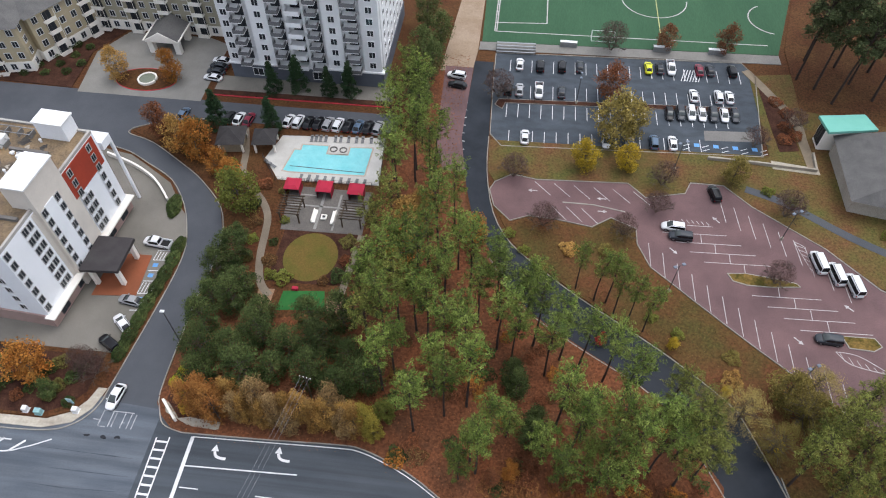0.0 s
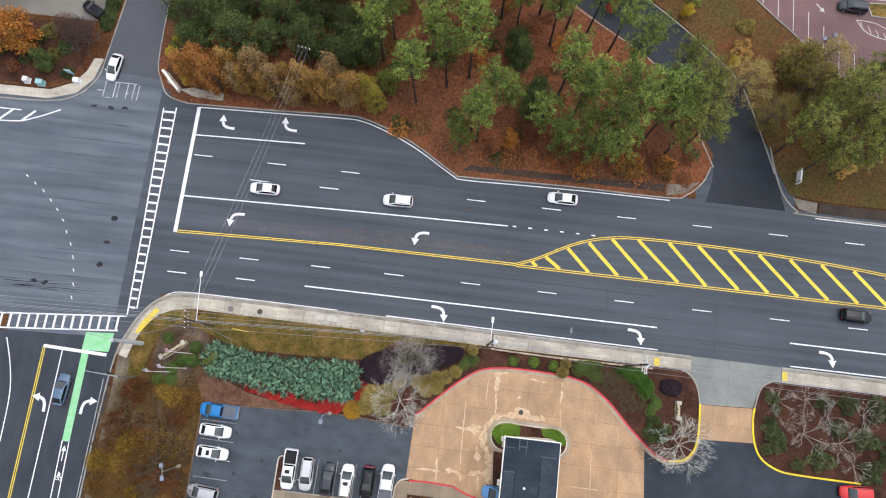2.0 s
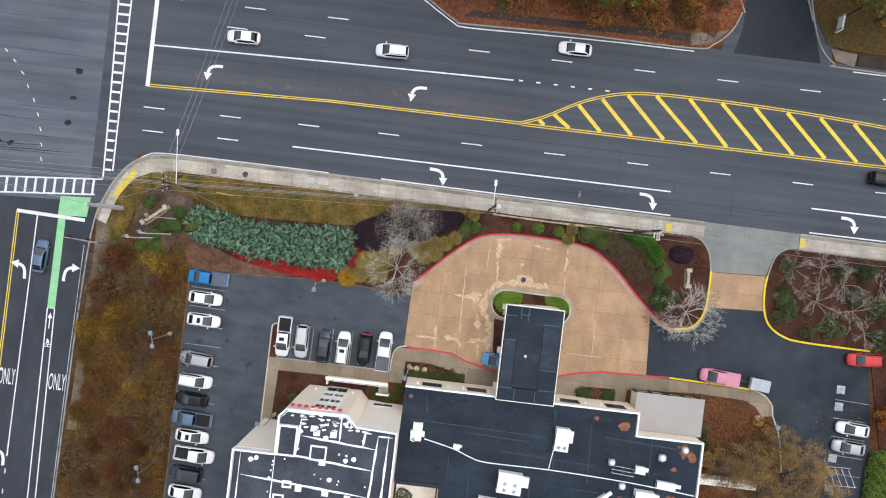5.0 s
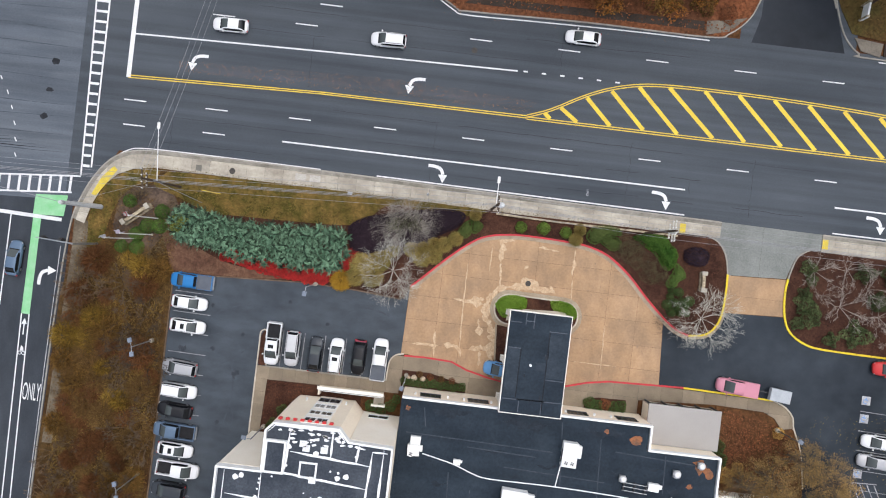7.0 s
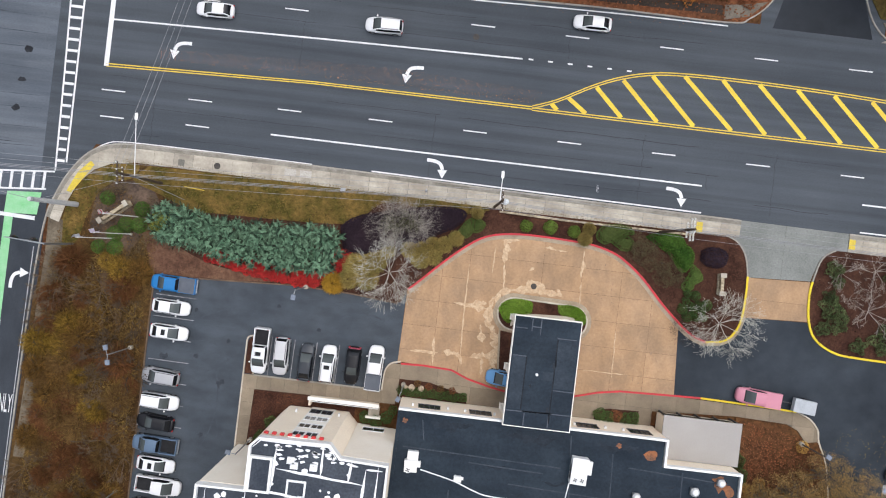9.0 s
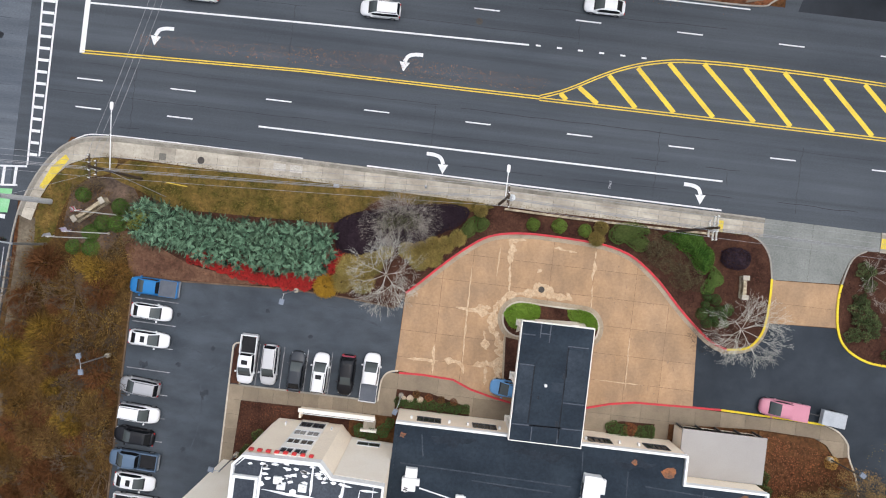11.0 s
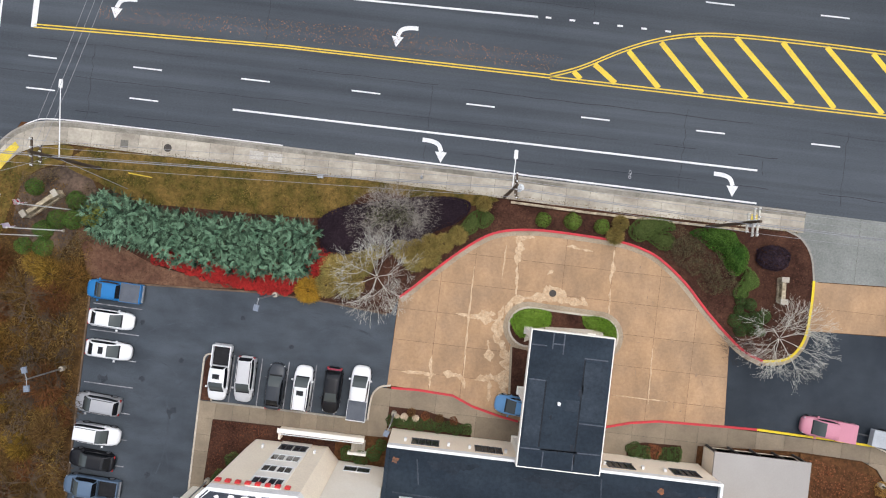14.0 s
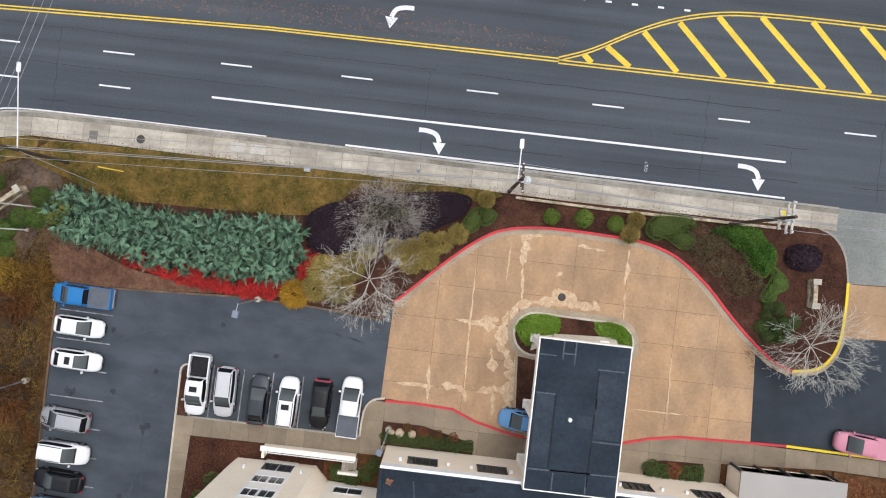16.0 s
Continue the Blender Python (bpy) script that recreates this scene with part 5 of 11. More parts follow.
ribbon(bm, low_plan[:5], 0.05, 0.2, LOW_Z - 0.5, LOW_Z + 0.3)
part("parapet", bm, TRIM, hotel, "white parapet coping")
bm = bmesh.new()
ribbon(bm, [(12.2, -70), (12.2, -29.8), (6.0, -29.8), (6.0, -16.8)], 0.05, 0.3, LOW_Z - 0.5, LOW_Z + 0.2)
part("parapet", bm, MEMBRANE, hotel, "dark membrane-covered parapet")
# Render paler than the stucco: brighter daylight on these recessed walls, put into colour.
part("recess_wall", slab([(0.8, -20.66), (5.88, -20.86), (5.88, -20.72), (0.8, -20.52)], 0.2, TOW_Z - 0.9), mat("cream_white_render", (0.86, 0.8, 0.7), (0.82, 0.75, 0.64), 0.9, 0.3, 6, 0.05), hotel, "white upper wall beside the tower front, lightened as if lit")
# Added plate over the tower stucco; its pale colour stands in for light.
part("side_wall", slab([(-14.1, -25.15), (-9.05, -25.15), (-9.05, -25.0), (-14.1, -25.0)], 0.2, TOW_Z - 0.9), MATS["cream_white_render"], hotel, "lightened plate over the stucco wall of the side wing")
part("tower_block", slab(tow_plan, 0, TOW_Z - 0.6), STUCCO, hotel, "cream stucco tower walls")
part("tower_roof", slab(tow_plan, TOW_Z - 0.6, TOW_Z - 0.35), TOWER_ROOF, hotel, "dark tower roof with white sealed seams")
bm = bmesh.new()
ribbon(bm, tow_plan, 0.06, 0.16, TOW_Z - 0.8, TOW_Z + 0.25, True)
part("parapet", bm, TRIM, hotel, "white tower parapet")
for pts in ([(-13.3, -25.6), (-13.3, -69)], [(-9.0, -25.1), (-9.0, -69)], [(-13, -28.3), (3.0, -29.4)], [(-9.0, -25.0), (3.2, -26.0)], [(-8.8, -20.6), (-8.0, -19.75), (-0.7, -19.65), (0.4, -20.9)], [(-6.0, -22.6), (3.4, -23.3)],
            [(-1.2, -19.6), (-1.2, -22.8)], [(2.0, -21.0), (1.8, -23.2)], [(3.6, -21.6), (3.2, -30.0), (4.6, -30.2)], [(4.9, -21.2), (4.7, -40)], [(-13.2, -32.0), (5, -33.2)], [(0.4, -29.2), (0.2, -33)], [(-13, -37), (5, -38)], [(-4, -33), (-4.2, -60)],
            [(-6.2, -20.3), (-6.4, -25.0)], [(3.6, -21.6), (5.4, -21.6)], [(-13.2, -45), (5, -45.6)], [(-13.2, -54), (5, -54.6)]):
    part("sealed_seam", torn(pts, 0.26, 0.22, TOW_Z - 0.36, TOW_Z - 0.33, 0.3), SEALANT, hotel)
part("stair_house", boxes((-8.6, -6.6, -25.0, -21.6, TOW_Z - 0.4, TOW_Z + 0.1)), TOWER_ROOF, hotel)
bm = bmesh.new()
ribbon(bm, [(-8.7, -21.5), (-6.5, -21.5), (-6.5, -25.1), (-8.7, -25.1)], 0.12, 0.12, TOW_Z - 0.4, TOW_Z + 0.2, True)
part("stair_house_trim", bm, TRIM, hotel)
for k in range(60):
    x, y = random.uniform(-12.6, 3.2), random.uniform(-36, -21)
    if y > -26 and x < -8.5 or (x < -6.4 and y > -25.2):
        continue
    r = random.choice((0.1, 0.12, 0.15, 0.2, 0.34))
    n = 7
    pts = [(x + r * random.uniform(0.7, 1.25) * math.cos(a), y + r * random.uniform(0.7, 1.25) * math.sin(a)) for a in (i * math.tau / n for i in range(n))]
    part("sealant_patch", slab(pts, TOW_Z - 0.36, TOW_Z - 0.32), SEALANT, hotel)
for k in range(46):
    x, y = random.uniform(-7.6, 3.4), random.uniform(-21.6, -19.6)
    if y > -20.8 and x > 0:
        continue
    pts = [(x + random.uniform(0.15, 0.5) * math.cos(a), y + random.uniform(0.06, 0.22) * math.sin(a)) for a in (i * math.tau / 6 for i in range(6))]
    part("sealant_patch", slab(pts, TOW_Z - 0.36, TOW_Z - 0.325), SEALANT, hotel)
for x, y in ((-3.0, -25.6), (-2.0, -22.0), (-4.5, -21.5), (-5.6, -29.2), (-2.2, -29.4), (0.6, -29.8), (-5.8, -31.5), (-2.4, -31.8), (-4.1, -22.0)):
    part("roof_vent", boxes((x - 0.4, x + 0.4, y - 0.35, y + 0.35, TOW_Z - 0.4, TOW_Z - 0.05), (x - 0.2, x + 0.2, y - 0.2, y + 0.2, TOW_Z - 0.05, TOW_Z + 0.15)), SEALANT, hotel, "white roof vent")
for x, y, w, h in ((-4.6, -25.4, 1.9, 1.7), (-8.6, -31.4, 1.2, 1.1), (-7.6, -29.2, 1.0, 0.7)):
    bm = bmesh.new()
    ribbon(bm, [(x, y), (x + w, y), (x + w, y + h), (x, y + h)], 0.1, 0.1, TOW_Z - 0.36, TOW_Z - 0.2, True)
    part("roof_hatch", bm, SEALANT, hotel, "white framed roof hatch")
# tower front: white centre band with paired windows, lamps, red sign
part("window_band", boxes((-5.25, -2.15, -19.45, -19.17, 0.2, TOW_Z - 0.9)), WHITE_STUCCO, hotel, "white centre band of the tower front")
for f in range(4):
    for dx in (-0.72, 0.72):
        window(hotel, -3.7 + dx, -19.17, 1.6 + 3.3 * f, 1.2, 1.5, 180, DARK_METAL if f == 0 else None)
for i in range(8):
    x = -7.9 + 0.86 * i
    part("sign_bar", boxes((x, x + 0.45, -19.18, -19.0, TOW_Z - 1.5, TOW_Z - 0.95), (x + 0.08, x + 0.37, -19.0, -18.94, TOW_Z - 1.35, TOW_Z - 1.1)), mat("red_sign_plastic", (0.6, 0.04, 0.04), (0.5, 0.04, 0.04), 0.4), hotel, "red sign bar on the parapet")
window(hotel, 3.0, -20.56, 1.6, 2.6, 1.4, 180)
for x in (-6.7, -1.4):
    part("wall_lamp", boxes((x - 0.1, x + 0.1, -19.35, -18.95, 2.6, 3.0)), WHITE_METAL, hotel)
# low wing front: windows, wall lamps
for x in (9.6, 15.9, 29.0, 35.5):
    window(hotel, x, -16.48, 3.3, 2.6, 1.7, 180, DARK_METAL)
    for k in (-1, 0, 1):
        part("mullion", boxes((x + 0.65 * k - 0.03, x + 0.65 * k + 0.03, -16.5, -16.38, 3.3, 5.0)), DARK_METAL, hotel)
for x in (7.6, 11.9, 14.0, 17.6, 27.4, 31.2, 33.4):
    part("wall_lamp", boxes((x - 0.12, x + 0.12, -16.5, -16.2, 4.1, 4.5)), WHITE_METAL, hotel)
# link roof and courtyard edge
part("link_roof", slab([(5.6, -20.9), (6.6, -20.9), (6.6, -29.6), (5.6, -29.6)], 4.0, 5.9), MEMBRANE, hotel)
part("courtyard_floor", slab([(6.2, -31.0), (12.0, -31.0), (12.0, -60), (6.2, -60)], 0.05, 0.12), WHITE_STUCCO, hotel)
# membrane seams and stains on the low roof
LOW_SEAM = mat("faint_membrane_seam", (0.05, 0.06, 0.075), (0.024, 0.032, 0.043), 0.6, 0.8, 6, 0.3)
for x, y, dx, w in ((10, -17.7, 5, 0.9), (19, -18.2, 6, 0.8), (30, -18.0, 5, 0.9), (24, -23.2, 3, 0.3), (33.8, -23.0, 1.2, 0.5), (20, -25.0, 2, 0.4), (41, -24.5, 1.6, 0.5), (38.4, -22.0, 1.5, 0.35), (25.5, -29, 2, 0.5), (17, -22, 2.5, 0.3), (11, -27, 2, 0.5), (44.5, -27, 1.2, 0.4), (35, -26.6, 1.5, 0.4)):
    part("tar_patch", torn([(x, y), (x + dx * 0.5, y - 0.3), (x + dx, y + 0.1)], w, 0.9, LOW_Z - 0.01, LOW_Z + 0.006, 0.25), mat("ponded_membrane", (0.01, 0.015, 0.022), (0.02, 0.028, 0.039), 0.55, 0.8, 4, 0.2), hotel)
for x0, y0, x1, y1 in ((7, -21, 26, -21.4), (9, -17.6, 9.4, -20), (15, -22, 24, -22.3), (20, -24, 33, -24.5), (26.8, -17.4, 27.4, -25.6), (32, -19, 32.3, -27), (13, -25.5, 13.2, -29.5), (16, -27.5, 16.3, -34), (24.5, -26.5, 24.6, -34), (30, -28, 46, -28.7), (34, -20.4, 46, -21), (40.5, -20.2, 40.6, -25)):
    bm = bmesh.new()
    ribbon(bm, [(x0, y0), (x1, y1)], 0.07, 0.07, LOW_Z - 0.01, LOW_Z + 0.012)
    part("roof_seam", bm, LOW_SEAM, hotel)
for x, y, r in ((36.6, -18.6, 0.9), (45.0, -20.9, 1.2), (46.2, -21.8, 0.8), (43.9, -23.7, 0.5), (6.9, -17.9, 0.4), (32.6, -17.9, 0.4), (44.0, -28.0, 0.9), (37.2, -28.6, 0.6), (46.0, -29.5, 0.5)):
    pts = [(x + r * random.uniform(0.4, 1.2) * math.cos(a), y + r * random.uniform(0.4, 1.1) * math.sin(a)) for a in (i * math.tau / 12 for i in range(12))]
    part("rust_stain", slab(pts, LOW_Z - 0.01, LOW_Z + 0.01), RUST, hotel)
bm = bmesh.new()
ribbon(bm, curve([(9.4, -23.5), (13.5, -24.4), (16, -25.3), (18.5, -25.75), (27, -25.75), (38, -26.2), (47.2, -27)], 4), 0.06, 0.06, LOW_Z, LOW_Z + 0.07)
ribbon(bm, [(27.2, -22.8), (26.8, -25.8)], 0.05, 0.05, LOW_Z, LOW_Z + 0.07)
part("roof_conduit", bm, SEALANT, hotel, "white conduit across the roof")
# porch box beside the low wing
part("porch_block", slab([(38.7, -14.6), (48.1, -14.6), (48.1, -19.5), (38.7, -19.5)], 0, 3.2), STUCCO, hotel)
part("porch_roof", slab([(38.5, -14.2), (48.2, -14.2), (48.2, -19.55), (38.5, -19.55)], 3.2, 3.4), BEIGE_ROOF, hotel, "smooth beige flat porch roof")
for x in (38.9, 41.2, 43.5, 45.8, 48.0):
    part("porch_post", boxes((x - 0.09, x + 0.09, -14.5, -14.3, 0.1, 3.2)), DARK_METAL, hotel)
part("porch_glazing", boxes((39, 47.9, -14.66, -14.6, 0.4, 3.0)), WINDOW_GLASS, hotel)
part("garden_wall", boxes((47.6, 57.5, -26.5, -25.6, 0, 2.2)), WHITE_STUCCO, hotel)

# canopy over the forecourt
canopy = empty("entrance_canopy")
tagged(canopy, "entrance canopy with a flat dark roof and white edge", "canopy")
CX0, CX1, CY0, CY1, CTOP = 18.3, 26.25, -16.75, -3.72, 7.6
part("fascia", boxes((CX0, CX1, CY0, CY1, CTOP - 1.0, CTOP - 0.02)), WHITE_STUCCO, canopy, "white canopy edge")
part("roof", boxes((CX0 + 0.1, CX1 - 0.1, CY0 + 0.1, CY1 - 0.1, CTOP - 0.3, CTOP)), MEMBRANE, canopy, "dark membrane roof")
for x, y in ((18.9, -4.6), (25.6, -4.6), (18.9, -11), (25.6, -11), (18.9, -16.2), (25.6, -16.2)):
    part("column", boxes((x - 0.3, x + 0.3, y - 0.3, y + 0.3, 0, CTOP - 1.0), (x - 0.42, x + 0.42, y - 0.42, y + 0.42, 0, 0.5)), WHITE_STUCCO, canopy)
DARK_SEAM = mat("dark_membrane_seam", (0.008, 0.01, 0.014), (0.016, 0.02, 0.026), 0.6, 0.8, 6, 0.3)
PALE_MEMBRANE = mat("paler_membrane", (0.018, 0.026, 0.037), (0.031, 0.042, 0.056), 0.6, 0.4, 4, 0.25)


def on_canopy(u, v):
    return CX0 + (CX1 - CX0) * u, CY1 + (CY0 - CY1) * v


for u0, v0, u1, v1 in ((0.5, 0.48, 0.66, 0.56), (0.68, 0.2, 0.96, 0.62), (0.04, 0.36, 0.23, 0.84)):
    (x0, y0), (x1, y1) = on_canopy(u0, v0), on_canopy(u1, v1)
    part("membrane_patch", boxes((x0, x1, y1, y0, CTOP - 0.01, CTOP + 0.004)), PALE_MEMBRANE, canopy)
for u0, v0, u1, v1, m in ((0.02, 0.11, 0.2, 0.11, SEAM), (0.27, 0.09, 0.41, 0.09, SEAM), (0.66, 0.17, 0.94, 0.17, SEAM), (0.27, 0.01, 0.27, 0.13, SEAM), (0.4, 0.01, 0.4, 0.16, SEAM), (0.03, 0.36, 0.24, 0.36, SEAM), (0.24, 0.36, 0.24, 0.84, DARK_SEAM),
                          (0.67, 0.18, 0.67, 0.94, DARK_SEAM), (0.68, 0.64, 0.98, 0.64, SEAM), (0.02, 0.86, 0.98, 0.85, SEAM), (0.26, 0.855, 0.7, 0.85, DARK_SEAM), (0.3, 0.87, 0.3, 0.99, SEAM), (0.66, 0.87, 0.66, 0.99, SEAM), (0.68, 0.36, 0.68, 0.43, DARK_SEAM)):
    bm = bmesh.new()
    w_ = 0.06 if m is SEAM else 0.08
    ribbon(bm, [on_canopy(u0, v0), on_canopy(u1, v1)], w_, w_, CTOP - 0.01, CTOP + 0.012)
    part("roof_seam", bm, m, canopy)
for x, y, r in ((23.5, -9.2, 0.28), (23.3, -14.4, 0.26), (21.0, -11.8, 0.18), (22.0, -15.0, 0.15)):
    part("roof_patch", slab([(x - r * 0.5, y - r), (x + r * 0.6, y - r * 1.2), (x + r * 0.4, y + r * 1.3), (x - r * 0.5, y + r)], CTOP - 0.01, CTOP + 0.016), NEW_ASPHALT, canopy)
bm = bmesh.new()
tube(bm, (21.6, -10.4, CTOP - 0.05), (21.6, -10.4, CTOP + 0.35), 0.16, sides=12)
part("vent_pipe", bm, SEALANT, canopy)


def roof_unit(x, y, w, d, h, heading=0, fans=2, base=LOW_Z, label="white rooftop air handling unit with dark fans"):
    u = empty("rooftop_unit", pose(x, y, base, 0, 0, heading))
    tagged(u, label, "air conditioner", "rooftop units")
    bm = boxes((-w / 2, w / 2, -d / 2, d / 2, 0.15, h), (-w / 2 + 0.1, -w / 2 + 0.25, -d / 2, d / 2, 0, 0.15), (w / 2 - 0.25, w / 2 - 0.1, -d / 2, d / 2, 0, 0.15))
    bmesh.ops.bevel(bm, geom=[e for e in bm.edges if e.calc_length() > 0.5], offset=0.04, segments=1)
    part("casing", bm, WHITE_METAL, u)
    part("side_hood", boxes((w / 2, w / 2 + w * 0.28, -d * 0.1, d * 0.4, 0.3, h * 0.75)), WHITE_METAL, u)
    part("grille", boxes((-w / 2 - 0.02, -w / 2, -d * 0.35, d * 0.2, 0.35, h * 0.85)), DARK_METAL, u)
    for i in range(fans):
        fx, fy = (-w * 0.2 + w * 0.42 * (i % 2), -d * 0.33 + d * 0.3 * (i // 2))
        bm = bmesh.new()
        ribbon(bm, arc(fx, fy, 0.3, 0, 345, 14), 0.04, 0.04, h - 0.01, h + 0.06)
        fan = part("fan", bm, WHITE_METAL, u)
        bm = bmesh.new()
        for k in range(4):
            a = k * math.pi / 2
            prism(bm, [(fx, fy), (fx + 0.28 * math.cos(a), fy + 0.28 * math.sin(a)), (fx + 0.28 * math.cos(a + 0.9), fy + 0.28 * math.sin(a + 0.9))], h + 0.005, h + 0.02)
        part("blade", bm, DARK_METAL, fan)
    return u


roof_unit(8.2, -23.0, 1.5, 1.4, 0.9, 3, 1)
part("duct", boxes((7.7, 9.0, -22.4, -21.3, LOW_Z, LOW_Z + 0.6)), WHITE_METAL, hotel)
roof_unit(13.9, -24.0, 0.9, 0.7, 0.5, 0, 0, label="small white rooftop vent box")
roof_unit(28.0, -21.2, 1.9, 3.1, 1.2, -2, 2)
roof_unit(21.6, -27.9, 3.3, 2.8, 1.3, -3, 4)
roof_unit(18.9, -31.4, 2.6, 2.2, 1.0, -3, 1)
roof_unit(40.0, -28.2, 2.6, 2.6, 1.3, -3, 1)
roof_unit(42.9, -25.9, 2.6, 1.0, 0.8, -4, 0)
roof_unit(39.2, -24.2, 1.4, 1.0, 0.7, -4, 0)
roof_unit(33.9, -29.2, 3.0, 0.9, 0.9, 38, 0, label="white slanting rooftop duct unit")
for x, y, r in ((35.2, -23.6, 0.5), (37.0, -26.7, 0.5), (45.0, -20.8, 0.5), (42.0, -22.2, 0.55)):
    fan = empty("exhaust_fan", pose(x, y, LOW_Z))
    tagged(fan, "white domed rooftop exhaust fan", "exhaust fan", "rooftop fans")
    bm = boxes((-r * 0.8, r * 0.8, -r * 0.8, r * 0.8, 0, 0.35))
    part("kerb_box", bm, STEEL, fan)
    bm = bmesh.new()
    for z0, z1, a, b in ((0.35, 0.5, r * 0.7, r), (0.5, 0.65, r, r * 0.9), (0.65, 0.78, r * 0.9, r * 0.4)):
        tube(bm, (0, 0, z0), (0, 0, z1), a, b, 16)
    part("dome", bm, WHITE_METAL, fan, smooth=True)
rack = empty("pipe_rack", pose(36.9, -24.6, LOW_Z, 0, 0, -4))
tagged(rack, "grey steel pipe rack on the roof", "pipe rack")
for y in (-0.5, 0, 0.5):
    bm = bmesh.new()
    tube(bm, (-1.6, y, 0.45), (1.6, y, 0.45), 0.05, sides=6)
    part("pipe", bm, STEEL, rack)
for x in (-1.4, 0, 1.4):
    part("stand", boxes((x - 0.05, x + 0.05, -0.6, 0.6, 0, 0.4)), DARK_METAL, rack)

# areaway wall with white rail and steps before the tower
fence = empty("areaway_wall")
tagged(fence, "cream low wall with a white rail and steps", "wall")
part("wall", boxes((-5.6, 3.2, -17.95, -17.7, 0, 1.25)), STUCCO, fence)
part("coping", boxes((-5.75, 3.3, -18.05, -17.6, 1.25, 1.4)), WHITE_STUCCO, fence)
part("end_wall", boxes((-5.6, -5.35, -18.75, -17.95, 0, 1.3)), STUCCO, fence)
part("rail", boxes((-5.5, 3.2, -18.2, -18.12, 1.35, 1.43)), WHITE_METAL, fence)
for i in range(4):
    part("step", boxes((2.0 + 0.34 * i, 2.34 + 0.34 * i, -19.3, -18.1, 0.1, 0.75 - 0.17 * i)), CONCRETE, fence)
part("stair_wall", boxes((1.7, 3.6, -19.55, -19.3, 0, 1.0)), WHITE_STUCCO, fence)

# ---- vehicles ----
def paint(name, c, metal=0.0, rough=0.3):
    return mat("paint_" + name, c, tuple(k * 0.93 for k in c), rough, 0.5, 5, 0.03, metal=metal, coat=0.0, own=True)


PAINTS = {
    "white": paint("white", (0.7, 0.7, 0.705)), "silver": paint("silver", (0.38, 0.38, 0.39), 0.3), "grey": paint("grey", (0.035, 0.04, 0.048), 0.1),
    "black": paint("black", (0.006, 0.006, 0.008)), "blue": paint("blue", (0.015, 0.15, 0.38)), "steel_blue": paint("steel_blue", (0.1, 0.15, 0.22), 0.2),
    "light_blue": paint("light_blue", (0.11, 0.27, 0.5)), "maroon": paint("maroon", (0.2, 0.02, 0.04)), "pink": paint("pink", (0.5, 0.2, 0.26)), "red": paint("red", (0.5, 0.03, 0.03)),
    "pearl": paint("pearl", (0.5, 0.5, 0.51)), "yellow": paint("yellow", (0.65, 0.68, 0.02))}
LAMP_RED = mat("red_lamp", (0.35, 0.02, 0.02), rough=0.25)
LAMP_CLEAR = mat("clear_lamp", (0.6, 0.62, 0.64), rough=0.15)
# length, width, belt height, roof height, cabin: rear foot, rear top, front top, front foot; nose height, tail height
KINDS = {
    "sedan": (4.85, 1.84, 0.92, 1.45, -2.05, -1.3, 0.15, 1.2, 0.72, 0.94),
    "hatchback": (4.2, 1.78, 0.95, 1.5, -1.98, -1.5, 0.3, 1.05, 0.76, 0.95),
    "suv": (4.8, 1.92, 1.12, 1.72, -2.3, -2.05, 0.3, 1.25, 0.85, 1.05),
    "van": (5.6, 2.05, 1.15, 2.2, -2.68, -2.55, 1.3, 1.95, 0.95, 1.15),
    "pickup": (5.75, 2.0, 1.08, 1.85, -0.75, -0.6, 0.8, 1.78, 0.95, 1.08),
}
TEMPLATES = {}


def loft(bm, rings):
    vs = [[bm.verts.new(p) for p in r] for r in rings]
    n = len(vs[0])
    for a, b in zip(vs, vs[1:]):
        for k in range(n):
            bm.faces.new((a[k], a[(k + 1) % n], b[(k + 1) % n], b[k]))
    bm.faces.new(vs[0][::-1])
    bm.faces.new(vs[-1])


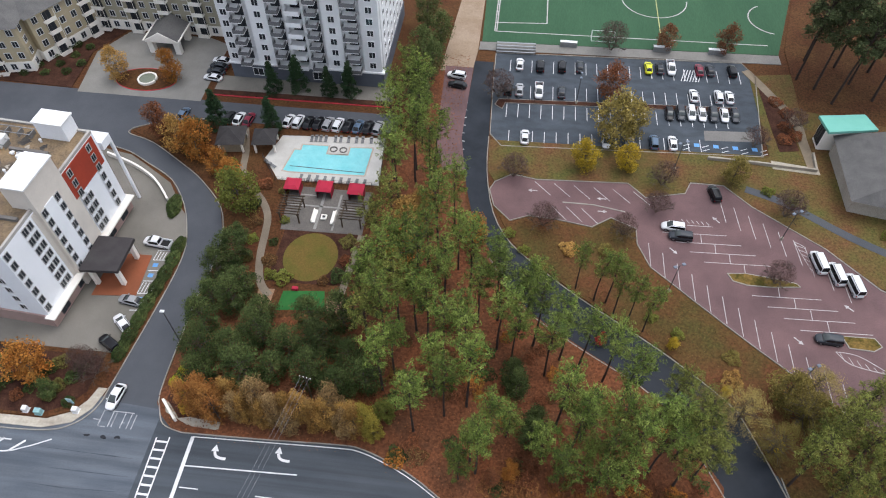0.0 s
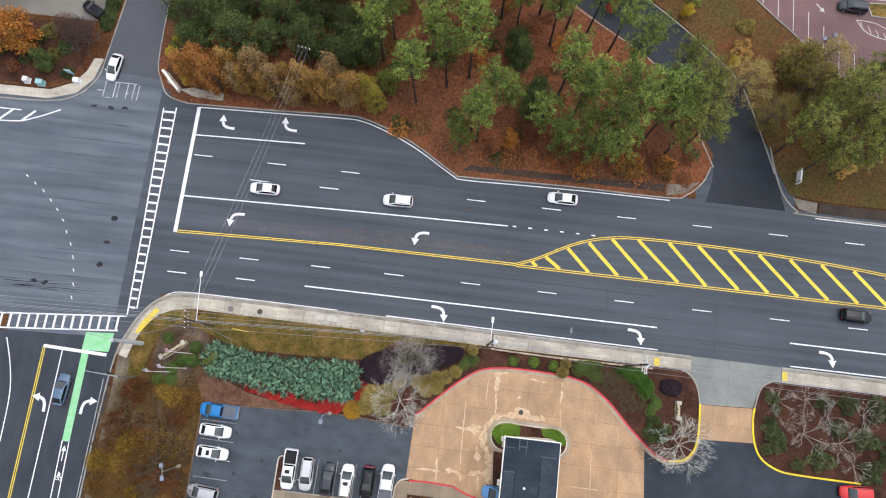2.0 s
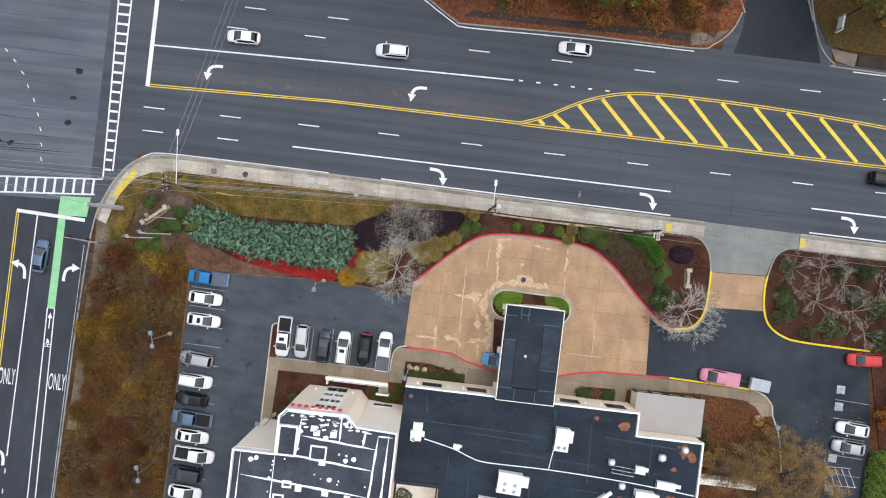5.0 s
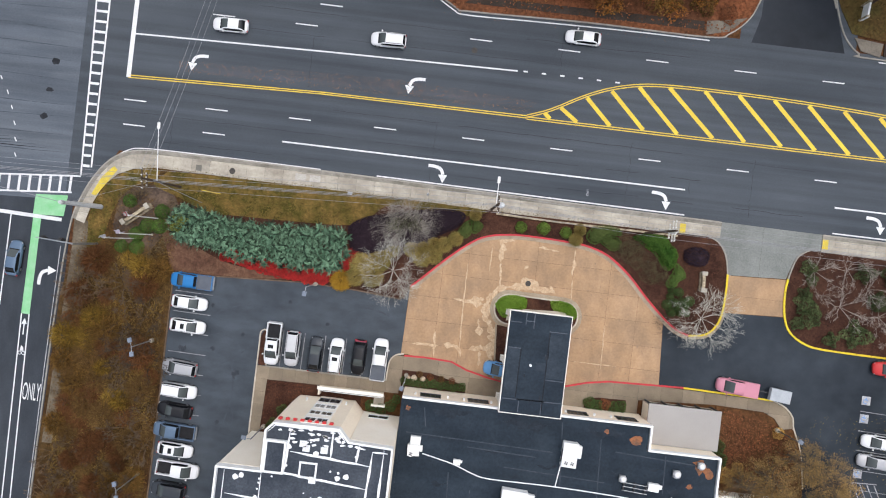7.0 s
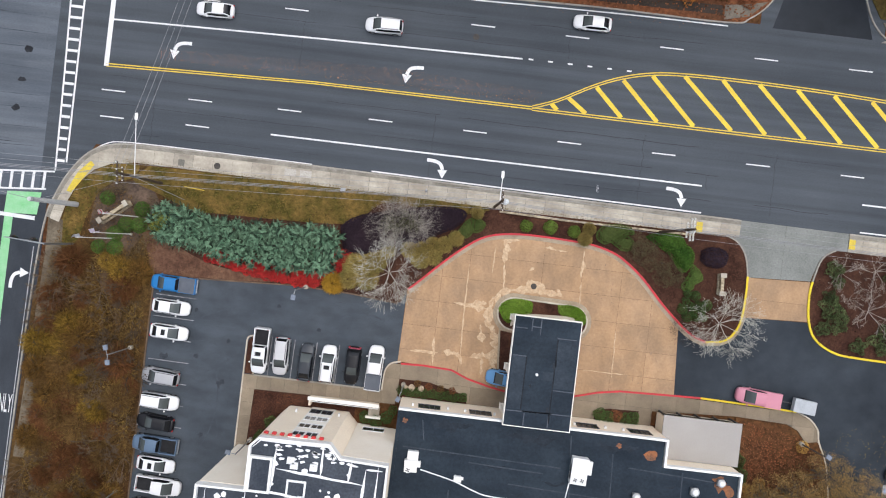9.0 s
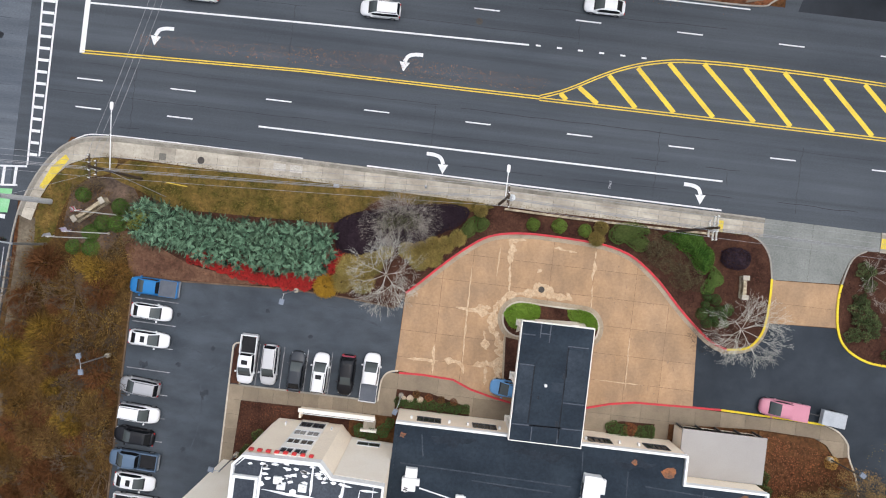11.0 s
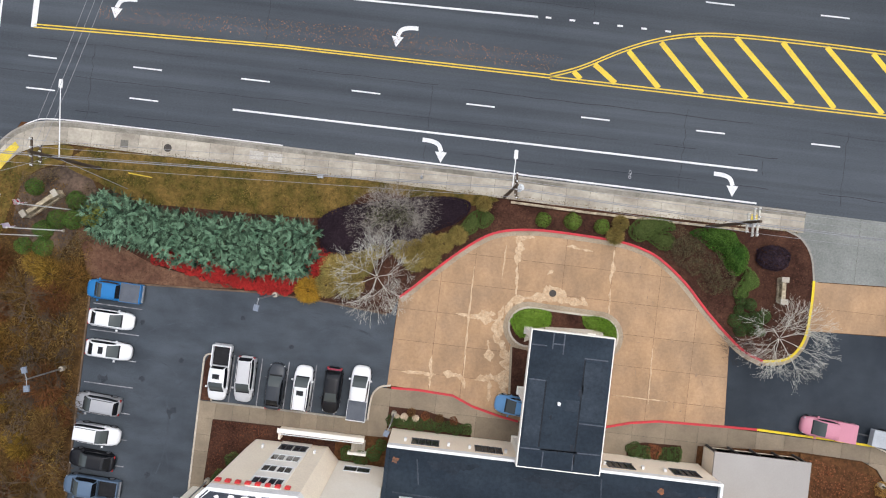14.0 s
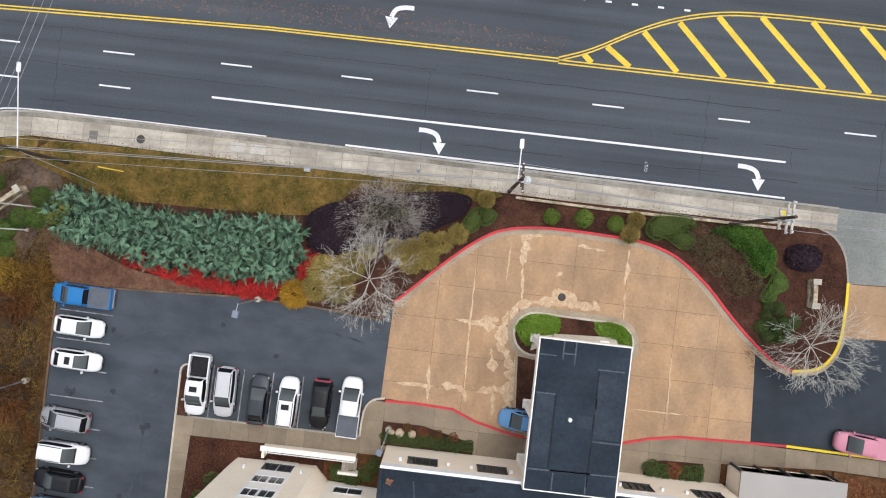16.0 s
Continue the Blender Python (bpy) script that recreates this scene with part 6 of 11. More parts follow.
def build_car(kind, colour, bed="black", tail=None, sunroof=False):
    L, W, zb, zr, rf, rt, ft, ff, zn, zt = KINDS[kind]
    body_paint = PAINTS[colour]
    car = empty({"pickup": "pickup_truck", "van": "passenger_van"}.get(kind, kind if kind != "sedan" else "sedan_car"))
    h = W / 2
    secs = [(-L / 2, 0.5, 0.42, zt * 0.72), (-L / 2 + 0.06, 0.72, 0.34, zt * 0.86), (-L / 2 + 0.2, 0.88, 0.28, zt * 0.96), (-L / 2 + 0.5, 0.985, 0.22, zt), (rf + 0.1, 1.0, 0.2, zb if kind != "pickup" else zt), (ff - 0.1, 1.0, 0.2, zb),
            (ff + 0.1, 0.995, 0.2, zb - 0.02), (L / 2 - 0.75, 0.965, 0.22, (zb + zn) / 2 + 0.03), (L / 2 - 0.35, 0.87, 0.26, zn + 0.02), (L / 2 - 0.14, 0.71, 0.3, zn * 0.93), (L / 2 - 0.04, 0.53, 0.36, zn * 0.82), (L / 2, 0.32, 0.4, zn * 0.7)]
    rings = []
    for x, f, z0, z1 in secs:
        w = h * f
        rings.append([(x, -w * 0.88, z0), (x, -w, z0 + 0.12), (x, -w, z1 - 0.22), (x, -w * 0.93, z1 - 0.06), (x, -w * 0.72, z1), (x, 0, z1 + 0.03),
                      (x, w * 0.72, z1), (x, w * 0.93, z1 - 0.06), (x, w, z1 - 0.22), (x, w, z0 + 0.12), (x, w * 0.88, z0)])
    bm = bmesh.new()
    if kind == "pickup":
        rings = [r for r, s in zip(rings, secs) if s[0] > rf]
        x = rf + 0.05
        rings = [[(x, p[1], p[2]) for p in rings[0]]] + rings
    loft(bm, rings)
    part("body", bm, body_paint, car, smooth=True)
    if kind == "pickup":
        x0, x1 = -L / 2, rf + 0.05
        part("cargo_bed", boxes((x0, x1, -h, -h + 0.13, 0.35, zt + 0.04), (x0, x1, h - 0.13, h, 0.35, zt + 0.04), (x0, x0 + 0.1, -h + 0.13, h - 0.13, 0.4, zt + 0.02), (x1 - 0.08, x1 - 0.001, -h + 0.13, h - 0.13, 0.4, zt + 0.04)), body_paint, car)
        if bed == "painted":
            part("bed_cover", boxes((x0 + 0.1, x1 - 0.08, -h + 0.04, h - 0.04, zt - 0.06, zt + 0.05)), body_paint, car, "painted hard bed cover")
        elif bed == "cover":
            part("bed_cover", boxes((x0 + 0.1, x1 - 0.08, -h + 0.04, h - 0.04, zt - 0.06, zt + 0.05)), mat("vinyl_cover", (0.11, 0.12, 0.14), (0.09, 0.1, 0.12), 0.7, 1, 8, 0.1), car, "grey vinyl bed cover")
        else:
            part("bed_liner", boxes((x0 + 0.1, x1 - 0.08, -h + 0.13, h - 0.13, 0.45, 0.62)), RUBBER, car, "black bed liner")
        part("bumper", boxes((x0 - 0.15, x0, -h * 0.9, h * 0.9, 0.4, 0.62)), STEEL, car)
    # cabin shell: curved roof, pillars and flush glass cut from one shape
    hb, ht = h * 0.93, h * (0.8 if kind in ("suv", "van", "pickup") else 0.72)
    z0 = zb - 0.05
    spans = [rf + (rt - rf) * k / 3 for k in range(3)] + [rt + (ft - rt) * k / 4 for k in range(4)] + [ft + (ff - ft) * k / 3 for k in range(4)]
    grid = []
    for x in spans:
        lift = min(1.0, (x - rf) / (rt - rf), (ff - x) / (ff - ft))
        lift = math.sin(max(0.03, lift) * math.pi / 2) ** 0.9
        up = (zr - z0) * lift + 0.05 * math.sin(math.pi * (x - rf) / (ff - rf))
        bow = 1 - 0.1 * abs(2 * (x - rf) / (ff - rf) - 1) ** 3
        w = (hb - (hb - ht) * lift) * bow
        side = [(-hb * bow, z0), (-(hb * bow * 0.25 + w * 0.75), z0 + up * 0.8), (-w * 0.88, z0 + up * 0.96), (-w * 0.45, z0 + up)]
        grid.append([Vector((x, y, z)) for y, z in side + [(0, z0 + up * 1.015)] + [(-y, z) for y, z in side[::-1]]])

    def shell(name, cells, material, label=""):
        bb, made = bmesh.new(), {}
        for a, c in cells:
            ring_ = [(a, c), (a + 1, c), (a + 1, c + 1), (a, c + 1)]
            for q in ring_:
                if q not in made:
                    made[q] = bb.verts.new(grid[q[0]][q[1]])
            bb.faces.new([made[q] for q in ring_])
        return part(name, bb, material, car, label, True)

    rear, screen = [(a, c) for a in (0, 1, 2) for c in range(2, 6)], [(a, c) for a in (7, 8, 9) for c in range(2, 6)]
    left = [[(a, c) for a in r_] for c in (0, 7) for r_ in ((1, 2, 3, 4), (5, 6, 7, 8))]
    taken = {q for g_ in [rear, screen] + left for q in g_}
    shell("cabin", [(a, c) for a in range(10) for c in range(8) if (a, c) not in taken], body_paint)
    shell("windscreen", screen, SCREEN_GLASS)
    shell("rear_window", rear, CAR_GLASS)
    for g_ in left:
        shell("side_window", g_, CAR_GLASS)
    part("cowl", boxes((ff - 0.1, ff + 0.1, -hb * 0.78, hb * 0.78, zb - 0.03, zb + 0.03)), RUBBER, car, "black wiper cowl")
    for s in (-1, 1):
        # Dark strip added for the shade along the foot of the body.
        part("sill", boxes((-L / 2 + 0.7, L / 2 - 0.8, s * (h - 0.02) - 0.03, s * (h - 0.02) + 0.03, 0.16, 0.42)), RUBBER, car, "dark sill strip for the shade low on the side")
    if sunroof:
        part("sunroof", boxes((ft - 0.85, ft - 0.35, -0.36, 0.36, zr - 0.02, zr + 0.085)), CAR_GLASS, car, "dark glass sunroof")
    if kind in ("suv", "van"):
        for s in (-1, 1):
            part("roof_rail", boxes((rt + 0.1, ft - 0.1, s * ht * 0.88 - 0.03, s * ht * 0.88 + 0.03, zr - 0.02, zr + 0.05)), DARK_METAL, car)
    r = 0.34 if kind in ("sedan", "hatchback") else 0.39
    for x in (-L / 2 + 0.95, L / 2 - 0.95):
        for s in (-1, 1):
            y = s * (h - 0.1)
            bm = bmesh.new()
            tube(bm, (x, y - 0.11, r), (x, y + 0.11, r), r, sides=18)
            wheel = part("tyre", bm, RUBBER, car)
            bm = bmesh.new()
            tube(bm, (x, y + s * 0.1, r), (x, y + s * 0.125, r), r * 0.62, sides=12)
            part("rim", bm, RIM, wheel)
    for s in (-1, 1):
        part("headlight", boxes((L / 2 - 0.36, L / 2 - 0.2, s * h * 0.66 - 0.15, s * h * 0.66 + 0.15, zn * 0.7, zn * 0.9)), LAMP_CLEAR, car)
        part("tail_light", boxes((-L / 2 + 0.02, -L / 2 + 0.16, s * h * 0.74 - 0.12, s * h * 0.74 + 0.12, zt * 0.66, zt * 0.82)), LAMP_RED, car)
        part("mirror", boxes((ff - 0.42, ff - 0.26, s * (h + 0.1) - 0.1, s * (h + 0.1) + 0.1, zb - 0.02, zb + 0.14)), body_paint, car)
    if tail:
        part("tail_strip", slab([(-L / 2 + 0.1, -h * 0.8), (-L / 2 + 0.28, -h * 0.82), (-L / 2 + 0.28, h * 0.82), (-L / 2 + 0.1, h * 0.8)], zt - 0.1, zt + 0.02), PAINTS[tail], car, tail + " boot edge")
    return car


def vehicle(kind, colour, x, y, heading, where="parked in a marked stall", group="parked cars", z=0.012, **more):
    key = (kind, colour, *sorted(more.items()))
    m = pose(x, y, z, 0, 0, heading)
    if key in TEMPLATES:
        ob = copy_thing(TEMPLATES[key], m)
    else:
        ob = TEMPLATES[key] = build_car(kind, colour, **more)
        ob.matrix_basis = m
    word = {"sedan": "sedan car", "suv": "sport utility car", "van": "passenger van", "pickup": "pickup truck"}.get(kind, kind + " car")
    return tagged(ob, f"{colour.replace(chr(95), chr(32))} {word} {where}", {"pickup": "pickup truck", "van": "van"}.get(kind, "car"), group)


W_ROW = "parked nose-in beside the leafy bank"
vehicle("pickup", "blue", -24.5, -5.55, 179, W_ROW, bed="cover")
vehicle("sedan", "white", -24.5, -8.55, -2, W_ROW)
vehicle("sedan", "white", -24.4, -11.75, -2, W_ROW, sunroof=True)
vehicle("suv", "silver", -24.8, -17.45, 176, W_ROW)
vehicle("suv", "white", -24.5, -20.6, -3, W_ROW)
vehicle("sedan", "black", -24.8, -23.35, 176, W_ROW)
vehicle("pickup", "steel_blue", -24.5, -26.1, 178, W_ROW, bed="black")
vehicle("sedan", "white", -24.1, -28.7, -3, W_ROW, sunroof=True)
vehicle("pickup", "white", -23.4, -31.3, -3, W_ROW, bed="black")
vehicle("suv", "grey", -24.4, -34.2, 177, W_ROW)
vehicle("sedan", "white", -24.2, -36.9, -3, W_ROW)
vehicle("pickup", "black", -24.0, -39.8, 177, W_ROW, bed="black")
C_ROW = "parked beside the concrete walk"
vehicle("pickup", "white", -12.55, -12.75, -90.5, C_ROW, bed="black", sunroof=True)
vehicle("suv", "pearl", -9.85, -13.1, -90, C_ROW)
vehicle("sedan", "grey", -6.65, -13.5, 89, C_ROW)
vehicle("suv", "white", -3.8, -13.35, 89, C_ROW, sunroof=True)
vehicle("sedan", "black", -0.7, -13.2, -91, C_ROW, tail="maroon")
vehicle("pickup", "white", 2.15, -13.15, 89, C_ROW, bed="cover")
vehicle("suv", "light_blue", 18.7, -12.6, 176, "standing under the entrance canopy")
vehicle("pickup", "pink", 51.0, -11.15, 176, "towing a small grey trailer", bed="painted")
vehicle("sedan", "white", 71.2, -16.4, 177, "parked near the hatched bay")
vehicle("sedan", "silver", 70.9, -19.1, 177, "parked near the hatched bay")
vehicle("suv", "red", 71.5, -6.2, 184, "parked by the evergreen bed")
vehicle("sedan", "steel_blue", -48.9, -5.3, 87, "waiting at the stop line", "street cars", 0.015)
vehicle("sedan", "white", -51.9, 47.5, -97, "waiting in the side street", "street cars")
vehicle("sedan", "white", 24.5, 33.7, 180, "driving on the wide street", "street cars", 0.0)
vehicle("suv", "white", -1.8, 30.2, 181, "driving on the wide street", "street cars", 0.0)
vehicle("sedan", "white", -23.4, 29.7, 181, "driving on the wide street", "street cars", 0.0)
vehicle("suv", "black", 71.5, 20.2, -2, "driving on the wide street", "street cars", 0.0)
trailer = empty("utility_trailer", pose(56.6, -11.55, 0, 0, 0, 174))
tagged(trailer, "small grey covered utility trailer behind the pink pickup", "trailer")
part("box", boxes((-1.7, 1.1, -0.85, 0.85, 0.45, 1.15)), mat("trailer_cover", (0.4, 0.42, 0.44), (0.34, 0.36, 0.38), 0.6, 1, 6, 0.1), trailer)
part("drawbar", boxes((1.1, 2.6, -0.06, 0.06, 0.4, 0.5)), DARK_METAL, trailer)
for s in (-1, 1):
    bm = bmesh.new()
    tube(bm, (-0.4, s * 0.9 - 0.08, 0.3), (-0.4, s * 0.9 + 0.08, 0.3), 0.3, sides=14)
    part("tyre", bm, RUBBER, trailer)
# upper car park and far cars
U = "parked on the upper car park"
for kind, col, x, y, hd in (("sedan", "white", 11.8, 147.2, 90), ("suv", "black", 17.0, 147, 90), ("suv", "black", 22.4, 147.5, 90), ("sedan", "grey", 26.9, 148, 90), ("suv", "black", 9.4, 136.9, 90), ("sedan", "silver", 12.2, 137.1, 90),
                            ("pickup", "white", 16.9, 137.2, -90), ("sedan", "grey", 22.4, 137.4, 90), ("sedan", "yellow", 44.1, 149.6, 90), ("sedan", "grey", 46.9, 149.7, 90), ("pickup", "white", 49.7, 150.2, -90), ("sedan", "maroon", 56.7, 150.2, 90),
                            ("sedan", "grey", 59.4, 150.4, 90), ("suv", "black", 64.8, 150.6, 90), ("sedan", "white", 54.2, 139.8, 90), ("suv", "white", 60.1, 140.0, 90), ("sedan", "white", 62.7, 140.2, 90), ("sedan", "black", 47.8, 132.5, -90),
                            ("suv", "grey", 50.4, 132.7, -90), ("suv", "white", 52.9, 133, -90), ("sedan", "white", 55.4, 133.1, -90), ("suv", "grey", 58.0, 133.1, -90), ("sedan", "white", 60.6, 133.4, -90), ("sedan", "grey", 63.1, 133.6, -90),
                            ("sedan", "white", 14.2, 120.3, 90), ("sedan", "white", 32.6, 121.2, -90), ("sedan", "silver", 37.9, 121.6, -90), ("suv", "steel_blue", 43.4, 122.0, 90), ("sedan", "white", 47.6, 122.2, 90)):
    vehicle(kind, col, x, y, hd, U, "upper car park cars", 0.02)
B = "parked on the brick-paved car park"
for kind, col, x, y, hd in (("suv", "black", 55.0, 107.4, 100), ("suv", "white", 45.4, 96.9, 176), ("suv", "grey", 46.7, 94.6, 177), ("suv", "grey", 70.8, 73.2, 177), ("suv", "white", -3.6, 140.6, 170), ("sedan", "black", -3.0, 137.0, 170)):
    vehicle(kind, col, x, y, hd, B, "brick car park cars", 0.13 if x < 0 else 0.02)
for x, y in ((72.9, 91.0), (75.6, 88.5), (78.4, 86.1)):
    vehicle("van", "white", x, y, 98, B, "white vans", 0.02)
P = "parked behind the pool"
for i, (kind, col) in enumerate((("sedan", "white"), ("suv", "white"), ("sedan", "black"), ("sedan", "black"), ("suv", "silver"), ("suv", "white"), ("sedan", "black"), ("sedan", "steel_blue"), ("sedan", "black"), ("suv", "silver"))):
    vehicle(kind, col, -40.8 + 2.36 * i, 119.2, 82, P, "cars behind the pool")
for x, col in ((-54.9, "black"), (-52.5, "white"), (-50.1, "maroon"), (-66, "steel_blue")):
    vehicle("sedan", col, x, 118.6, 84, P, "cars behind the pool")
H = "parked in the white hotel's court"
vehicle("pickup", "white", -57.4, 80.5, 174, H, "hotel court cars", bed="black")
vehicle("sedan", "silver", -57.2, 66.6, 172, H, "hotel court cars")
vehicle("sedan", "white", -56.7, 61.6, 140, H, "hotel court cars")
vehicle("suv", "black", -57.3, 57.3, 150, H, "hotel court cars")
for y, col in ((139.6, "white"), (137.3, "grey"), (135.0, "grey"), (132.6, "white")):
    vehicle("sedan", col, -63.5, y, 172, "parked beside the apartment tower", "tower cars", 0.02)

# ---- plants ----
BARK = mat("grey_brown_bark", (0.075, 0.058, 0.045), (0.11, 0.09, 0.075), 0.95, 1.0, 8, 0.3, own=True)
PINE_BARK = mat("dark_pine_bark", (0.045, 0.032, 0.027), (0.065, 0.05, 0.042), 0.95, 1.0, 8, 0.3, own=True)
PALE_BARK = mat("pale_smooth_bark", (0.6, 0.58, 0.52), (0.45, 0.44, 0.38), 0.9, 1.0, 8, 0.2, own=True)


def leafy(name, a, b, island=0.45, rand=0.14):
    return mat("foliage_" + name, a, b, 0.8, 0.35, 3.0, 0.2, island=island, rand=rand, own=True, shine=0.1)


PINE = leafy("pine", (0.06, 0.098, 0.018), (0.185, 0.22, 0.05), 0.65, 0.3)
OLIVE_PINE = leafy("olive_pine", (0.07, 0.09, 0.018), (0.19, 0.19, 0.046), 0.65, 0.28)
LAUREL_LEAF = leafy("laurel", (0.022, 0.04, 0.012), (0.09, 0.108, 0.034), 0.55, 0.35)
GOLD = leafy("gold", (0.25, 0.13, 0.034), (0.32, 0.2, 0.06), 0.55, 0.3)
OLIVE_GOLD = leafy("olive_gold", (0.2, 0.16, 0.04), (0.27, 0.2, 0.06), 0.5)
YELLOW = leafy("yellow", (0.38, 0.27, 0.02), (0.3, 0.2, 0.02))
ORANGE = leafy("orange", (0.34, 0.12, 0.022), (0.26, 0.13, 0.03))
RUSTY = leafy("rust", (0.2, 0.07, 0.03), (0.13, 0.06, 0.03))
OLIVE = leafy("olive", (0.13, 0.11, 0.025), (0.2, 0.15, 0.045))
YELLOW_GREEN = leafy("yellow_green", (0.16, 0.16, 0.03), (0.11, 0.13, 0.03))
SPRUCE = leafy("spruce", (0.02, 0.042, 0.018), (0.035, 0.06, 0.025))
CEDAR = leafy("blue_cedar", (0.026, 0.066, 0.038), (0.145, 0.225, 0.142), 0.9, 0.1)
BOXWOOD = leafy("boxwood", (0.1, 0.165, 0.026), (0.165, 0.23, 0.044), 0.4)
BRIGHT = leafy("bright_green", (0.026, 0.066, 0.009), (0.06, 0.112, 0.018), 0.6)
LIRIOPE = leafy("grassy_green", (0.11, 0.2, 0.02), (0.17, 0.26, 0.04), 0.35)
PURPLE = leafy("purple", (0.024, 0.015, 0.021), (0.042, 0.026, 0.034), 0.5)
RED = leafy("red", (0.4, 0.026, 0.022), (0.22, 0.022, 0.02), 0.45)
BROWN_LEAF = leafy("brown", (0.15, 0.075, 0.028), (0.11, 0.07, 0.03), 0.6)
TAN_LEAF = leafy("tan_olive", (0.36, 0.26, 0.085), (0.22, 0.19, 0.06), 0.55)
HOTEL_HEDGE = leafy("hotel_hedge", (0.045, 0.075, 0.022), (0.07, 0.1, 0.03), 0.45)
DRY_GREEN = leafy("dry_green", (0.13, 0.12, 0.03), (0.1, 0.075, 0.03), 0.5)


def quads(name, verts):
    """A mesh of loose four-cornered leaves from an array of corners."""
    verts = np.asarray(verts, dtype=np.float32).reshape(-1, 3)
    n = len(verts) // 4
    me = bpy.data.meshes.new(name)
    me.vertices.add(4 * n)
    me.vertices.foreach_set("co", verts.ravel())
    me.loops.add(4 * n)
    me.loops.foreach_set("vertex_index", np.arange(4 * n, dtype=np.int32))
    me.polygons.add(n)
    me.polygons.foreach_set("loop_start", np.arange(0, 4 * n, 4, dtype=np.int32))
    me.update(calc_edges=True)
    me.validate()
    return me


def leaf_corners(rng, pts, length, width, up=0.4, along=None):
    """Diamond leaves of that size at the points, turned at random but leaning upwards, or outwards along the directions given."""
    n = len(pts)
    nor = rng.normal(size=(n, 3))
    nor /= np.linalg.norm(nor, axis=1, keepdims=True)
    nor[:, 2] = np.abs(nor[:, 2]) + up
    if along is not None:
        nor = along + 0.35 * rng.normal(size=(n, 3))
    nor /= np.linalg.norm(nor, axis=1, keepdims=True)
    t = rng.normal(size=(n, 3))
    u = np.cross(nor, t)
    u /= np.linalg.norm(u, axis=1, keepdims=True)
    v = np.cross(nor, u)
    s = rng.uniform(0.6, 1.3, size=(n, 1))
    u, v = u * length * s / 2, v * width * s / 2
    return np.stack([pts - u, pts + v + u * 0.1, pts + u, pts - v + u * 0.1], 1)


def clump_points(rng, centres, radii, per, flat=0.75):
    out = []
    for c, r in zip(centres, radii):
        d = rng.normal(size=(per, 3))
        d /= np.linalg.norm(d, axis=1, keepdims=True)
        d *= (rng.uniform(0.05, 1.3, size=(per, 1)) ** 0.6) * r
        d[:, 2] *= flat
        out.append(np.asarray(c) + d)
    return np.concatenate(out)


def limb(bm, a, b, r0, r1, rng, sides=5):
    mid = (Vector(a) + Vector(b)) / 2 + Vector(rng.normal(size=3) * (Vector(b) - Vector(a)).length * 0.06)
    tube(bm, a, mid, r0, (r0 + r1) / 2, sides, False)
    tube(bm, mid, b, (r0 + r1) / 2, r1, sides, False)


def tree_meshes(seed, height, crown_from, spread, clumps, per, leaf, shape="round", trunk_r=0.22, clump_r=1.2, flat=0.75):
    """Trunk with limbs, and a crown of leaf clumps with gaps."""
    rng = np.random.default_rng(seed)
    bm = bmesh.new()
    lean = rng.normal(size=2) * 0.03 * height
    top = Vector((lean[0], lean[1], height * 0.94))
    path = [Vector((0, 0, -0.2)), Vector((lean[0] * 0.2, lean[1] * 0.2, height * 0.35)), Vector((lean[0] * 0.6, lean[1] * 0.6, height * 0.7)), top]
    radii = [trunk_r, trunk_r * 0.75, trunk_r * 0.42, trunk_r * 0.12]
    for i in range(3):
        tube(bm, path[i], path[i + 1], radii[i], radii[i + 1], 8, i == 0)
    centres, rad = [], []
    for k in range(clumps):
        f = (k + 0.5) / clumps
        z = crown_from + (1 - crown_from) * f
        if shape == "cone":
            reach = spread * (1 - f) ** 0.9 + 0.15
        elif shape == "pine":
            reach = spread * (0.55 + 0.6 * math.sin(math.pi * min(1, f * 0.9 + 0.12))) * (1.0 if f < 0.8 else 0.6)
        else:
            reach = spread * math.sqrt(max(0.05, 1 - (2 * f - 0.85) ** 2))
        a = k * 2.399 + rng.uniform(-0.5, 0.5)
        rr = reach * math.sqrt(rng.uniform(0.12, 1.0))
        c = (lean[0] * z + rr * math.cos(a), lean[1] * z + rr * math.sin(a), height * z + rng.uniform(-0.3, 0.3))
        centres.append(c)
        rad.append(clump_r * rng.uniform(0.65, 1.25) * (0.6 if shape == "cone" and f > 0.7 else 1))
        base = Vector((lean[0] * z * 0.8, lean[1] * z * 0.8, height * z * 0.86))
        limb(bm, base, c, trunk_r * 0.28, 0.02, rng, 4)
    trunk = bpy.data.meshes.new("trunk")
    bm.to_mesh(trunk)
    bm.free()
    pts = clump_points(rng, centres, rad, per, flat)
    return trunk, quads("crown", leaf_corners(rng, pts, *leaf))


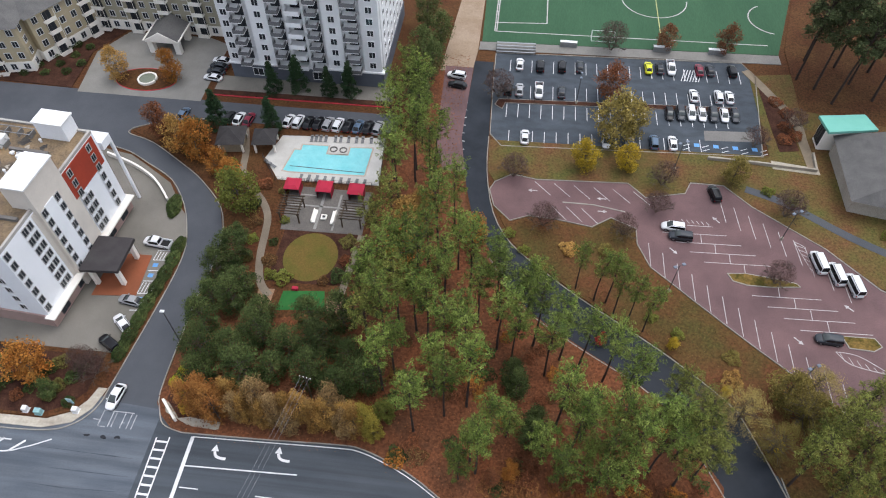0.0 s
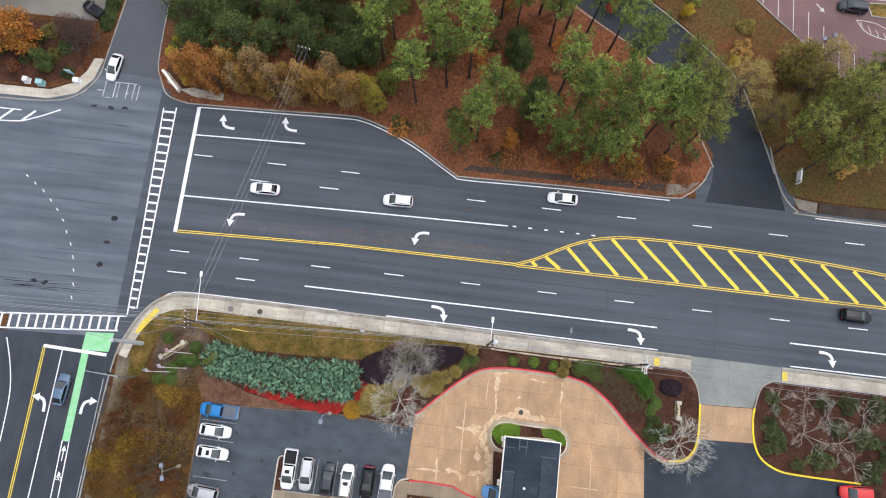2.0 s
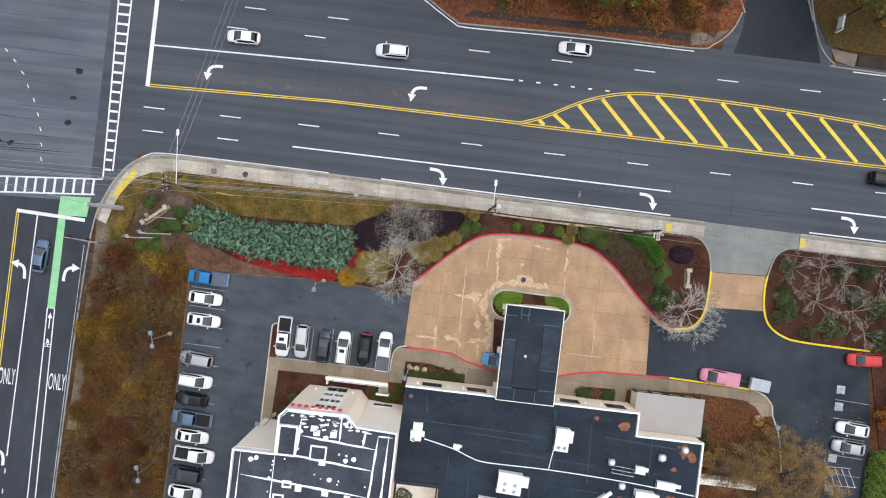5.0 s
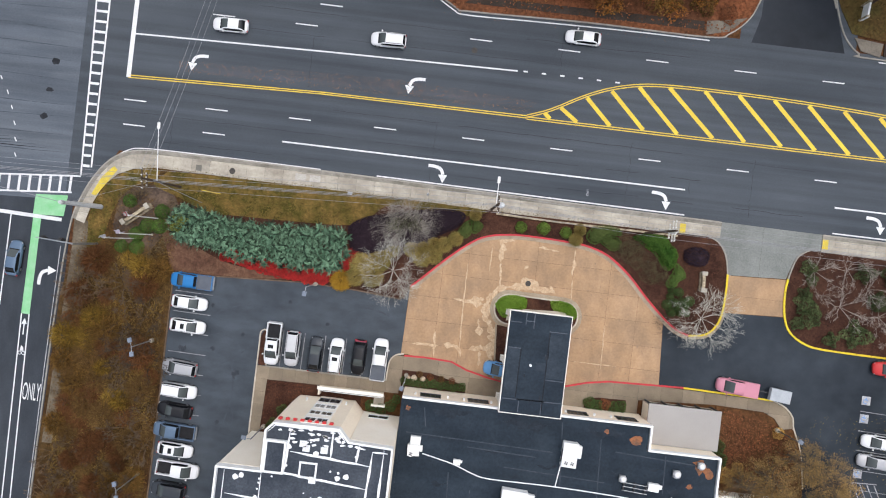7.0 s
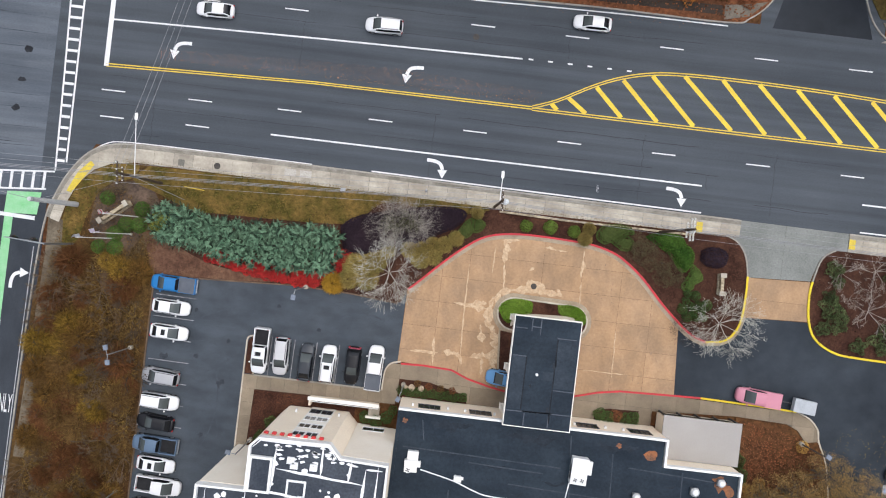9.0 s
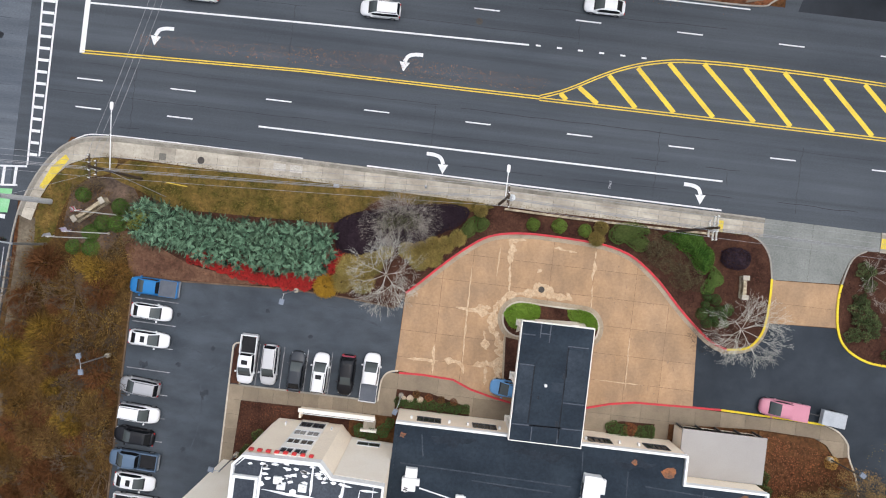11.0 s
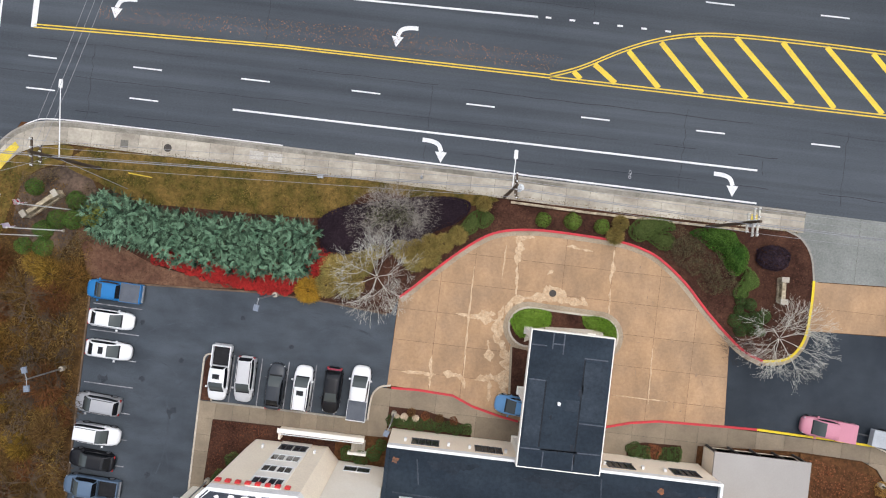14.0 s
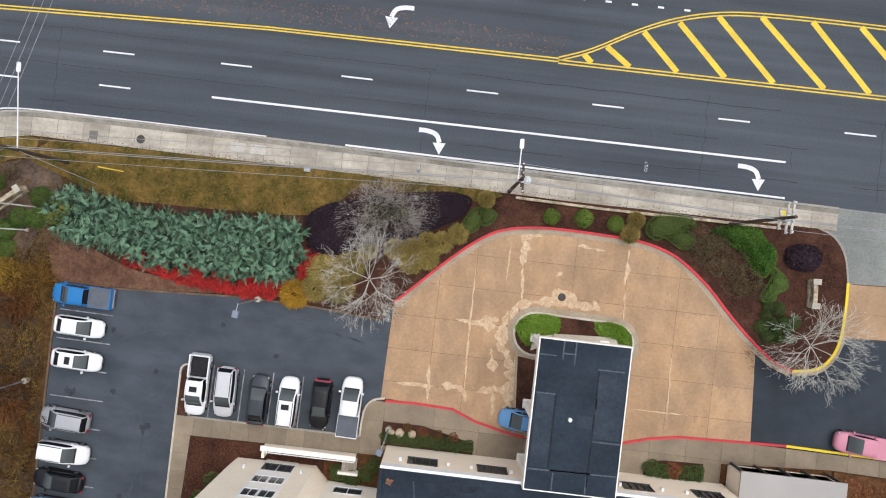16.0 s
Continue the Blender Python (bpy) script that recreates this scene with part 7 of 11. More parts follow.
def pine_meshes(seed, height, crown_from, spread, limbs, leaf, trunk_r=0.22):
    """A pine: leaning trunk, limbs that spread and rise, needle tufts along their outer halves, gaps between."""
    rng = np.random.default_rng(seed)
    bm = bmesh.new()
    lean = rng.normal(size=2) * 0.02 * height

    def axis(f):
        return Vector((lean[0] * f * f + 0.15 * math.sin(f * 5 + seed), lean[1] * f * f + 0.15 * math.cos(f * 4 + seed), height * f))

    for k in range(6):
        tube(bm, axis(k / 6), axis((k + 1) / 6), trunk_r * (1 - 0.93 * k / 6), trunk_r * (1 - 0.93 * (k + 1) / 6), 7, k == 0)
    tufts, rad = [], []
    for k in range(limbs):
        f = ((k + 0.5) / limbs) ** 0.85
        a = k * 2.399 + rng.uniform(-0.6, 0.6)
        reach = spread * (0.5 + 0.75 * math.sin(math.pi * min(1, f * 0.8 + 0.18))) * rng.choice((0.55, 0.8, 1.0, 1.0, 1.25))
        base = axis(crown_from + (0.985 - crown_from) * f)
        rise = reach * (0.1 + 0.75 * f) + rng.uniform(-0.4, 0.3)
        tip = base + Vector((reach * math.cos(a), reach * math.sin(a), rise))
        limb(bm, base, tip, trunk_r * 0.24 * (1.1 - f * 0.6), 0.02, rng, 4)
        n = max(2, int(reach / 0.5))
        for j in range(n):
            u = 0.32 + 0.72 * (j + rng.uniform(0, 0.8)) / n
            side = rng.normal(size=3) * (0.2 + 0.28 * math.sin(math.pi * min(1, u)))
            tufts.append(np.array(base.lerp(tip, u)) + side)
            rad.append(rng.uniform(0.34, 0.62))
    trunk = bpy.data.meshes.new("trunk")
    bm.to_mesh(trunk)
    bm.free()
    pts = clump_points(rng, tufts, rad, 17, 0.7)
    return trunk, quads("crown", leaf_corners(rng, pts, *leaf))


def make_tree(name, meshes, bark, foliage, x, y, heading=0, size=1.0, z=0.05, label="", category="tree", group="", stretch=1.0):
    t = empty(name, pose(x, y, z, 0, 0, heading) @ Matrix.Diagonal((size, size, size * stretch, 1)))
    trunk, crown = meshes
    for me, m, n in ((trunk, bark, "trunk"), (crown, foliage, "crown")):
        if me is None:
            continue
        if not me.materials:
            me.materials.append(m)
        put(n, me, None, t)
    return tagged(t, label, category, group)


def plant_all(name, variants, bark, foliage, spots, rng, label, group, sizes=(0.85, 1.1), z=0.05, category="tree"):
    for i, (x, y) in enumerate(spots):
        make_tree(name, variants[i % len(variants)], bark, foliage, x, y, rng.uniform(0, 360), rng.uniform(*sizes), z, label, category, group)


rng = np.random.default_rng(11)
pines = [pine_meshes(s, 20.0, 0.54, 2.1, 40, (0.6, 0.1), 0.25) for s in (1, 2, 3, 4)]
olive_pines = [(t, c.copy()) for t, c in (pine_meshes(s, 17.5, 0.46, 2.35, 42, (0.6, 0.1), 0.24) for s in (5, 6))]
PINE_WORDS = "tall pine with a bare dark trunk and open crown"
GP = [(-14.4, 110.7), (-8.5, 114.3), (-8.8, 103.7), (-3.1, 94.1), (1.1, 90.2), (-12.9, 124.3), (-13.9, 118.2), (-10.9, 68.9), (-9.7, 72.7), (-4.9, 100.1), (-5.8, 57.9), (-7.4, 54.1)]
plant_all("pine_tree", pines, PINE_BARK, PINE, GP, rng, PINE_WORDS, "pines in the woods")
GP = [(-11.1, 62.0), (-6.6, 68.3), (-13.2, 84.0), (-11.1, 90.0), (76, 47), (82, 43), (74, 54)]
plant_all("pine_tree", olive_pines, PINE_BARK, OLIVE_PINE, GP, rng, "tall olive green pine with an open crown", "pines in the woods")
GP = [(-9, 107.5), (-4.5, 106.5), (-11.5, 97.5), (-1.5, 85.5), (-12.6, 66.2), (-3.2, 71.5), (-8.4, 62.8), (-13.5, 104.2), (-9.8, 119.8)]
plant_all("pine_tree", pines[1:], PINE_BARK, PINE, GP, rng, PINE_WORDS, "pines in the woods", (0.9, 1.15))
GP = [(-0.9, 65.4), (4.8, 64.0), (11.5, 64.6), (1.3, 55.4), (3.6, 51.0), (-1.2, 47.6), (8.7, 43.5), (11.2, 46.3), (9.6, 41.6), (6.0, 58.6), (11.3, 70.5), (15.2, 68.8), (18.0, 65.8), (20.0, 60.4), (22.6, 63.6), (26.2, 62.9), (30.0, 60.2), (21.9, 50.5), (26.3, 49.1), (24.4, 46.6), (32.1, 54.6), (32.5, 44.7), (34.9, 48.2), (30.4, 47.6), (29.0, 44.0), (38.7, 48.7), (36.8, 45.2), (-3.3, 66.8), (5.6, 76.6), (1.2, 74.4), (10.8, 76.0), (16.4, 71.4), (7.6, 69.4), (2.4, 60.4), (-6.4, 76.2), (2.8, 81.4), (-2.8, 80.0), (-9.2, 78.4), (-0.2, 70.2), (7.4, 53.0), (14.2, 62.0)]
plant_all("pine_tree", pines, PINE_BARK, PINE, GP, rng, PINE_WORDS, "pines in the woods", (0.85, 1.05))
plant_all("pine_tree", pines, PINE_BARK, PINE, [(32.4, 74.6), (34.8, 72.9), (28.9, 77.2), (31.2, 76.8), (37.6, 71.4), (25.6, 79.6)], rng, "middling green pine on the verge of the drive", "pines in the woods", (0.64, 0.76))
GP = [(40.2, 55.6), (41.3, 48.2), (43.4, 50.2), (43.6, 44.6), (40.4, 43.4), (58.6, 45.6), (61.2, 49.5), (64.8, 52.7), (68.4, 56.0), (62.4, 42.5), (67.4, 43.0), (66.0, 47.8), (71.2, 46.6), (72.4, 51.6)]
plant_all("pine_tree", olive_pines, PINE_BARK, OLIVE_PINE, GP, rng, "tall olive green pine with an open crown", "pines in the woods", (0.8, 1.0))
tall = [tree_meshes(s, 27, 0.5, 4.2, 36, 120, (0.8, 0.26), "pine", 0.32, 1.5, 0.7) for s in (7, 8)]
plant_all("pine_tree", tall, PINE_BARK, leafy("far_pine", (0.045, 0.06, 0.025), (0.08, 0.095, 0.04)), [(84, 146.5), (87, 141.3), (93, 149.5), (97, 143.5), (80.5, 150), (102, 146), (84, 158), (91, 156), (99, 155), (108, 142), (104, 162), (92, 168), (112, 155)], rng, "very tall pine with a bare trunk beside the hall", "tall pines")
laurels = [tree_meshes(s, h_, 0.08, w_, 58, 90, (0.32, 0.17), "round", 0.16, 0.95, 0.9) for s, h_, w_ in ((21, 9.5, 3.2), (22, 7.5, 3.6), (23, 10.5, 2.8), (24, 8.4, 3.4))]
plant_all("evergreen_tree", laurels, BARK, LAUREL_LEAF, [(-39.0, 56.5), (-34.2, 58.2), (-30.2, 61.0), (-24.8, 59.4), (-19.1, 60.1), (-14.1, 59.1), (-37.1, 67.2), (-26.5, 54.8), (-19.7, 54.6), (-14.7, 53.2), (-40.5, 61.6), (-38.1, 52.4), (-30.7, 53.2), (-10.3, 54.7), (-16.4, 65.7), (-31.5, 65.6), (-22, 64.9), (-41.8, 68), (-42, 73.5), (-40.5, 78)],
          rng, "dense dark green broadleaf evergreen tree", "evergreens by the side street")
plant_all("evergreen_tree", laurels[:1], BARK, leafy("blue_green", (0.04, 0.08, 0.055), (0.06, 0.1, 0.07)), [(-36.3, 71.0)], rng, "bluish green dense evergreen tree", "evergreens by the side street")
golds = [tree_meshes(s, 5.4, 0.04, 1.7, 44, 110, (0.26, 0.09), "round", 0.1, 0.6, 1.3) for s in (31, 32, 33)]
TONES = ((leafy("russet_gold", (0.26, 0.105, 0.03), (0.3, 0.15, 0.04), 0.55, 0.2), "orange-gold"), (GOLD, "golden brown"), (leafy("faded_gold", (0.21, 0.13, 0.055), (0.27, 0.18, 0.08), 0.55, 0.2), "faded tan"), (leafy("olive_yellow", (0.24, 0.19, 0.03), (0.17, 0.14, 0.03), 0.55, 0.2), "yellow-olive"))
tone_meshes = [[(t, c.copy()) for t, c in golds] for _ in TONES]
for i in range(26):
    tone = 0 if i < 5 else (3 if i > 22 else (1, 2, 1, 1, 2)[i % 5])
    x, y = -37.4 + 1.22 * i + rng.uniform(-0.5, 0.5), 47.0 + 1.1 * math.sin(i * 1.7) + rng.uniform(-0.6, 0.6)
    make_tree("autumn_shrub", tone_meshes[tone][i % 3], BARK, TONES[tone][0], x, y, rng.uniform(0, 360), rng.uniform(0.85, 1.25), 0.05, TONES[tone][1] + " tall autumn shrub along the kerb", "shrub", "golden hedge by the street", rng.uniform(1.3, 1.75))
for x, y in ((14.4, 57.6), (15.2, 56.0), (18.3, 49.4), (18.0, 47.6)):
    make_tree("evergreen_tree", laurels[2], BARK, LAUREL_LEAF, x, y, x * 40, 0.72, 0.05, "narrow dark evergreen among the pines", "tree", "dark evergreens in the woods", 1.2)
yels = [tree_meshes(s, 8.5, 0.1, 2.8, 30, 130, (0.36, 0.2), "round", 0.15, 1.1, 0.85) for s in (41, 42)]
for x, y, m, s, lab in ((-8.2, 87.5, GOLD, 1.35, "golden yellow autumn tree among pines"), (-8.3, 81.1, ORANGE, 1.2, "orange autumn tree among pines"), (5.5, 88.5, ORANGE, 0.95, "bright orange autumn tree beside the drive"), (-5.9, 94.5, GOLD, 0.9, "golden autumn tree among pines"), (-6.0, 49.4, YELLOW_GREEN, 0.62, "yellow-green shrub beside the golden hedge"),
                        (-57.4, 105.2, ORANGE, 1.25, "orange autumn tree beside the side street"), (-62.3, 107.6, GOLD, 1.1, "golden brown autumn tree by the street"), (-67.4, 111.0, RUSTY, 1.1, "brown autumn tree at the street corner"), (-43.2, 91.5, YELLOW_GREEN, 1.4, "yellow-green round tree beside the garden path"), (-46.9, 98.0, ORANGE, 0.9, "rust red autumn tree by the garden"),
                        (-51.3, 101.2, ORANGE, 0.8, "orange autumn tree by the pool garden"), (-41.0, 83.5, LAUREL_LEAF, 0.6, "dark green shrub by the side street"), (-86.5, 130.4, GOLD, 1.05, "golden tree in the turning circle"), (-73.0, 131.2, ORANGE, 1.0, "golden tree in the turning circle"),
                        (33.6, 137.0, RUSTY, 1.15, "rust brown tree in the parking median"), (33.8, 121.6, OLIVE_GOLD, 1.6, "large olive yellow tree in the car park"), (38.6, 124.5, OLIVE_GOLD, 1.1, "olive yellow tree in the car park"), (27.4, 112.3, YELLOW, 0.95, "small bright yellow tree on the grass"), (36.6, 113, YELLOW, 0.85, "small bright yellow tree on the grass"), (59.2, 111.4, OLIVE, 0.9, "olive orange small tree by the walk"),
                        (48.7, 158.6, RUSTY, 0.85, "rust brown tree beside the sports field"), (63.9, 158.9, RUSTY, 0.95, "rust brown tree beside the sports field"), (60.0, 59.9, OLIVE, 1.05, "large golden olive tree above the drive"), (63.6, 56.3, OLIVE, 1.0, "large golden olive tree above the drive"), (42.6, 68.6, YELLOW, 0.34, "small yellow shrub on the bank"), (50.8, 60.2, YELLOW, 0.3, "small yellow shrub on the bank"), (57.5, 51.3, YELLOW, 0.36, "small yellow shrub beside the drive"),
                        (-67.1, 49.7, ORANGE, 1.15, "orange autumn tree before the white hotel"), (-63.0, 46.8, LAUREL_LEAF, 0.55, "dark green shrub at the street corner"), (15.1, 41.9, ORANGE, 0.5, "low rusty orange shrub under pines"), (12.2, 40.6, RUSTY, 0.45, "low rusty shrub under pines"), (22.1, 41.2, RUSTY, 0.5, "low rusty shrub under pines"), (18.5, 43.6, RUSTY, 0.5, "low rusty shrub under pines"), (29.9, 68.0, RED, 0.35, "small red tree by the woodland drive")):
    t, c = yels[int(abs(x)) % 2]
    make_tree("autumn_tree", (t, c.copy() if m is not None else c), BARK, m, x, y, rng.uniform(0, 360), s, 0.05, lab, "tree" if s > 0.5 else "shrub", "autumn trees")
cone = [tree_meshes(s, 10, 0.04, 2.6, 60, 110, (0.4, 0.16), "cone", 0.16, 0.8, 0.6) for s in (51, 52)]
plant_all("conifer_tree", cone, BARK, SPRUCE, [(-56.6, 116.2), (-43.6, 115.9), (-47.0, 129.5), (-41.4, 131.0), (-33.4, 130.2), (-28.6, 130.6)], rng, "dark green cone-shaped conifer", "conifers", (0.75, 1.05))
plant_all("evergreen_tree", laurels, BARK, LAUREL_LEAF, [(-58.4, 110.6), (-61.2, 111.6)], rng, "dark round evergreen by the pool house", "evergreens by the side street", (0.5, 0.7))
plant_all("deciduous_tree", [tree_meshes(61, 11, 0.2, 3.2, 30, 130, (0.42, 0.22), "round", 0.2, 1.2, 0.85)], BARK, leafy("mid_green", (0.06, 0.085, 0.025), (0.1, 0.12, 0.04)), [(-12.2, 132), (-9.6, 139), (-12.5, 145), (-9.0, 152), (-13.5, 160), (-11, 125.5)], rng, "green leafy tree behind the apartment tower", "trees by the tower")


def bare_meshes(seed, height, spread, stems=5, depth=4, thick=0.07, thin=0.012, kids=(2, 2, 3, 3, 3), stray=0.36):
    """A leafless plant: forking branches as tapered rods."""
    rng = np.random.default_rng(seed)
    bm = bmesh.new()

    def fork(p, d, length, r, level):
        q = p + d * length
        tube(bm, p, q, r, max(thin, r * 0.62), 4 if level < 3 else 3, False)
        if level >= depth:
            return
        for _ in range(kids[level]):
            e = (d + Vector(rng.normal(size=3)) * stray).normalized()
            e.z = e.z * 0.75 + 0.1
            fork(p + d * length * rng.uniform(0.55, 1.0), e.normalized(), length * rng.uniform(0.6, 0.85), max(thin, r * 0.6), level + 1)

    for i in range(stems):
        a = i * math.tau / stems + rng.uniform(-0.4, 0.4)
        d = Vector((math.cos(a) * spread / height, math.sin(a) * spread / height, 1.0)).normalized()
        fork(Vector((0.1 * math.cos(a), 0.1 * math.sin(a), 0)), d, height * 0.34, thick, 0)
    me = bpy.data.meshes.new("branches")
    bm.to_mesh(me)
    bm.free()
    return me


def bare(name, me, bark, x, y, heading, size, label, group="", z=0.1, category="tree"):
    if not me.materials:
        me.materials.append(bark)
    elif me.materials[0] is not bark:
        me = me.copy()
        me.materials[0] = bark
    ob = new(name, me)
    ob.matrix_basis = pose(x, y, z, 0, 0, heading) @ Matrix.Diagonal((size, size, size, 1))
    return tagged(ob, label, category, group)


myrtle = bare_meshes(71, 5.0, 6.6, 30, 4, 0.02, 0.006, (3, 3, 3, 3), 0.6)
pale = bare_meshes(72, 6.2, 8.0, 12, 5, 0.036, 0.0065, (3, 3, 3, 2, 2), 0.4)
rangy = [bare_meshes(74 + k, 5.6, 7.5, 7, 4, 0.05, 0.012, (3, 2, 3, 2), 0.42) for k in range(2)]
brown_bare = bare_meshes(73, 6.5, 3.6, 4, 5, 0.12, 0.02)
GREY_BARK = mat("grey_twig_bark", (0.38, 0.34, 0.3), (0.29, 0.26, 0.225), 0.9, 1.0, 8, 0.2, own=True)
shaggy = bare("leafless_shrub", myrtle, GREY_BARK, 3.6, 5.6, 20, 1.0, "dense leafless grey crape myrtle with many twigs", "leafless shrubs")
bare("leafless_tree", pale, PALE_BARK, 2.5, -0.9, 0, 1.0, "leafless pale-barked tree with wide branches", "leafless trees")
bare("leafless_tree", pale, PALE_BARK, 45.3, -2.4, 130, 1.0, "leafless pale-barked tree with wide branches", "leafless trees")
bare("leafless_shrub", pale, mat("black_wet_bark", (0.02, 0.017, 0.016), (0.035, 0.03, 0.028), 0.8, 1.0, 8, 0.2, own=True), 40.6, -3.9, 70, 0.42, "leafless blackish shrub hanging over the red kerb", "leafless shrubs")
for i, (x, y, s) in enumerate(((60.0, 5.9, 0.62), (64.4, 6.6, 0.72), (64.0, 1.4, 0.8), (67.6, 4.2, 0.7), (69.4, 0.6, 0.75), (61.4, 2.6, 0.4), (71.5, -2.5, 0.6), (73, 5, 0.7))):
    bare("leafless_shrub", rangy[i % 2], GREY_BARK, x, y, 40 * i, s, "leafless grey shrub on dark mulch", "leafless shrubs")
for x, y, s in ((12.3, 108.0, 0.9), (44.1, 109.3, 0.9), (42.3, 101.1, 0.8), (35.1, 94.1, 0.8), (63.6, 85.3, 0.85), (68.8, 103.1, 1.0), (35.0, 156.7, 1.2), (66.0, 124.0, 0.8), (75.6, 131.1, 0.8), (7.2, 134.5, 1.1), (-57.2, 51.6, 0.85), (-60, 53, 0.7), (18.9, 94.6, 0.9)):
    bare("leafless_tree", brown_bare, BARK, x, y, x * 37 % 360, s, "leafless brown-barked tree with fine twigs", "leafless trees", 0.05)
# fine twig haze of the leafless trees
def twig_mesh(seed, r, h, n):
    rng = np.random.default_rng(seed)
    d = rng.normal(size=(n, 3))
    d /= np.linalg.norm(d, axis=1, keepdims=True)
    pts = d * (rng.uniform(0.2, 1, size=(n, 1)) ** 0.5) * np.array([r, r, h * 0.36]) + np.array([0, 0, h * 0.66])
    return quads("twig_crown", leaf_corners(rng, pts, 0.7, 0.05, 0.0))


def hair_mesh(seed, rx, ry, h, n, length, width):
    """Fine shoots that point up and outwards from the middle."""
    rng = np.random.default_rng(seed)
    a, r = rng.uniform(0, math.tau, n), np.sqrt(rng.uniform(0.02, 1, n))
    base = np.stack([rx * r * np.cos(a), ry * r * np.sin(a), h * (1.0 - 0.55 * r * r) * rng.uniform(0.6, 1, n)], 1)
    d = np.stack([np.cos(a) * r * 1.3, np.sin(a) * r * 1.3, rng.uniform(0.2, 0.7, n)], 1) + rng.normal(size=(n, 3)) * 0.5
    d /= np.linalg.norm(d, axis=1, keepdims=True)
    side = np.cross(d, rng.normal(size=(n, 3)))
    side *= width / np.linalg.norm(side, axis=1, keepdims=True)
    d *= length * rng.uniform(0.5, 1.2, (n, 1))
    return quads("twig_crown", np.stack([base - side, base + side, base + d + side * 0.3, base + d - side * 0.3], 1))


put("twig_crown", hair_mesh(75, 4.9, 3.3, 4.4, 1500, 0.6, 0.01), leafy("grey_twig", (0.4, 0.36, 0.31), (0.26, 0.23, 0.2), 0.5), shaggy, "dense grey twigs")
put("inner_foliage", quads("inner_foliage", leaf_corners(np.random.default_rng(76), clump_points(np.random.default_rng(77), [(0, 0, 2.6), (-1.4, 0.2, 2.2), (1.2, -0.3, 2.3)], [1.5, 1.2, 1.2], 420), 0.13, 0.07)), leafy("dull_inner", (0.09, 0.095, 0.04), (0.06, 0.06, 0.03), 0.5), shaggy, "sparse olive inner leaves")
fine_twigs = twig_mesh(74, 3.2, 6.5, 2600)
fine_twigs.materials.append(leafy("maroon_twig", (0.1, 0.06, 0.05), (0.075, 0.05, 0.042), 0.5))
for ob in [o for o in scene.objects if o.data is brown_bare]:
    put("twig_crown", fine_twigs, None, ob, "fine maroon brown twigs")


def shrub_mesh(seed, r, h, n, leaf, clumpy=0.15):
    """A mound of leaves with a hollow, uneven outline."""
    rng = np.random.default_rng(seed)
    d = rng.normal(size=(n, 3))
    d[:, 2] = np.abs(d[:, 2])
    d /= np.linalg.norm(d, axis=1, keepdims=True)
    wob = 1 + clumpy * (np.sin(d[:, 0] * 5 + seed) + np.sin(d[:, 1] * 6 + 2 * seed) + np.sin(d[:, 2] * 4))[:, None] / 1.5
    pts = d * wob * (rng.uniform(0.6, 1.0, size=(n, 1)) ** 0.4) * np.array([r, r, h])
    return quads("leaves", leaf_corners(rng, pts, *leaf, 0.8, d if clumpy < 0.05 else None))


SHRUBS = {}


def shrub(kind, x, y, r, h, foliage, label, group, leaf=(0.16, 0.1), n=900, z=0.1, clumpy=0.15, name="shrub", squash=1.0, heading=None, spiky=0.0):
    key = (kind, foliage.name)
    if key not in SHRUBS:
        SHRUBS[key] = [hair_mesh(len(SHRUBS) * 3 + k, 0.85, 0.85, 0.85, n, spiky, 0.022) if spiky else shrub_mesh(len(SHRUBS) * 3 + k, 1.0, 1.0, n, leaf, clumpy) for k in range(2)]
        for me in SHRUBS[key]:
            me.materials.append(foliage)
    me = SHRUBS[key][int(abs(x * 7 + y * 3)) % 2]
    s = empty(name, pose(x, y, z, 0, 0, (x * 53) % 360 if heading is None else heading) @ Matrix.Diagonal((r, r * squash, h, 1)))
    put("foliage", me, None, s)
    put("stem", STEM_MESH, None, s)
    return tagged(s, label, "shrub", group)


bm = bmesh.new()
tube(bm, (0, 0, -0.05), (0, 0, 0.6), 0.06, 0.025, 6)
STEM_MESH = bpy.data.meshes.new("stems")
bm.to_mesh(STEM_MESH)
bm.free()
STEM_MESH.materials.append(BARK)

# clipped boxwoods and round shrubs
for x, y, r in ((19.2, 7.05, 0.85), (22.3, 7.25, 0.95), (25.4, 7.05, 0.85)):
    shrub("ball", x, y, r, 1.1, BOXWOOD, "clipped round green boxwood on bark mulch", "boxwoods by the forecourt", (0.085, 0.065), 2600, clumpy=0.04, name="boxwood")
for x, y in ((-29.75, 3.35), (-31.55, 1.15), (-29.9, 1.3), (-32.9, -0.1), (-34.75, -2.0), (-32.7, -1.9), (-34.3, 4.3)):
    shrub("ball", x, y, 1.08 if x > -33 else 0.95, 1.35, leafy("dark_box", (0.055, 0.105, 0.022), (0.11, 0.175, 0.036), 0.4), "clipped round dark green boxwood near the flagpoles", "boxwoods by the flagpoles", (0.085, 0.065), 2600, clumpy=0.04, name="boxwood")
def edge_gap(x, y, poly):
    """How far points lie from the outline."""
    best = np.full(len(x), 1e9)
    for i in range(len(poly)):
        (ax, ay), (bx, by) = poly[i - 1][:2], poly[i][:2]
        dx, dy = bx - ax, by - ay
        t = np.clip(((x - ax) * dx + (y - ay) * dy) / (dx * dx + dy * dy + 1e-9), 0, 1)
        best = np.minimum(best, np.hypot(x - ax - t * dx, y - ay - t * dy))
    return best


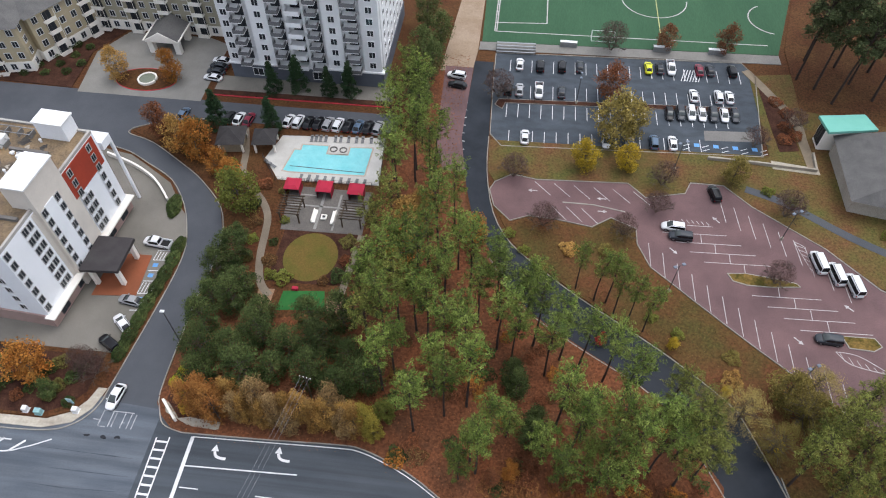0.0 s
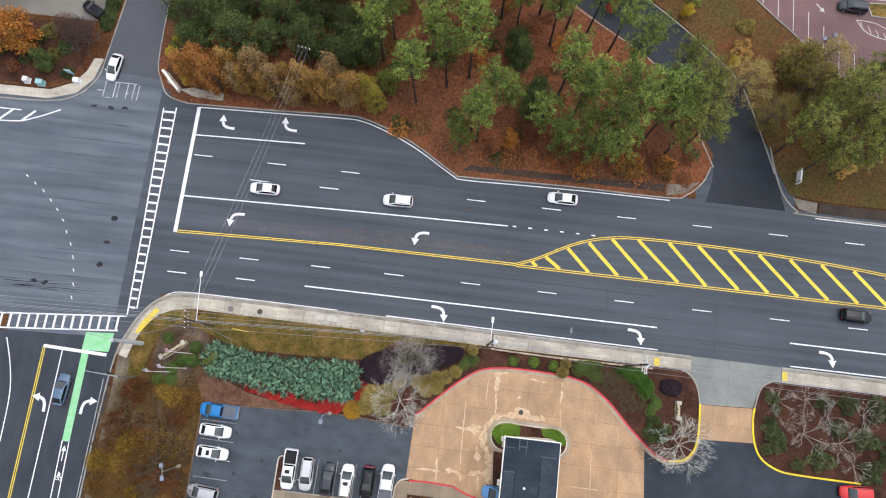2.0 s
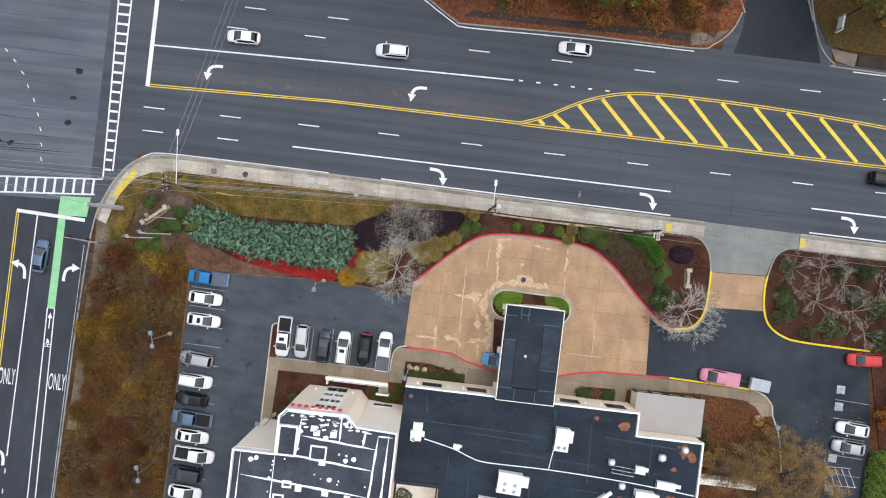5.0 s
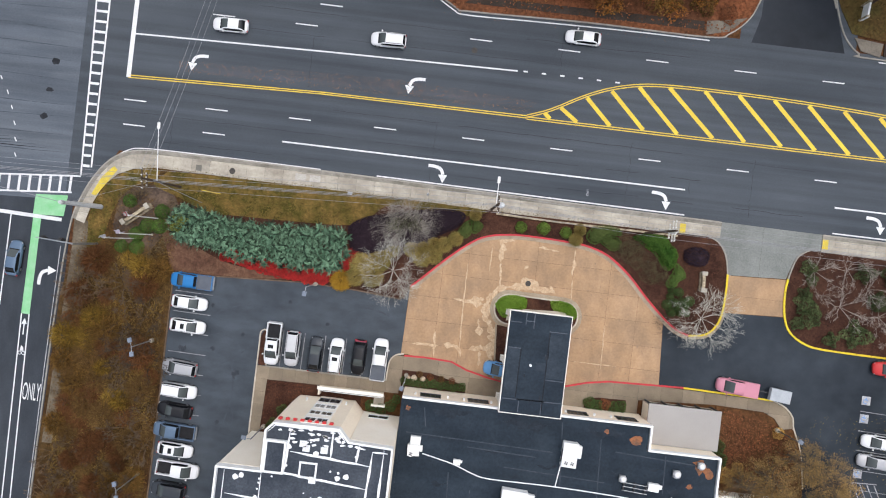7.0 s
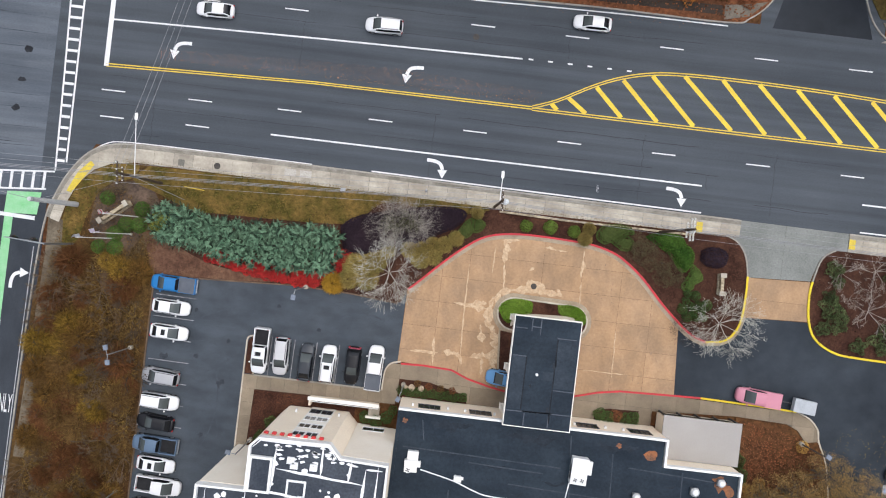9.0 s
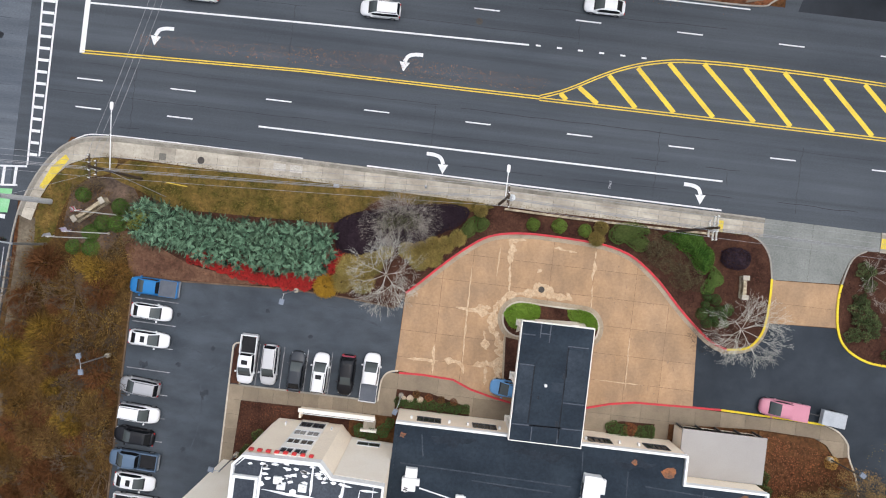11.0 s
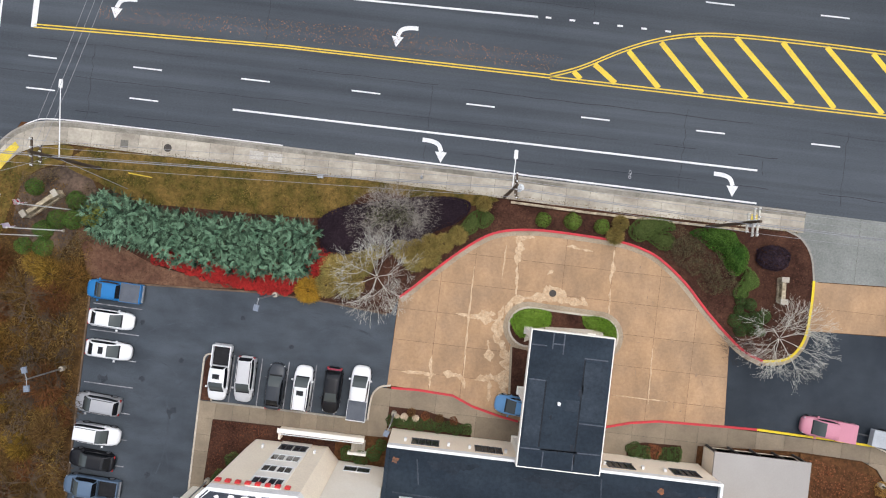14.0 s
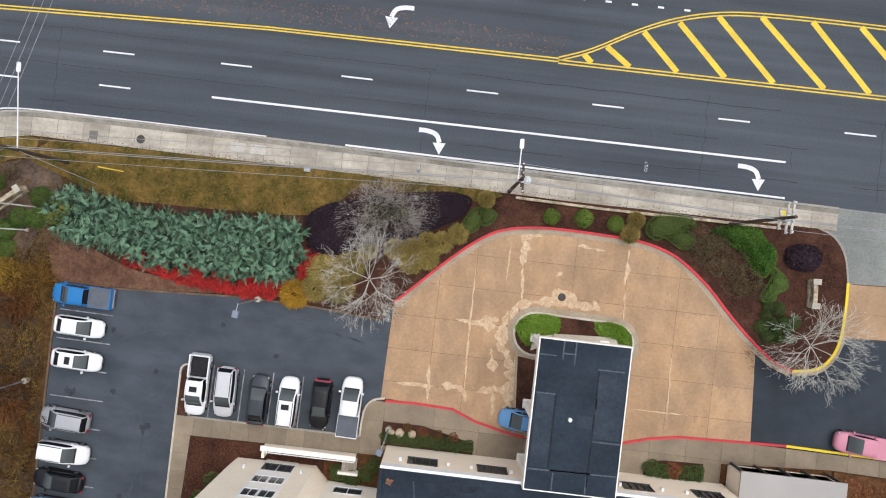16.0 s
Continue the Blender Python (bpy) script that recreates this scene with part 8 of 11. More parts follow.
def inside(x, y, poly):
    r = np.zeros(len(x), bool)
    for i in range(len(poly)):
        (x0, y0), (x1, y1) = poly[i - 1][:2], poly[i][:2]
        r ^= ((y0 > y) != (y1 > y)) & (x < (x1 - x0) * (y - y0) / (y1 - y0 + 1e-12) + x0)
    return r


def hedge_mass(name, outline, height, foliage, label, group, leaf=(0.1, 0.07), density=260, rim=0.6, lumps=0.1, seed=1, up=0.8, z=0.1, slit=None):
    """A clipped planting with the outline given: a rounded body under a close coat of leaves."""
    rng = np.random.default_rng(seed)
    poly = curve(list(outline) + [outline[0]], 4)[:-1]
    p = np.array(poly)
    lo, hi = p.min(0), p.max(0)

    def top(x, y):
        wave = 1 + lumps * (np.sin(x * 2.3 + seed) * np.sin(y * 2.7 + seed) + 0.5 * np.sin(x * 5.1 + y * 4.3))
        return height * np.sqrt(np.clip(edge_gap(x, y, poly) / rim, 0.02, 1)) * wave

    n = int((hi[0] - lo[0]) * (hi[1] - lo[1]) * density)
    x, y = rng.uniform(lo[0], hi[0], n), rng.uniform(lo[1], hi[1], n)
    keep = inside(x, y, poly)
    if slit:
        keep &= edge_gap(x, y, slit) > 0.13
    x, y = x[keep], y[keep]
    pts = np.stack([x, y, top(x, y) * rng.uniform(0.82, 1.03, len(x))], 1)
    side = rng.integers(0, len(poly), int(density * len(poly) * 0.22))
    f = rng.uniform(0, 1, len(side))[:, None]
    q = p[side - 1] * f + p[side] * (1 - f)
    q = np.concatenate([q + rng.normal(size=q.shape) * 0.05, rng.uniform(0.05, 0.45, (len(q), 1)) * height], 1)
    thing = empty(name, pose(0, 0, z))
    put("foliage", quads("foliage", leaf_corners(rng, np.concatenate([pts, q]), *leaf, up)), foliage, thing)
    cell = 0.3
    nx, ny = int((hi[0] - lo[0]) / cell) + 2, int((hi[1] - lo[1]) / cell) + 2
    gx, gy = np.meshgrid(lo[0] + cell * np.arange(nx), lo[1] + cell * np.arange(ny), indexing="ij")
    ok = inside(gx.ravel(), gy.ravel(), poly).reshape(nx, ny)
    gz = (top(gx.ravel(), gy.ravel()) * 0.8).reshape(nx, ny)
    bm = bmesh.new()
    vs = {}
    for i in range(nx - 1):
        for j in range(ny - 1):
            ring_ = [(i, j), (i + 1, j), (i + 1, j + 1), (i, j + 1)]
            if all(ok[c] for c in ring_):
                for c in ring_:
                    if c not in vs:
                        vs[c] = bm.verts.new((gx[c], gy[c], gz[c]))
                bm.faces.new([vs[c] for c in ring_])
    part("branchwork", bm, foliage, thing)
    return tagged(thing, label, "hedge" if height > 0.5 else "grass", group)


DULL = leafy("dull_green", (0.055, 0.08, 0.02), (0.085, 0.105, 0.03), 0.35)
hedge_mass("hedge", [(12.3, 7.2), (11.6, 6.8), (10.8, 5.6), (10.65, 4.95), (11.2, 4.6), (12.1, 4.9), (12.5, 5.8)], 1.0, DULL, "dull green clipped mound hedge", "mound hedges", seed=2)
hedge_mass("hedge", [(12.5, 7.1), (13.4, 7.1), (13.95, 6.6), (13.5, 5.8), (12.8, 5.5), (12.4, 6.1)], 0.9, DULL, "dull green clipped mound hedge", "mound hedges", seed=3)
hedge_mass("hedge", [(28.35, 7.4), (29.2, 8.3), (31.0, 8.6), (32.5, 8.4), (32.9, 7.7), (32.0, 7.4), (30.2, 6.3), (29.2, 6.0), (28.35, 6.6)], 1.0, DULL, "dull green clipped mound hedge", "mound hedges", seed=4)
hedge_mass("hedge", [(30.3, 6.3), (31.2, 7.15), (32.5, 7.1), (33.1, 6.4), (32.7, 5.6), (31.7, 5.45)], 0.95, DULL, "dull green clipped mound hedge", "mound hedges", seed=5)
hedge_mass("hedge", [(34.6, 7.5), (35.9, 8.05), (38.8, 8.1), (39.7, 7.1), (40.6, 6.4), (40.85, 5.3), (40.2, 3.8), (39.3, 3.8), (37.8, 5.6), (36.6, 6.3)], 1.3, BRIGHT, "bright green dense hedge mass", "green hedge by the driveway", (0.12, 0.08), 240, 0.8, 0.2, 6)
hedge_mass("hedge", [(40.9, 4.7), (41.9, 3.9), (42.3, 2.9), (41.4, 2.2), (41.2, 1.55), (40.2, 1.3), (39.9, 2.0), (40.6, 3.4)], 0.95, leafy("mid_box", (0.06, 0.1, 0.022), (0.085, 0.125, 0.03), 0.35), "clipped green mound hedge beside the sign", "green hedge by the driveway", seed=7)
hedge_mass("hedge", [(-4.25, 4.2), (-3.2, 5.2), (-1.6, 6.0), (1.0, 6.7), (4.1, 7.5), (7.8, 8.15), (10.3, 8.2), (11.3, 7.8), (11.25, 7.05), (10.2, 5.8), (8.2, 4.7), (5.7, 3.2), (4.1, 3.0), (1.6, 1.8), (-0.5, 0.95), (-2.6, 0.9), (-3.6, 1.5)], 1.0, PURPLE, "broad clipped dark purple hedge mass", "purple shrubs", (0.11, 0.08), 280, 0.45, 0.05, 8, slit=[(-2.1, 3.0), (-1.3, 3.0), (0.4, 3.55), (-1.3, 3.01)])
for i, (x, y) in enumerate(((40.7, 1.0), (40.6, 0.05), (41.75, 0.75), (41.3, -0.55), (42.3, -0.35), (40.3, -1.1), (41.7, -1.3), (42.8, -1.1), (41.0, -2.05), (42.1, -2.05), (43.1, -1.95), (43.3, -0.3))):
    shrub("ball", x, y, (0.58, 0.54, 0.72, 0.52, 0.55, 0.75)[i % 6], 0.75, leafy("deep_green", (0.04, 0.08, 0.022), (0.075, 0.12, 0.034), 0.3), "small clipped dark green ball shrub", "cluster of ball shrubs", (0.085, 0.065), 2200, clumpy=0.04)
for x, y, r in ((33.6, 6.7, 1.2), (34.3, 5.5, 1.5), (35.6, 4.6, 1.5), (35.2, 6.6, 1.1), (37.0, 4.4, 1.4), (38.4, 3.2, 1.4), (39.3, 2.4, 0.9), (37.4, 2.6, 1.2), (33.4, 5.4, 1.1)):
    shrub("sparse", x, y, r, 1.2, leafy("sparse_brown", (0.085, 0.075, 0.035), (0.075, 0.045, 0.03), 0.5), "sparse brownish shrub with thin leaves", "sparse shrubs", (0.12, 0.05), 700, clumpy=0.2)
shrub("ball", 43.55, 5.9, 1.85, 1.2, PURPLE, "dark purple clipped round shrub by the sign", "purple shrubs", (0.14, 0.09), 1800, clumpy=0.04, squash=0.76, heading=0)
for x, y, r, m in ((9.1, 3.4, 1.0, OLIVE), (7.6, 3.4, 0.85, OLIVE), (10.5, 4.4, 0.95, OLIVE), (6.3, 1.4, 1.25, OLIVE), (7.8, 1.8, 1.1, OLIVE), (6.2, 2.6, 0.9, OLIVE), (-4.4, -3.1, 1.35, GOLD), (-1.8, -0.6, 1.6, OLIVE), (0.5, 0.3, 1.5, OLIVE), (-2.6, -2.4, 1.2, OLIVE), (-0.2, -2.0, 1.4, OLIVE), (2.0, 1.9, 1.0, OLIVE), (4.7, 2.3, 1.0, OLIVE),
                   (26.8, 6.3, 0.9, OLIVE), (27.2, 7.6, 0.8, OLIVE), (12.8, 8.0, 0.8, OLIVE)):
    shrub("olive", x, y, r, 1.1, TAN_LEAF if m is OLIVE else leafy("amber_gold", (0.46, 0.27, 0.03), (0.3, 0.17, 0.03), 0.5), "tan and olive spiky shrub by the kerb" if m is OLIVE else "golden yellow spiky shrub at the car park edge", "olive shrubs", n=2600, spiky=0.4)
for i in range(22):
    f = i / 21
    x = -20.5 + 17.2 * f
    y = -1.4 - 1.45 * math.sin(f * 2.2) + (2.9 * max(0, f - 0.78) / 0.22 if f > 0.78 else 0)
    shrub("red", x, y, 0.95 + 0.35 * f, 0.65, RED, "low bright red shrub along the car park edge", "red shrubs under the cedars", (0.13, 0.08), 1100, clumpy=0.15)
for x, y, r, m in ((5.9, -15.7, 0.62, HOTEL_HEDGE), (6.9, -15.8, 0.62, HOTEL_HEDGE), (7.8, -15.7, 0.62, HOTEL_HEDGE), (8.8, -15.8, 0.62, HOTEL_HEDGE), (9.8, -15.7, 0.62, HOTEL_HEDGE), (10.8, -15.8, 0.62, HOTEL_HEDGE), (11.8, -15.7, 0.62, HOTEL_HEDGE), (12.7, -15.8, 0.62, HOTEL_HEDGE), (13.7, -15.7, 0.62, HOTEL_HEDGE), (7.8, -14.6, 0.45, BROWN_LEAF), (9.3, -14.8, 0.45, RUSTY), (10.8, -14.9, 0.45, BROWN_LEAF), (12.3, -15, 0.45, RUSTY), (31.3, -15.7, 0.8, HOTEL_HEDGE), (32.4, -16, 0.8, HOTEL_HEDGE), (33.5, -15.7, 0.8, RUSTY), (34.6, -16, 0.8, HOTEL_HEDGE), (35.7, -15.7, 0.8, HOTEL_HEDGE), (1.6, -19.6, 0.8, HOTEL_HEDGE), (3.0, -20.0, 0.8, HOTEL_HEDGE), (4.4, -19.4, 0.8, HOTEL_HEDGE), (5.0, -18.4, 0.6, HOTEL_HEDGE), (-11.2, -24.0, 1.1, LAUREL_LEAF), (-10.2, -21.8, 0.9, LAUREL_LEAF),
                   (49.8, -21.5, 1.3, LAUREL_LEAF), (49.6, -19.6, 1.0, LAUREL_LEAF), (50.8, -23.4, 1.2, GOLD), (52.6, -22.4, 0.9, GOLD), (8.0, -31, 1.2, LAUREL_LEAF), (7.4, -34, 1.2, LAUREL_LEAF), (57.6, -16.8, 0.8, GOLD)):
    shrub("low", x, y, r, 0.8, m, "low dense shrub in the hotel bed", "hotel bed shrubs", (0.14, 0.09), 1000, clumpy=0.12)
BED_GREEN = leafy("dull_evergreen", (0.034, 0.05, 0.018), (0.088, 0.102, 0.042), 0.6, 0.3)
for x, y, r, h in ((58.7, 2.6, 0.8, 0.9), (58.9, 6.3, 0.95, 1.1), (59.0, 1.2, 1.3, 1.4), (59.9, -0.5, 1.2, 1.4), (58.3, -1.5, 0.8, 0.9), (59.6, 4.6, 0.7, 0.8), (66.2, -2.2, 1.6, 1.5), (63.2, -3.2, 0.9, 1.0), (66.6, 6.2, 1.1, 1.2), (68.8, 2.6, 1.2, 1.3), (70.6, 6.4, 1.4, 1.4), (72.8, 1.6, 1.6, 1.5), (75.5, 6.0, 1.8, 1.6), (77.0, 0.0, 1.9, 1.6), (80.0, 4.0, 2.0, 1.6), (74.0, -3.2, 1.6, 1.4)):
    shrub("bed2", x, y, r, h, BED_GREEN, "dull green loose evergreen shrub among bare ones", "driveway bed shrubs", (0.26, 0.07), 1100, clumpy=0.34)
for k, pts in enumerate(([(17.05, -3.9), (17.6, -3.0), (18.9, -2.45), (20.8, -2.5), (21.1, -3.1), (20.9, -4.0), (19.1, -4.6), (18.65, -5.3), (17.85, -5.1)], [(24.55, -2.65), (25.95, -2.45), (27.3, -2.75), (28.05, -3.6), (28.0, -4.5), (27.0, -4.2), (25.0, -3.6)])):
    hedge_mass("grass_clump", pts, 0.42, LIRIOPE, "lush light green grassy planting in the island", "island grass clumps", (0.3, 0.045), 330, 0.35, 0.25, 20 + k, 0.3)
golden = [tree_meshes(s, 8.5, 0.15, 4.0, 84, 105, (0.17, 0.065), "round", 0.18, 0.85, 0.8) for s in (81, 82)]
plant_all("deciduous_tree", golden, BARK, leafy("thin_gold", (0.32, 0.195, 0.072), (0.18, 0.125, 0.05), 0.7, 0.3), [(59.2, -19.6), (55.2, -22.4), (62.8, -21.6), (58.0, -26.5), (65.2, -25.0), (61.4, -28.5), (52.2, -23.6)], rng, "golden tan thinly leaved tree behind the walk", "golden trees by the hotel", (0.8, 1.0))
hedge_mass("hedge", [(74.4, -19.6), (76.5, -19.0), (79.0, -19.8), (80.5, -24), (79.6, -31), (76, -32), (74.2, -28), (73.9, -23)], 1.7, leafy("fresh_green", (0.065, 0.105, 0.018), (0.11, 0.155, 0.03), 0.55), "fresh green dense shrub mass beyond the parking bays", "driveway bed shrubs", (0.2, 0.11), 120, 0.9, 0.3, 30)
for x, y in ((76, -14), (78.5, -9.5)):
    make_tree("autumn_tree", (yels[1][0], yels[1][1].copy()), BARK, ORANGE if y < -10 else GOLD, x, y, x * 9, 0.75, 0.05, "orange autumn tree beyond the parking bays", "tree", "autumn trees")

# blue-green feathery cedars
def cedar_mesh(seed, stars=8):
    """Star-shaped tufts of pointed feathery shoots on a short trunk, with dark gaps between them."""
    rng = np.random.default_rng(seed)
    out, verts = [], []
    for i in range(stars):
        f = (i + 0.5) / stars
        a = i * 2.399 + rng.uniform(-0.4, 0.4)
        r = 1.45 * (1 - f) ** 0.6 * rng.uniform(0.75, 1.05)
        heart = np.array([math.cos(a) * r, math.sin(a) * r, 0.7 + 2.3 * f])
        turn = rng.uniform(0, 6.3)
        shoots = 8
        for m in range(shoots):
            b = turn + m * math.tau / shoots + rng.uniform(-0.25, 0.25)
            d = np.array([math.cos(b) + 0.35 * math.cos(a), math.sin(b) + 0.35 * math.sin(a), rng.uniform(-0.1, 0.75)])
            d /= np.linalg.norm(d)
            side = np.cross(d, np.array([rng.normal() * 0.25, rng.normal() * 0.25, 1.0]))
            side /= np.linalg.norm(side)
            length = rng.uniform(0.6, 1.0)
            stem = [heart + d * length * k / 5 for k in range(6)]
            first = len(verts)
            verts += stem
            for k in range(5):
                reach = 0.36 * (1 - 0.6 * k / 5) * rng.uniform(0.8, 1.15)
                for sgn in (-1, 1):
                    dv = d * 0.75 + side * 0.66 * sgn
                    wide = np.cross(dv, np.cross(d, side)) * reach * 0.2
                    mid = stem[k] + dv * reach * 0.42
                    verts += [mid + wide, stem[k] + dv * reach - np.array([0, 0, 0.04]), mid - wide]
                    n = len(verts)
                    out.append((first + k, n - 3, n - 2, n - 1))
                verts += [stem[k] + side * 0.03, stem[k + 1] + side * 0.02]
                n = len(verts)
                out.append((first + k, n - 2, n - 1, first + k + 1))
            verts += [stem[5] - d * 0.1 + side * 0.06, stem[5] + d * 0.24, stem[5] - d * 0.1 - side * 0.06]
            n = len(verts)
            out.append((first + 5, n - 3, n - 2, n - 1))
    me = bpy.data.meshes.new("sprays")
    me.from_pydata([tuple(v) for v in verts], [], out)
    return me


cedars = [cedar_mesh(s) for s in (91, 92, 93)]
for me in cedars:
    me.materials.append(CEDAR)
bm = bmesh.new()
tube(bm, (0, 0, -0.1), (0, 0, 3.0), 0.1, 0.02, 7)
cedar_trunk = bpy.data.meshes.new("trunk")
bm.to_mesh(cedar_trunk)
bm.free()
cedar_trunk.materials.append(BARK)
k = 0
crng = np.random.default_rng(95)
for i in range(17):
    f = i / 16
    x = -26.9 + 21.9 * f
    mid = 2.2 - 1.6 * min(1, f * 2.2) + 0.6 * max(0, f - 0.5)
    for row in (-1, 0, 1):
        size = crng.uniform(0.8, 1.12)
        c = empty("cedar", pose(x + crng.uniform(-0.5, 0.5), mid + row * (1.15 + 0.55 * f) + crng.uniform(-0.25, 0.25), 0.1, 0, 0, k * 77) @ Matrix.Diagonal((size, size, size * (0.95 if row else 1.15), 1)))
        put("trunk", cedar_trunk, None, c)
        put("sprays", cedars[k % 3], None, c)
        tagged(c, "blue-green feathery cedar in a dense hedge row", "cedar", "cedar hedge")
        k += 1
shrub("olive", -26.4, 2.0, 1.5, 4.0, YELLOW_GREEN, "yellow-green shrub growing through the cedars", "olive shrubs", (0.17, 0.08), 1100)

# scattered leaves, grass and low brush that nobody could count
def scatter(name, poly, n, size, foliage, z, up, label, category, seed, spread_z=0.05):
    rng = np.random.default_rng(seed)
    p = np.array([q[:2] for q in poly])
    x, y = rng.uniform(p[:, 0].min(), p[:, 0].max(), n), rng.uniform(p[:, 1].min(), p[:, 1].max(), n)
    keep = inside(x, y, [tuple(q) for q in p])
    pts = np.stack([x[keep], y[keep], z + rng.uniform(0, spread_z, keep.sum())], 1)
    me = quads(name, leaf_corners(rng, pts, *size, up))
    return tagged(put(name, me, foliage), label, category, kind="stuff")


near_bank = [(-42.3, -45), (-27.6, -45), (-27.4, -4.7), (-27.5, 0), (-31, 5), (-36.6, 7.0), (-38.4, 5.3), (-39.6, 2.8), (-41.9, -10)]
scatter("fallen_leaves", near_bank, 20000, (0.2, 0.09), leafy("bank_leaf", (0.095, 0.044, 0.014), (0.15, 0.095, 0.026), 0.6), 0.1, 0.6, "brown fallen leaves and dry brush on the bank", "leaves", 101, 0.35)
scatter("dry_brush", [(-41.4, -48), (-27.9, -48), (-28.0, -2), (-34, -1.5), (-40.6, -4)], 26000, (0.6, 0.04), leafy("ochre_brush", (0.24, 0.16, 0.045), (0.11, 0.062, 0.022), 0.6), 0.15, 0.3, "dry yellowish brush on the bank", "brush", 102, 0.9)
scatter("lawn_grass", lawn, 24000, (0.2, 0.05), leafy("lawn_blade", (0.074, 0.064, 0.014), (0.2, 0.13, 0.038), 0.5), 0.14, 0.1, "olive and straw lawn grass", "grass", 103, 0.06)
scatter("fallen_leaves", north_bed, 20000, (0.13, 0.06), leafy("bed_leaf", (0.125, 0.058, 0.03), (0.06, 0.028, 0.017), 0.6), 0.12, 1.0, "brown leaves and bark chips on the beds", "leaves", 104, 0.04)
scatter("fallen_leaves", [(48.8, -14.4), (57.4, -15.7), (59.8, -17.8), (60.3, -21.5), (61.5, -40), (48.5, -40)], 9000, (0.22, 0.14), RUSTY, 0.14, 1.0, "rust coloured leaves in the hotel bed", "leaves", 105, 0.05)
scatter("fallen_leaves", [(-12.9, -17.9), (0.1, -17.9), (-8, -24), (-13, -29)], 9000, (0.13, 0.07), leafy("court_leaf", (0.13, 0.048, 0.024), (0.085, 0.035, 0.02), 0.5), 0.13, 1.0, "rust coloured leaves before the tower", "leaves", 106, 0.05)
scatter("fallen_leaves", bed2 + [(76, -20), (90, -10), (90, 8.3), (61, 8.6)], 7000, (0.22, 0.14), leafy("mulch_leaf", (0.075, 0.034, 0.02), (0.05, 0.026, 0.018), 0.5), 0.12, 1.0, "brown leaves on the mulch bed", "leaves", 107, 0.05)
scatter("fallen_leaves", [(-30, 22.7), (-4, 22.9), (18, 22.8), (20, 24.4), (0, 25.2), (-30, 24.2)], 2300, (0.1, 0.075), leafy("street_leaf", (0.34, 0.17, 0.09), (0.24, 0.12, 0.06), 0.5), 0.01, 2.5, "scattered orange leaves on the asphalt", "leaves", 108, 0.01)
scatter("fallen_leaves", [(-36, 41.5), (-9, 42.5), (6, 34.5), (40, 34.6), (40, 36), (8, 36), (-8, 43.6), (-36, 42.8)], 1300, (0.1, 0.07), ORANGE, 0.01, 2.5, "orange leaves along the kerb", "leaves", 109, 0.01)
scatter("fallen_leaves", [(62, -14), (73, -13), (74.5, -40), (62, -40)], 700, (0.14, 0.1), OLIVE, 0.015, 2.5, "scattered leaves on the parking asphalt", "leaves", 110, 0.01)
scatter("fallen_leaves", woods, 42000, (0.34, 0.2), leafy("woods_leaf", (0.23, 0.088, 0.036), (0.14, 0.058, 0.028), 0.55), 0.12, 0.9, "red-brown fallen leaves under the pines", "leaves", 111, 0.12)
scatter("dry_grass", grass_m, 26000, (0.4, 0.12), leafy("dry_blade", (0.1, 0.082, 0.024), (0.13, 0.058, 0.024), 0.55), 0.1, 0.3, "dry grass and leaves on the bank", "grass", 112, 0.2)

# brush on the western bank
brng = np.random.default_rng(120)
brush = [bare_meshes(130 + k, 2.6, 2.6, 6, 4, 0.05, 0.014) for k in range(2)]
TWIG = mat("brown_twigs", (0.12, 0.085, 0.055), (0.075, 0.052, 0.034), 0.95, 1.0, 8, 0.25, own=True, rand=0.3)
STRAW = leafy("straw_brush", (0.26, 0.165, 0.026), (0.14, 0.08, 0.02), 0.65)
AMBER = leafy("amber_brush", (0.165, 0.088, 0.022), (0.1, 0.058, 0.018), 0.65)
RUSSET = leafy("russet_brush", (0.14, 0.058, 0.022), (0.1, 0.048, 0.02), 0.5)
UMBER = leafy("umber_brush", (0.12, 0.066, 0.024), (0.15, 0.09, 0.03), 0.5)
DUN = leafy("dun_brush", (0.13, 0.095, 0.05), (0.085, 0.06, 0.03), 0.6)
spots = []
while len(spots) < 110:
    x, y = brng.uniform(-41.2, -28.6), brng.uniform(-48, -3.5)
    if all((x - a) ** 2 + (y - b) ** 2 > 2.4 for a, b in spots):
        spots.append((x, y))
for i, (x, y) in enumerate(spots):
    if i % 3 == 0:
        bare("leafless_shrub", brush[i % 2], TWIG, x, y, i * 47, brng.uniform(0.9, 1.7), "leafless brown brushy shrub on the bank", "brush on the bank", 0.08, "shrub")
    else:
        m, w = (STRAW, "straw yellow") if math.sin(x * 0.55 + 1) * math.sin(y * 0.3 + 2) > 0.05 and i % 4 and y > -24 else ((RUSSET, "russet"), (AMBER, "amber brown"), (UMBER, "umber brown"), (RUSSET, "russet"))[i % 4]
        shrub("brush", x, y, brng.uniform(1.0, 2.2), brng.uniform(0.7, 2.0), m, f"low {w} loose shrub on the leafy bank", "brush on the bank", n=1100, z=0.06, name="brush_clump", spiky=0.5)

for x, y, r in ((-33.7, 5.4, 0.9), (-35.2, 5.0, 0.8), (-32.4, 6.0, 0.7), (-28.9, -0.2, 0.9), (-29.6, -1.6, 0.8), (-30.6, -3.2, 1.0), (-28.6, 4.6, 0.6)):
    shrub("corner", x, y, r, 0.7, DUN, "low dun loose shrub in the corner bed", "corner bed shrubs", (0.16, 0.06), 500, 0.08, 0.3)

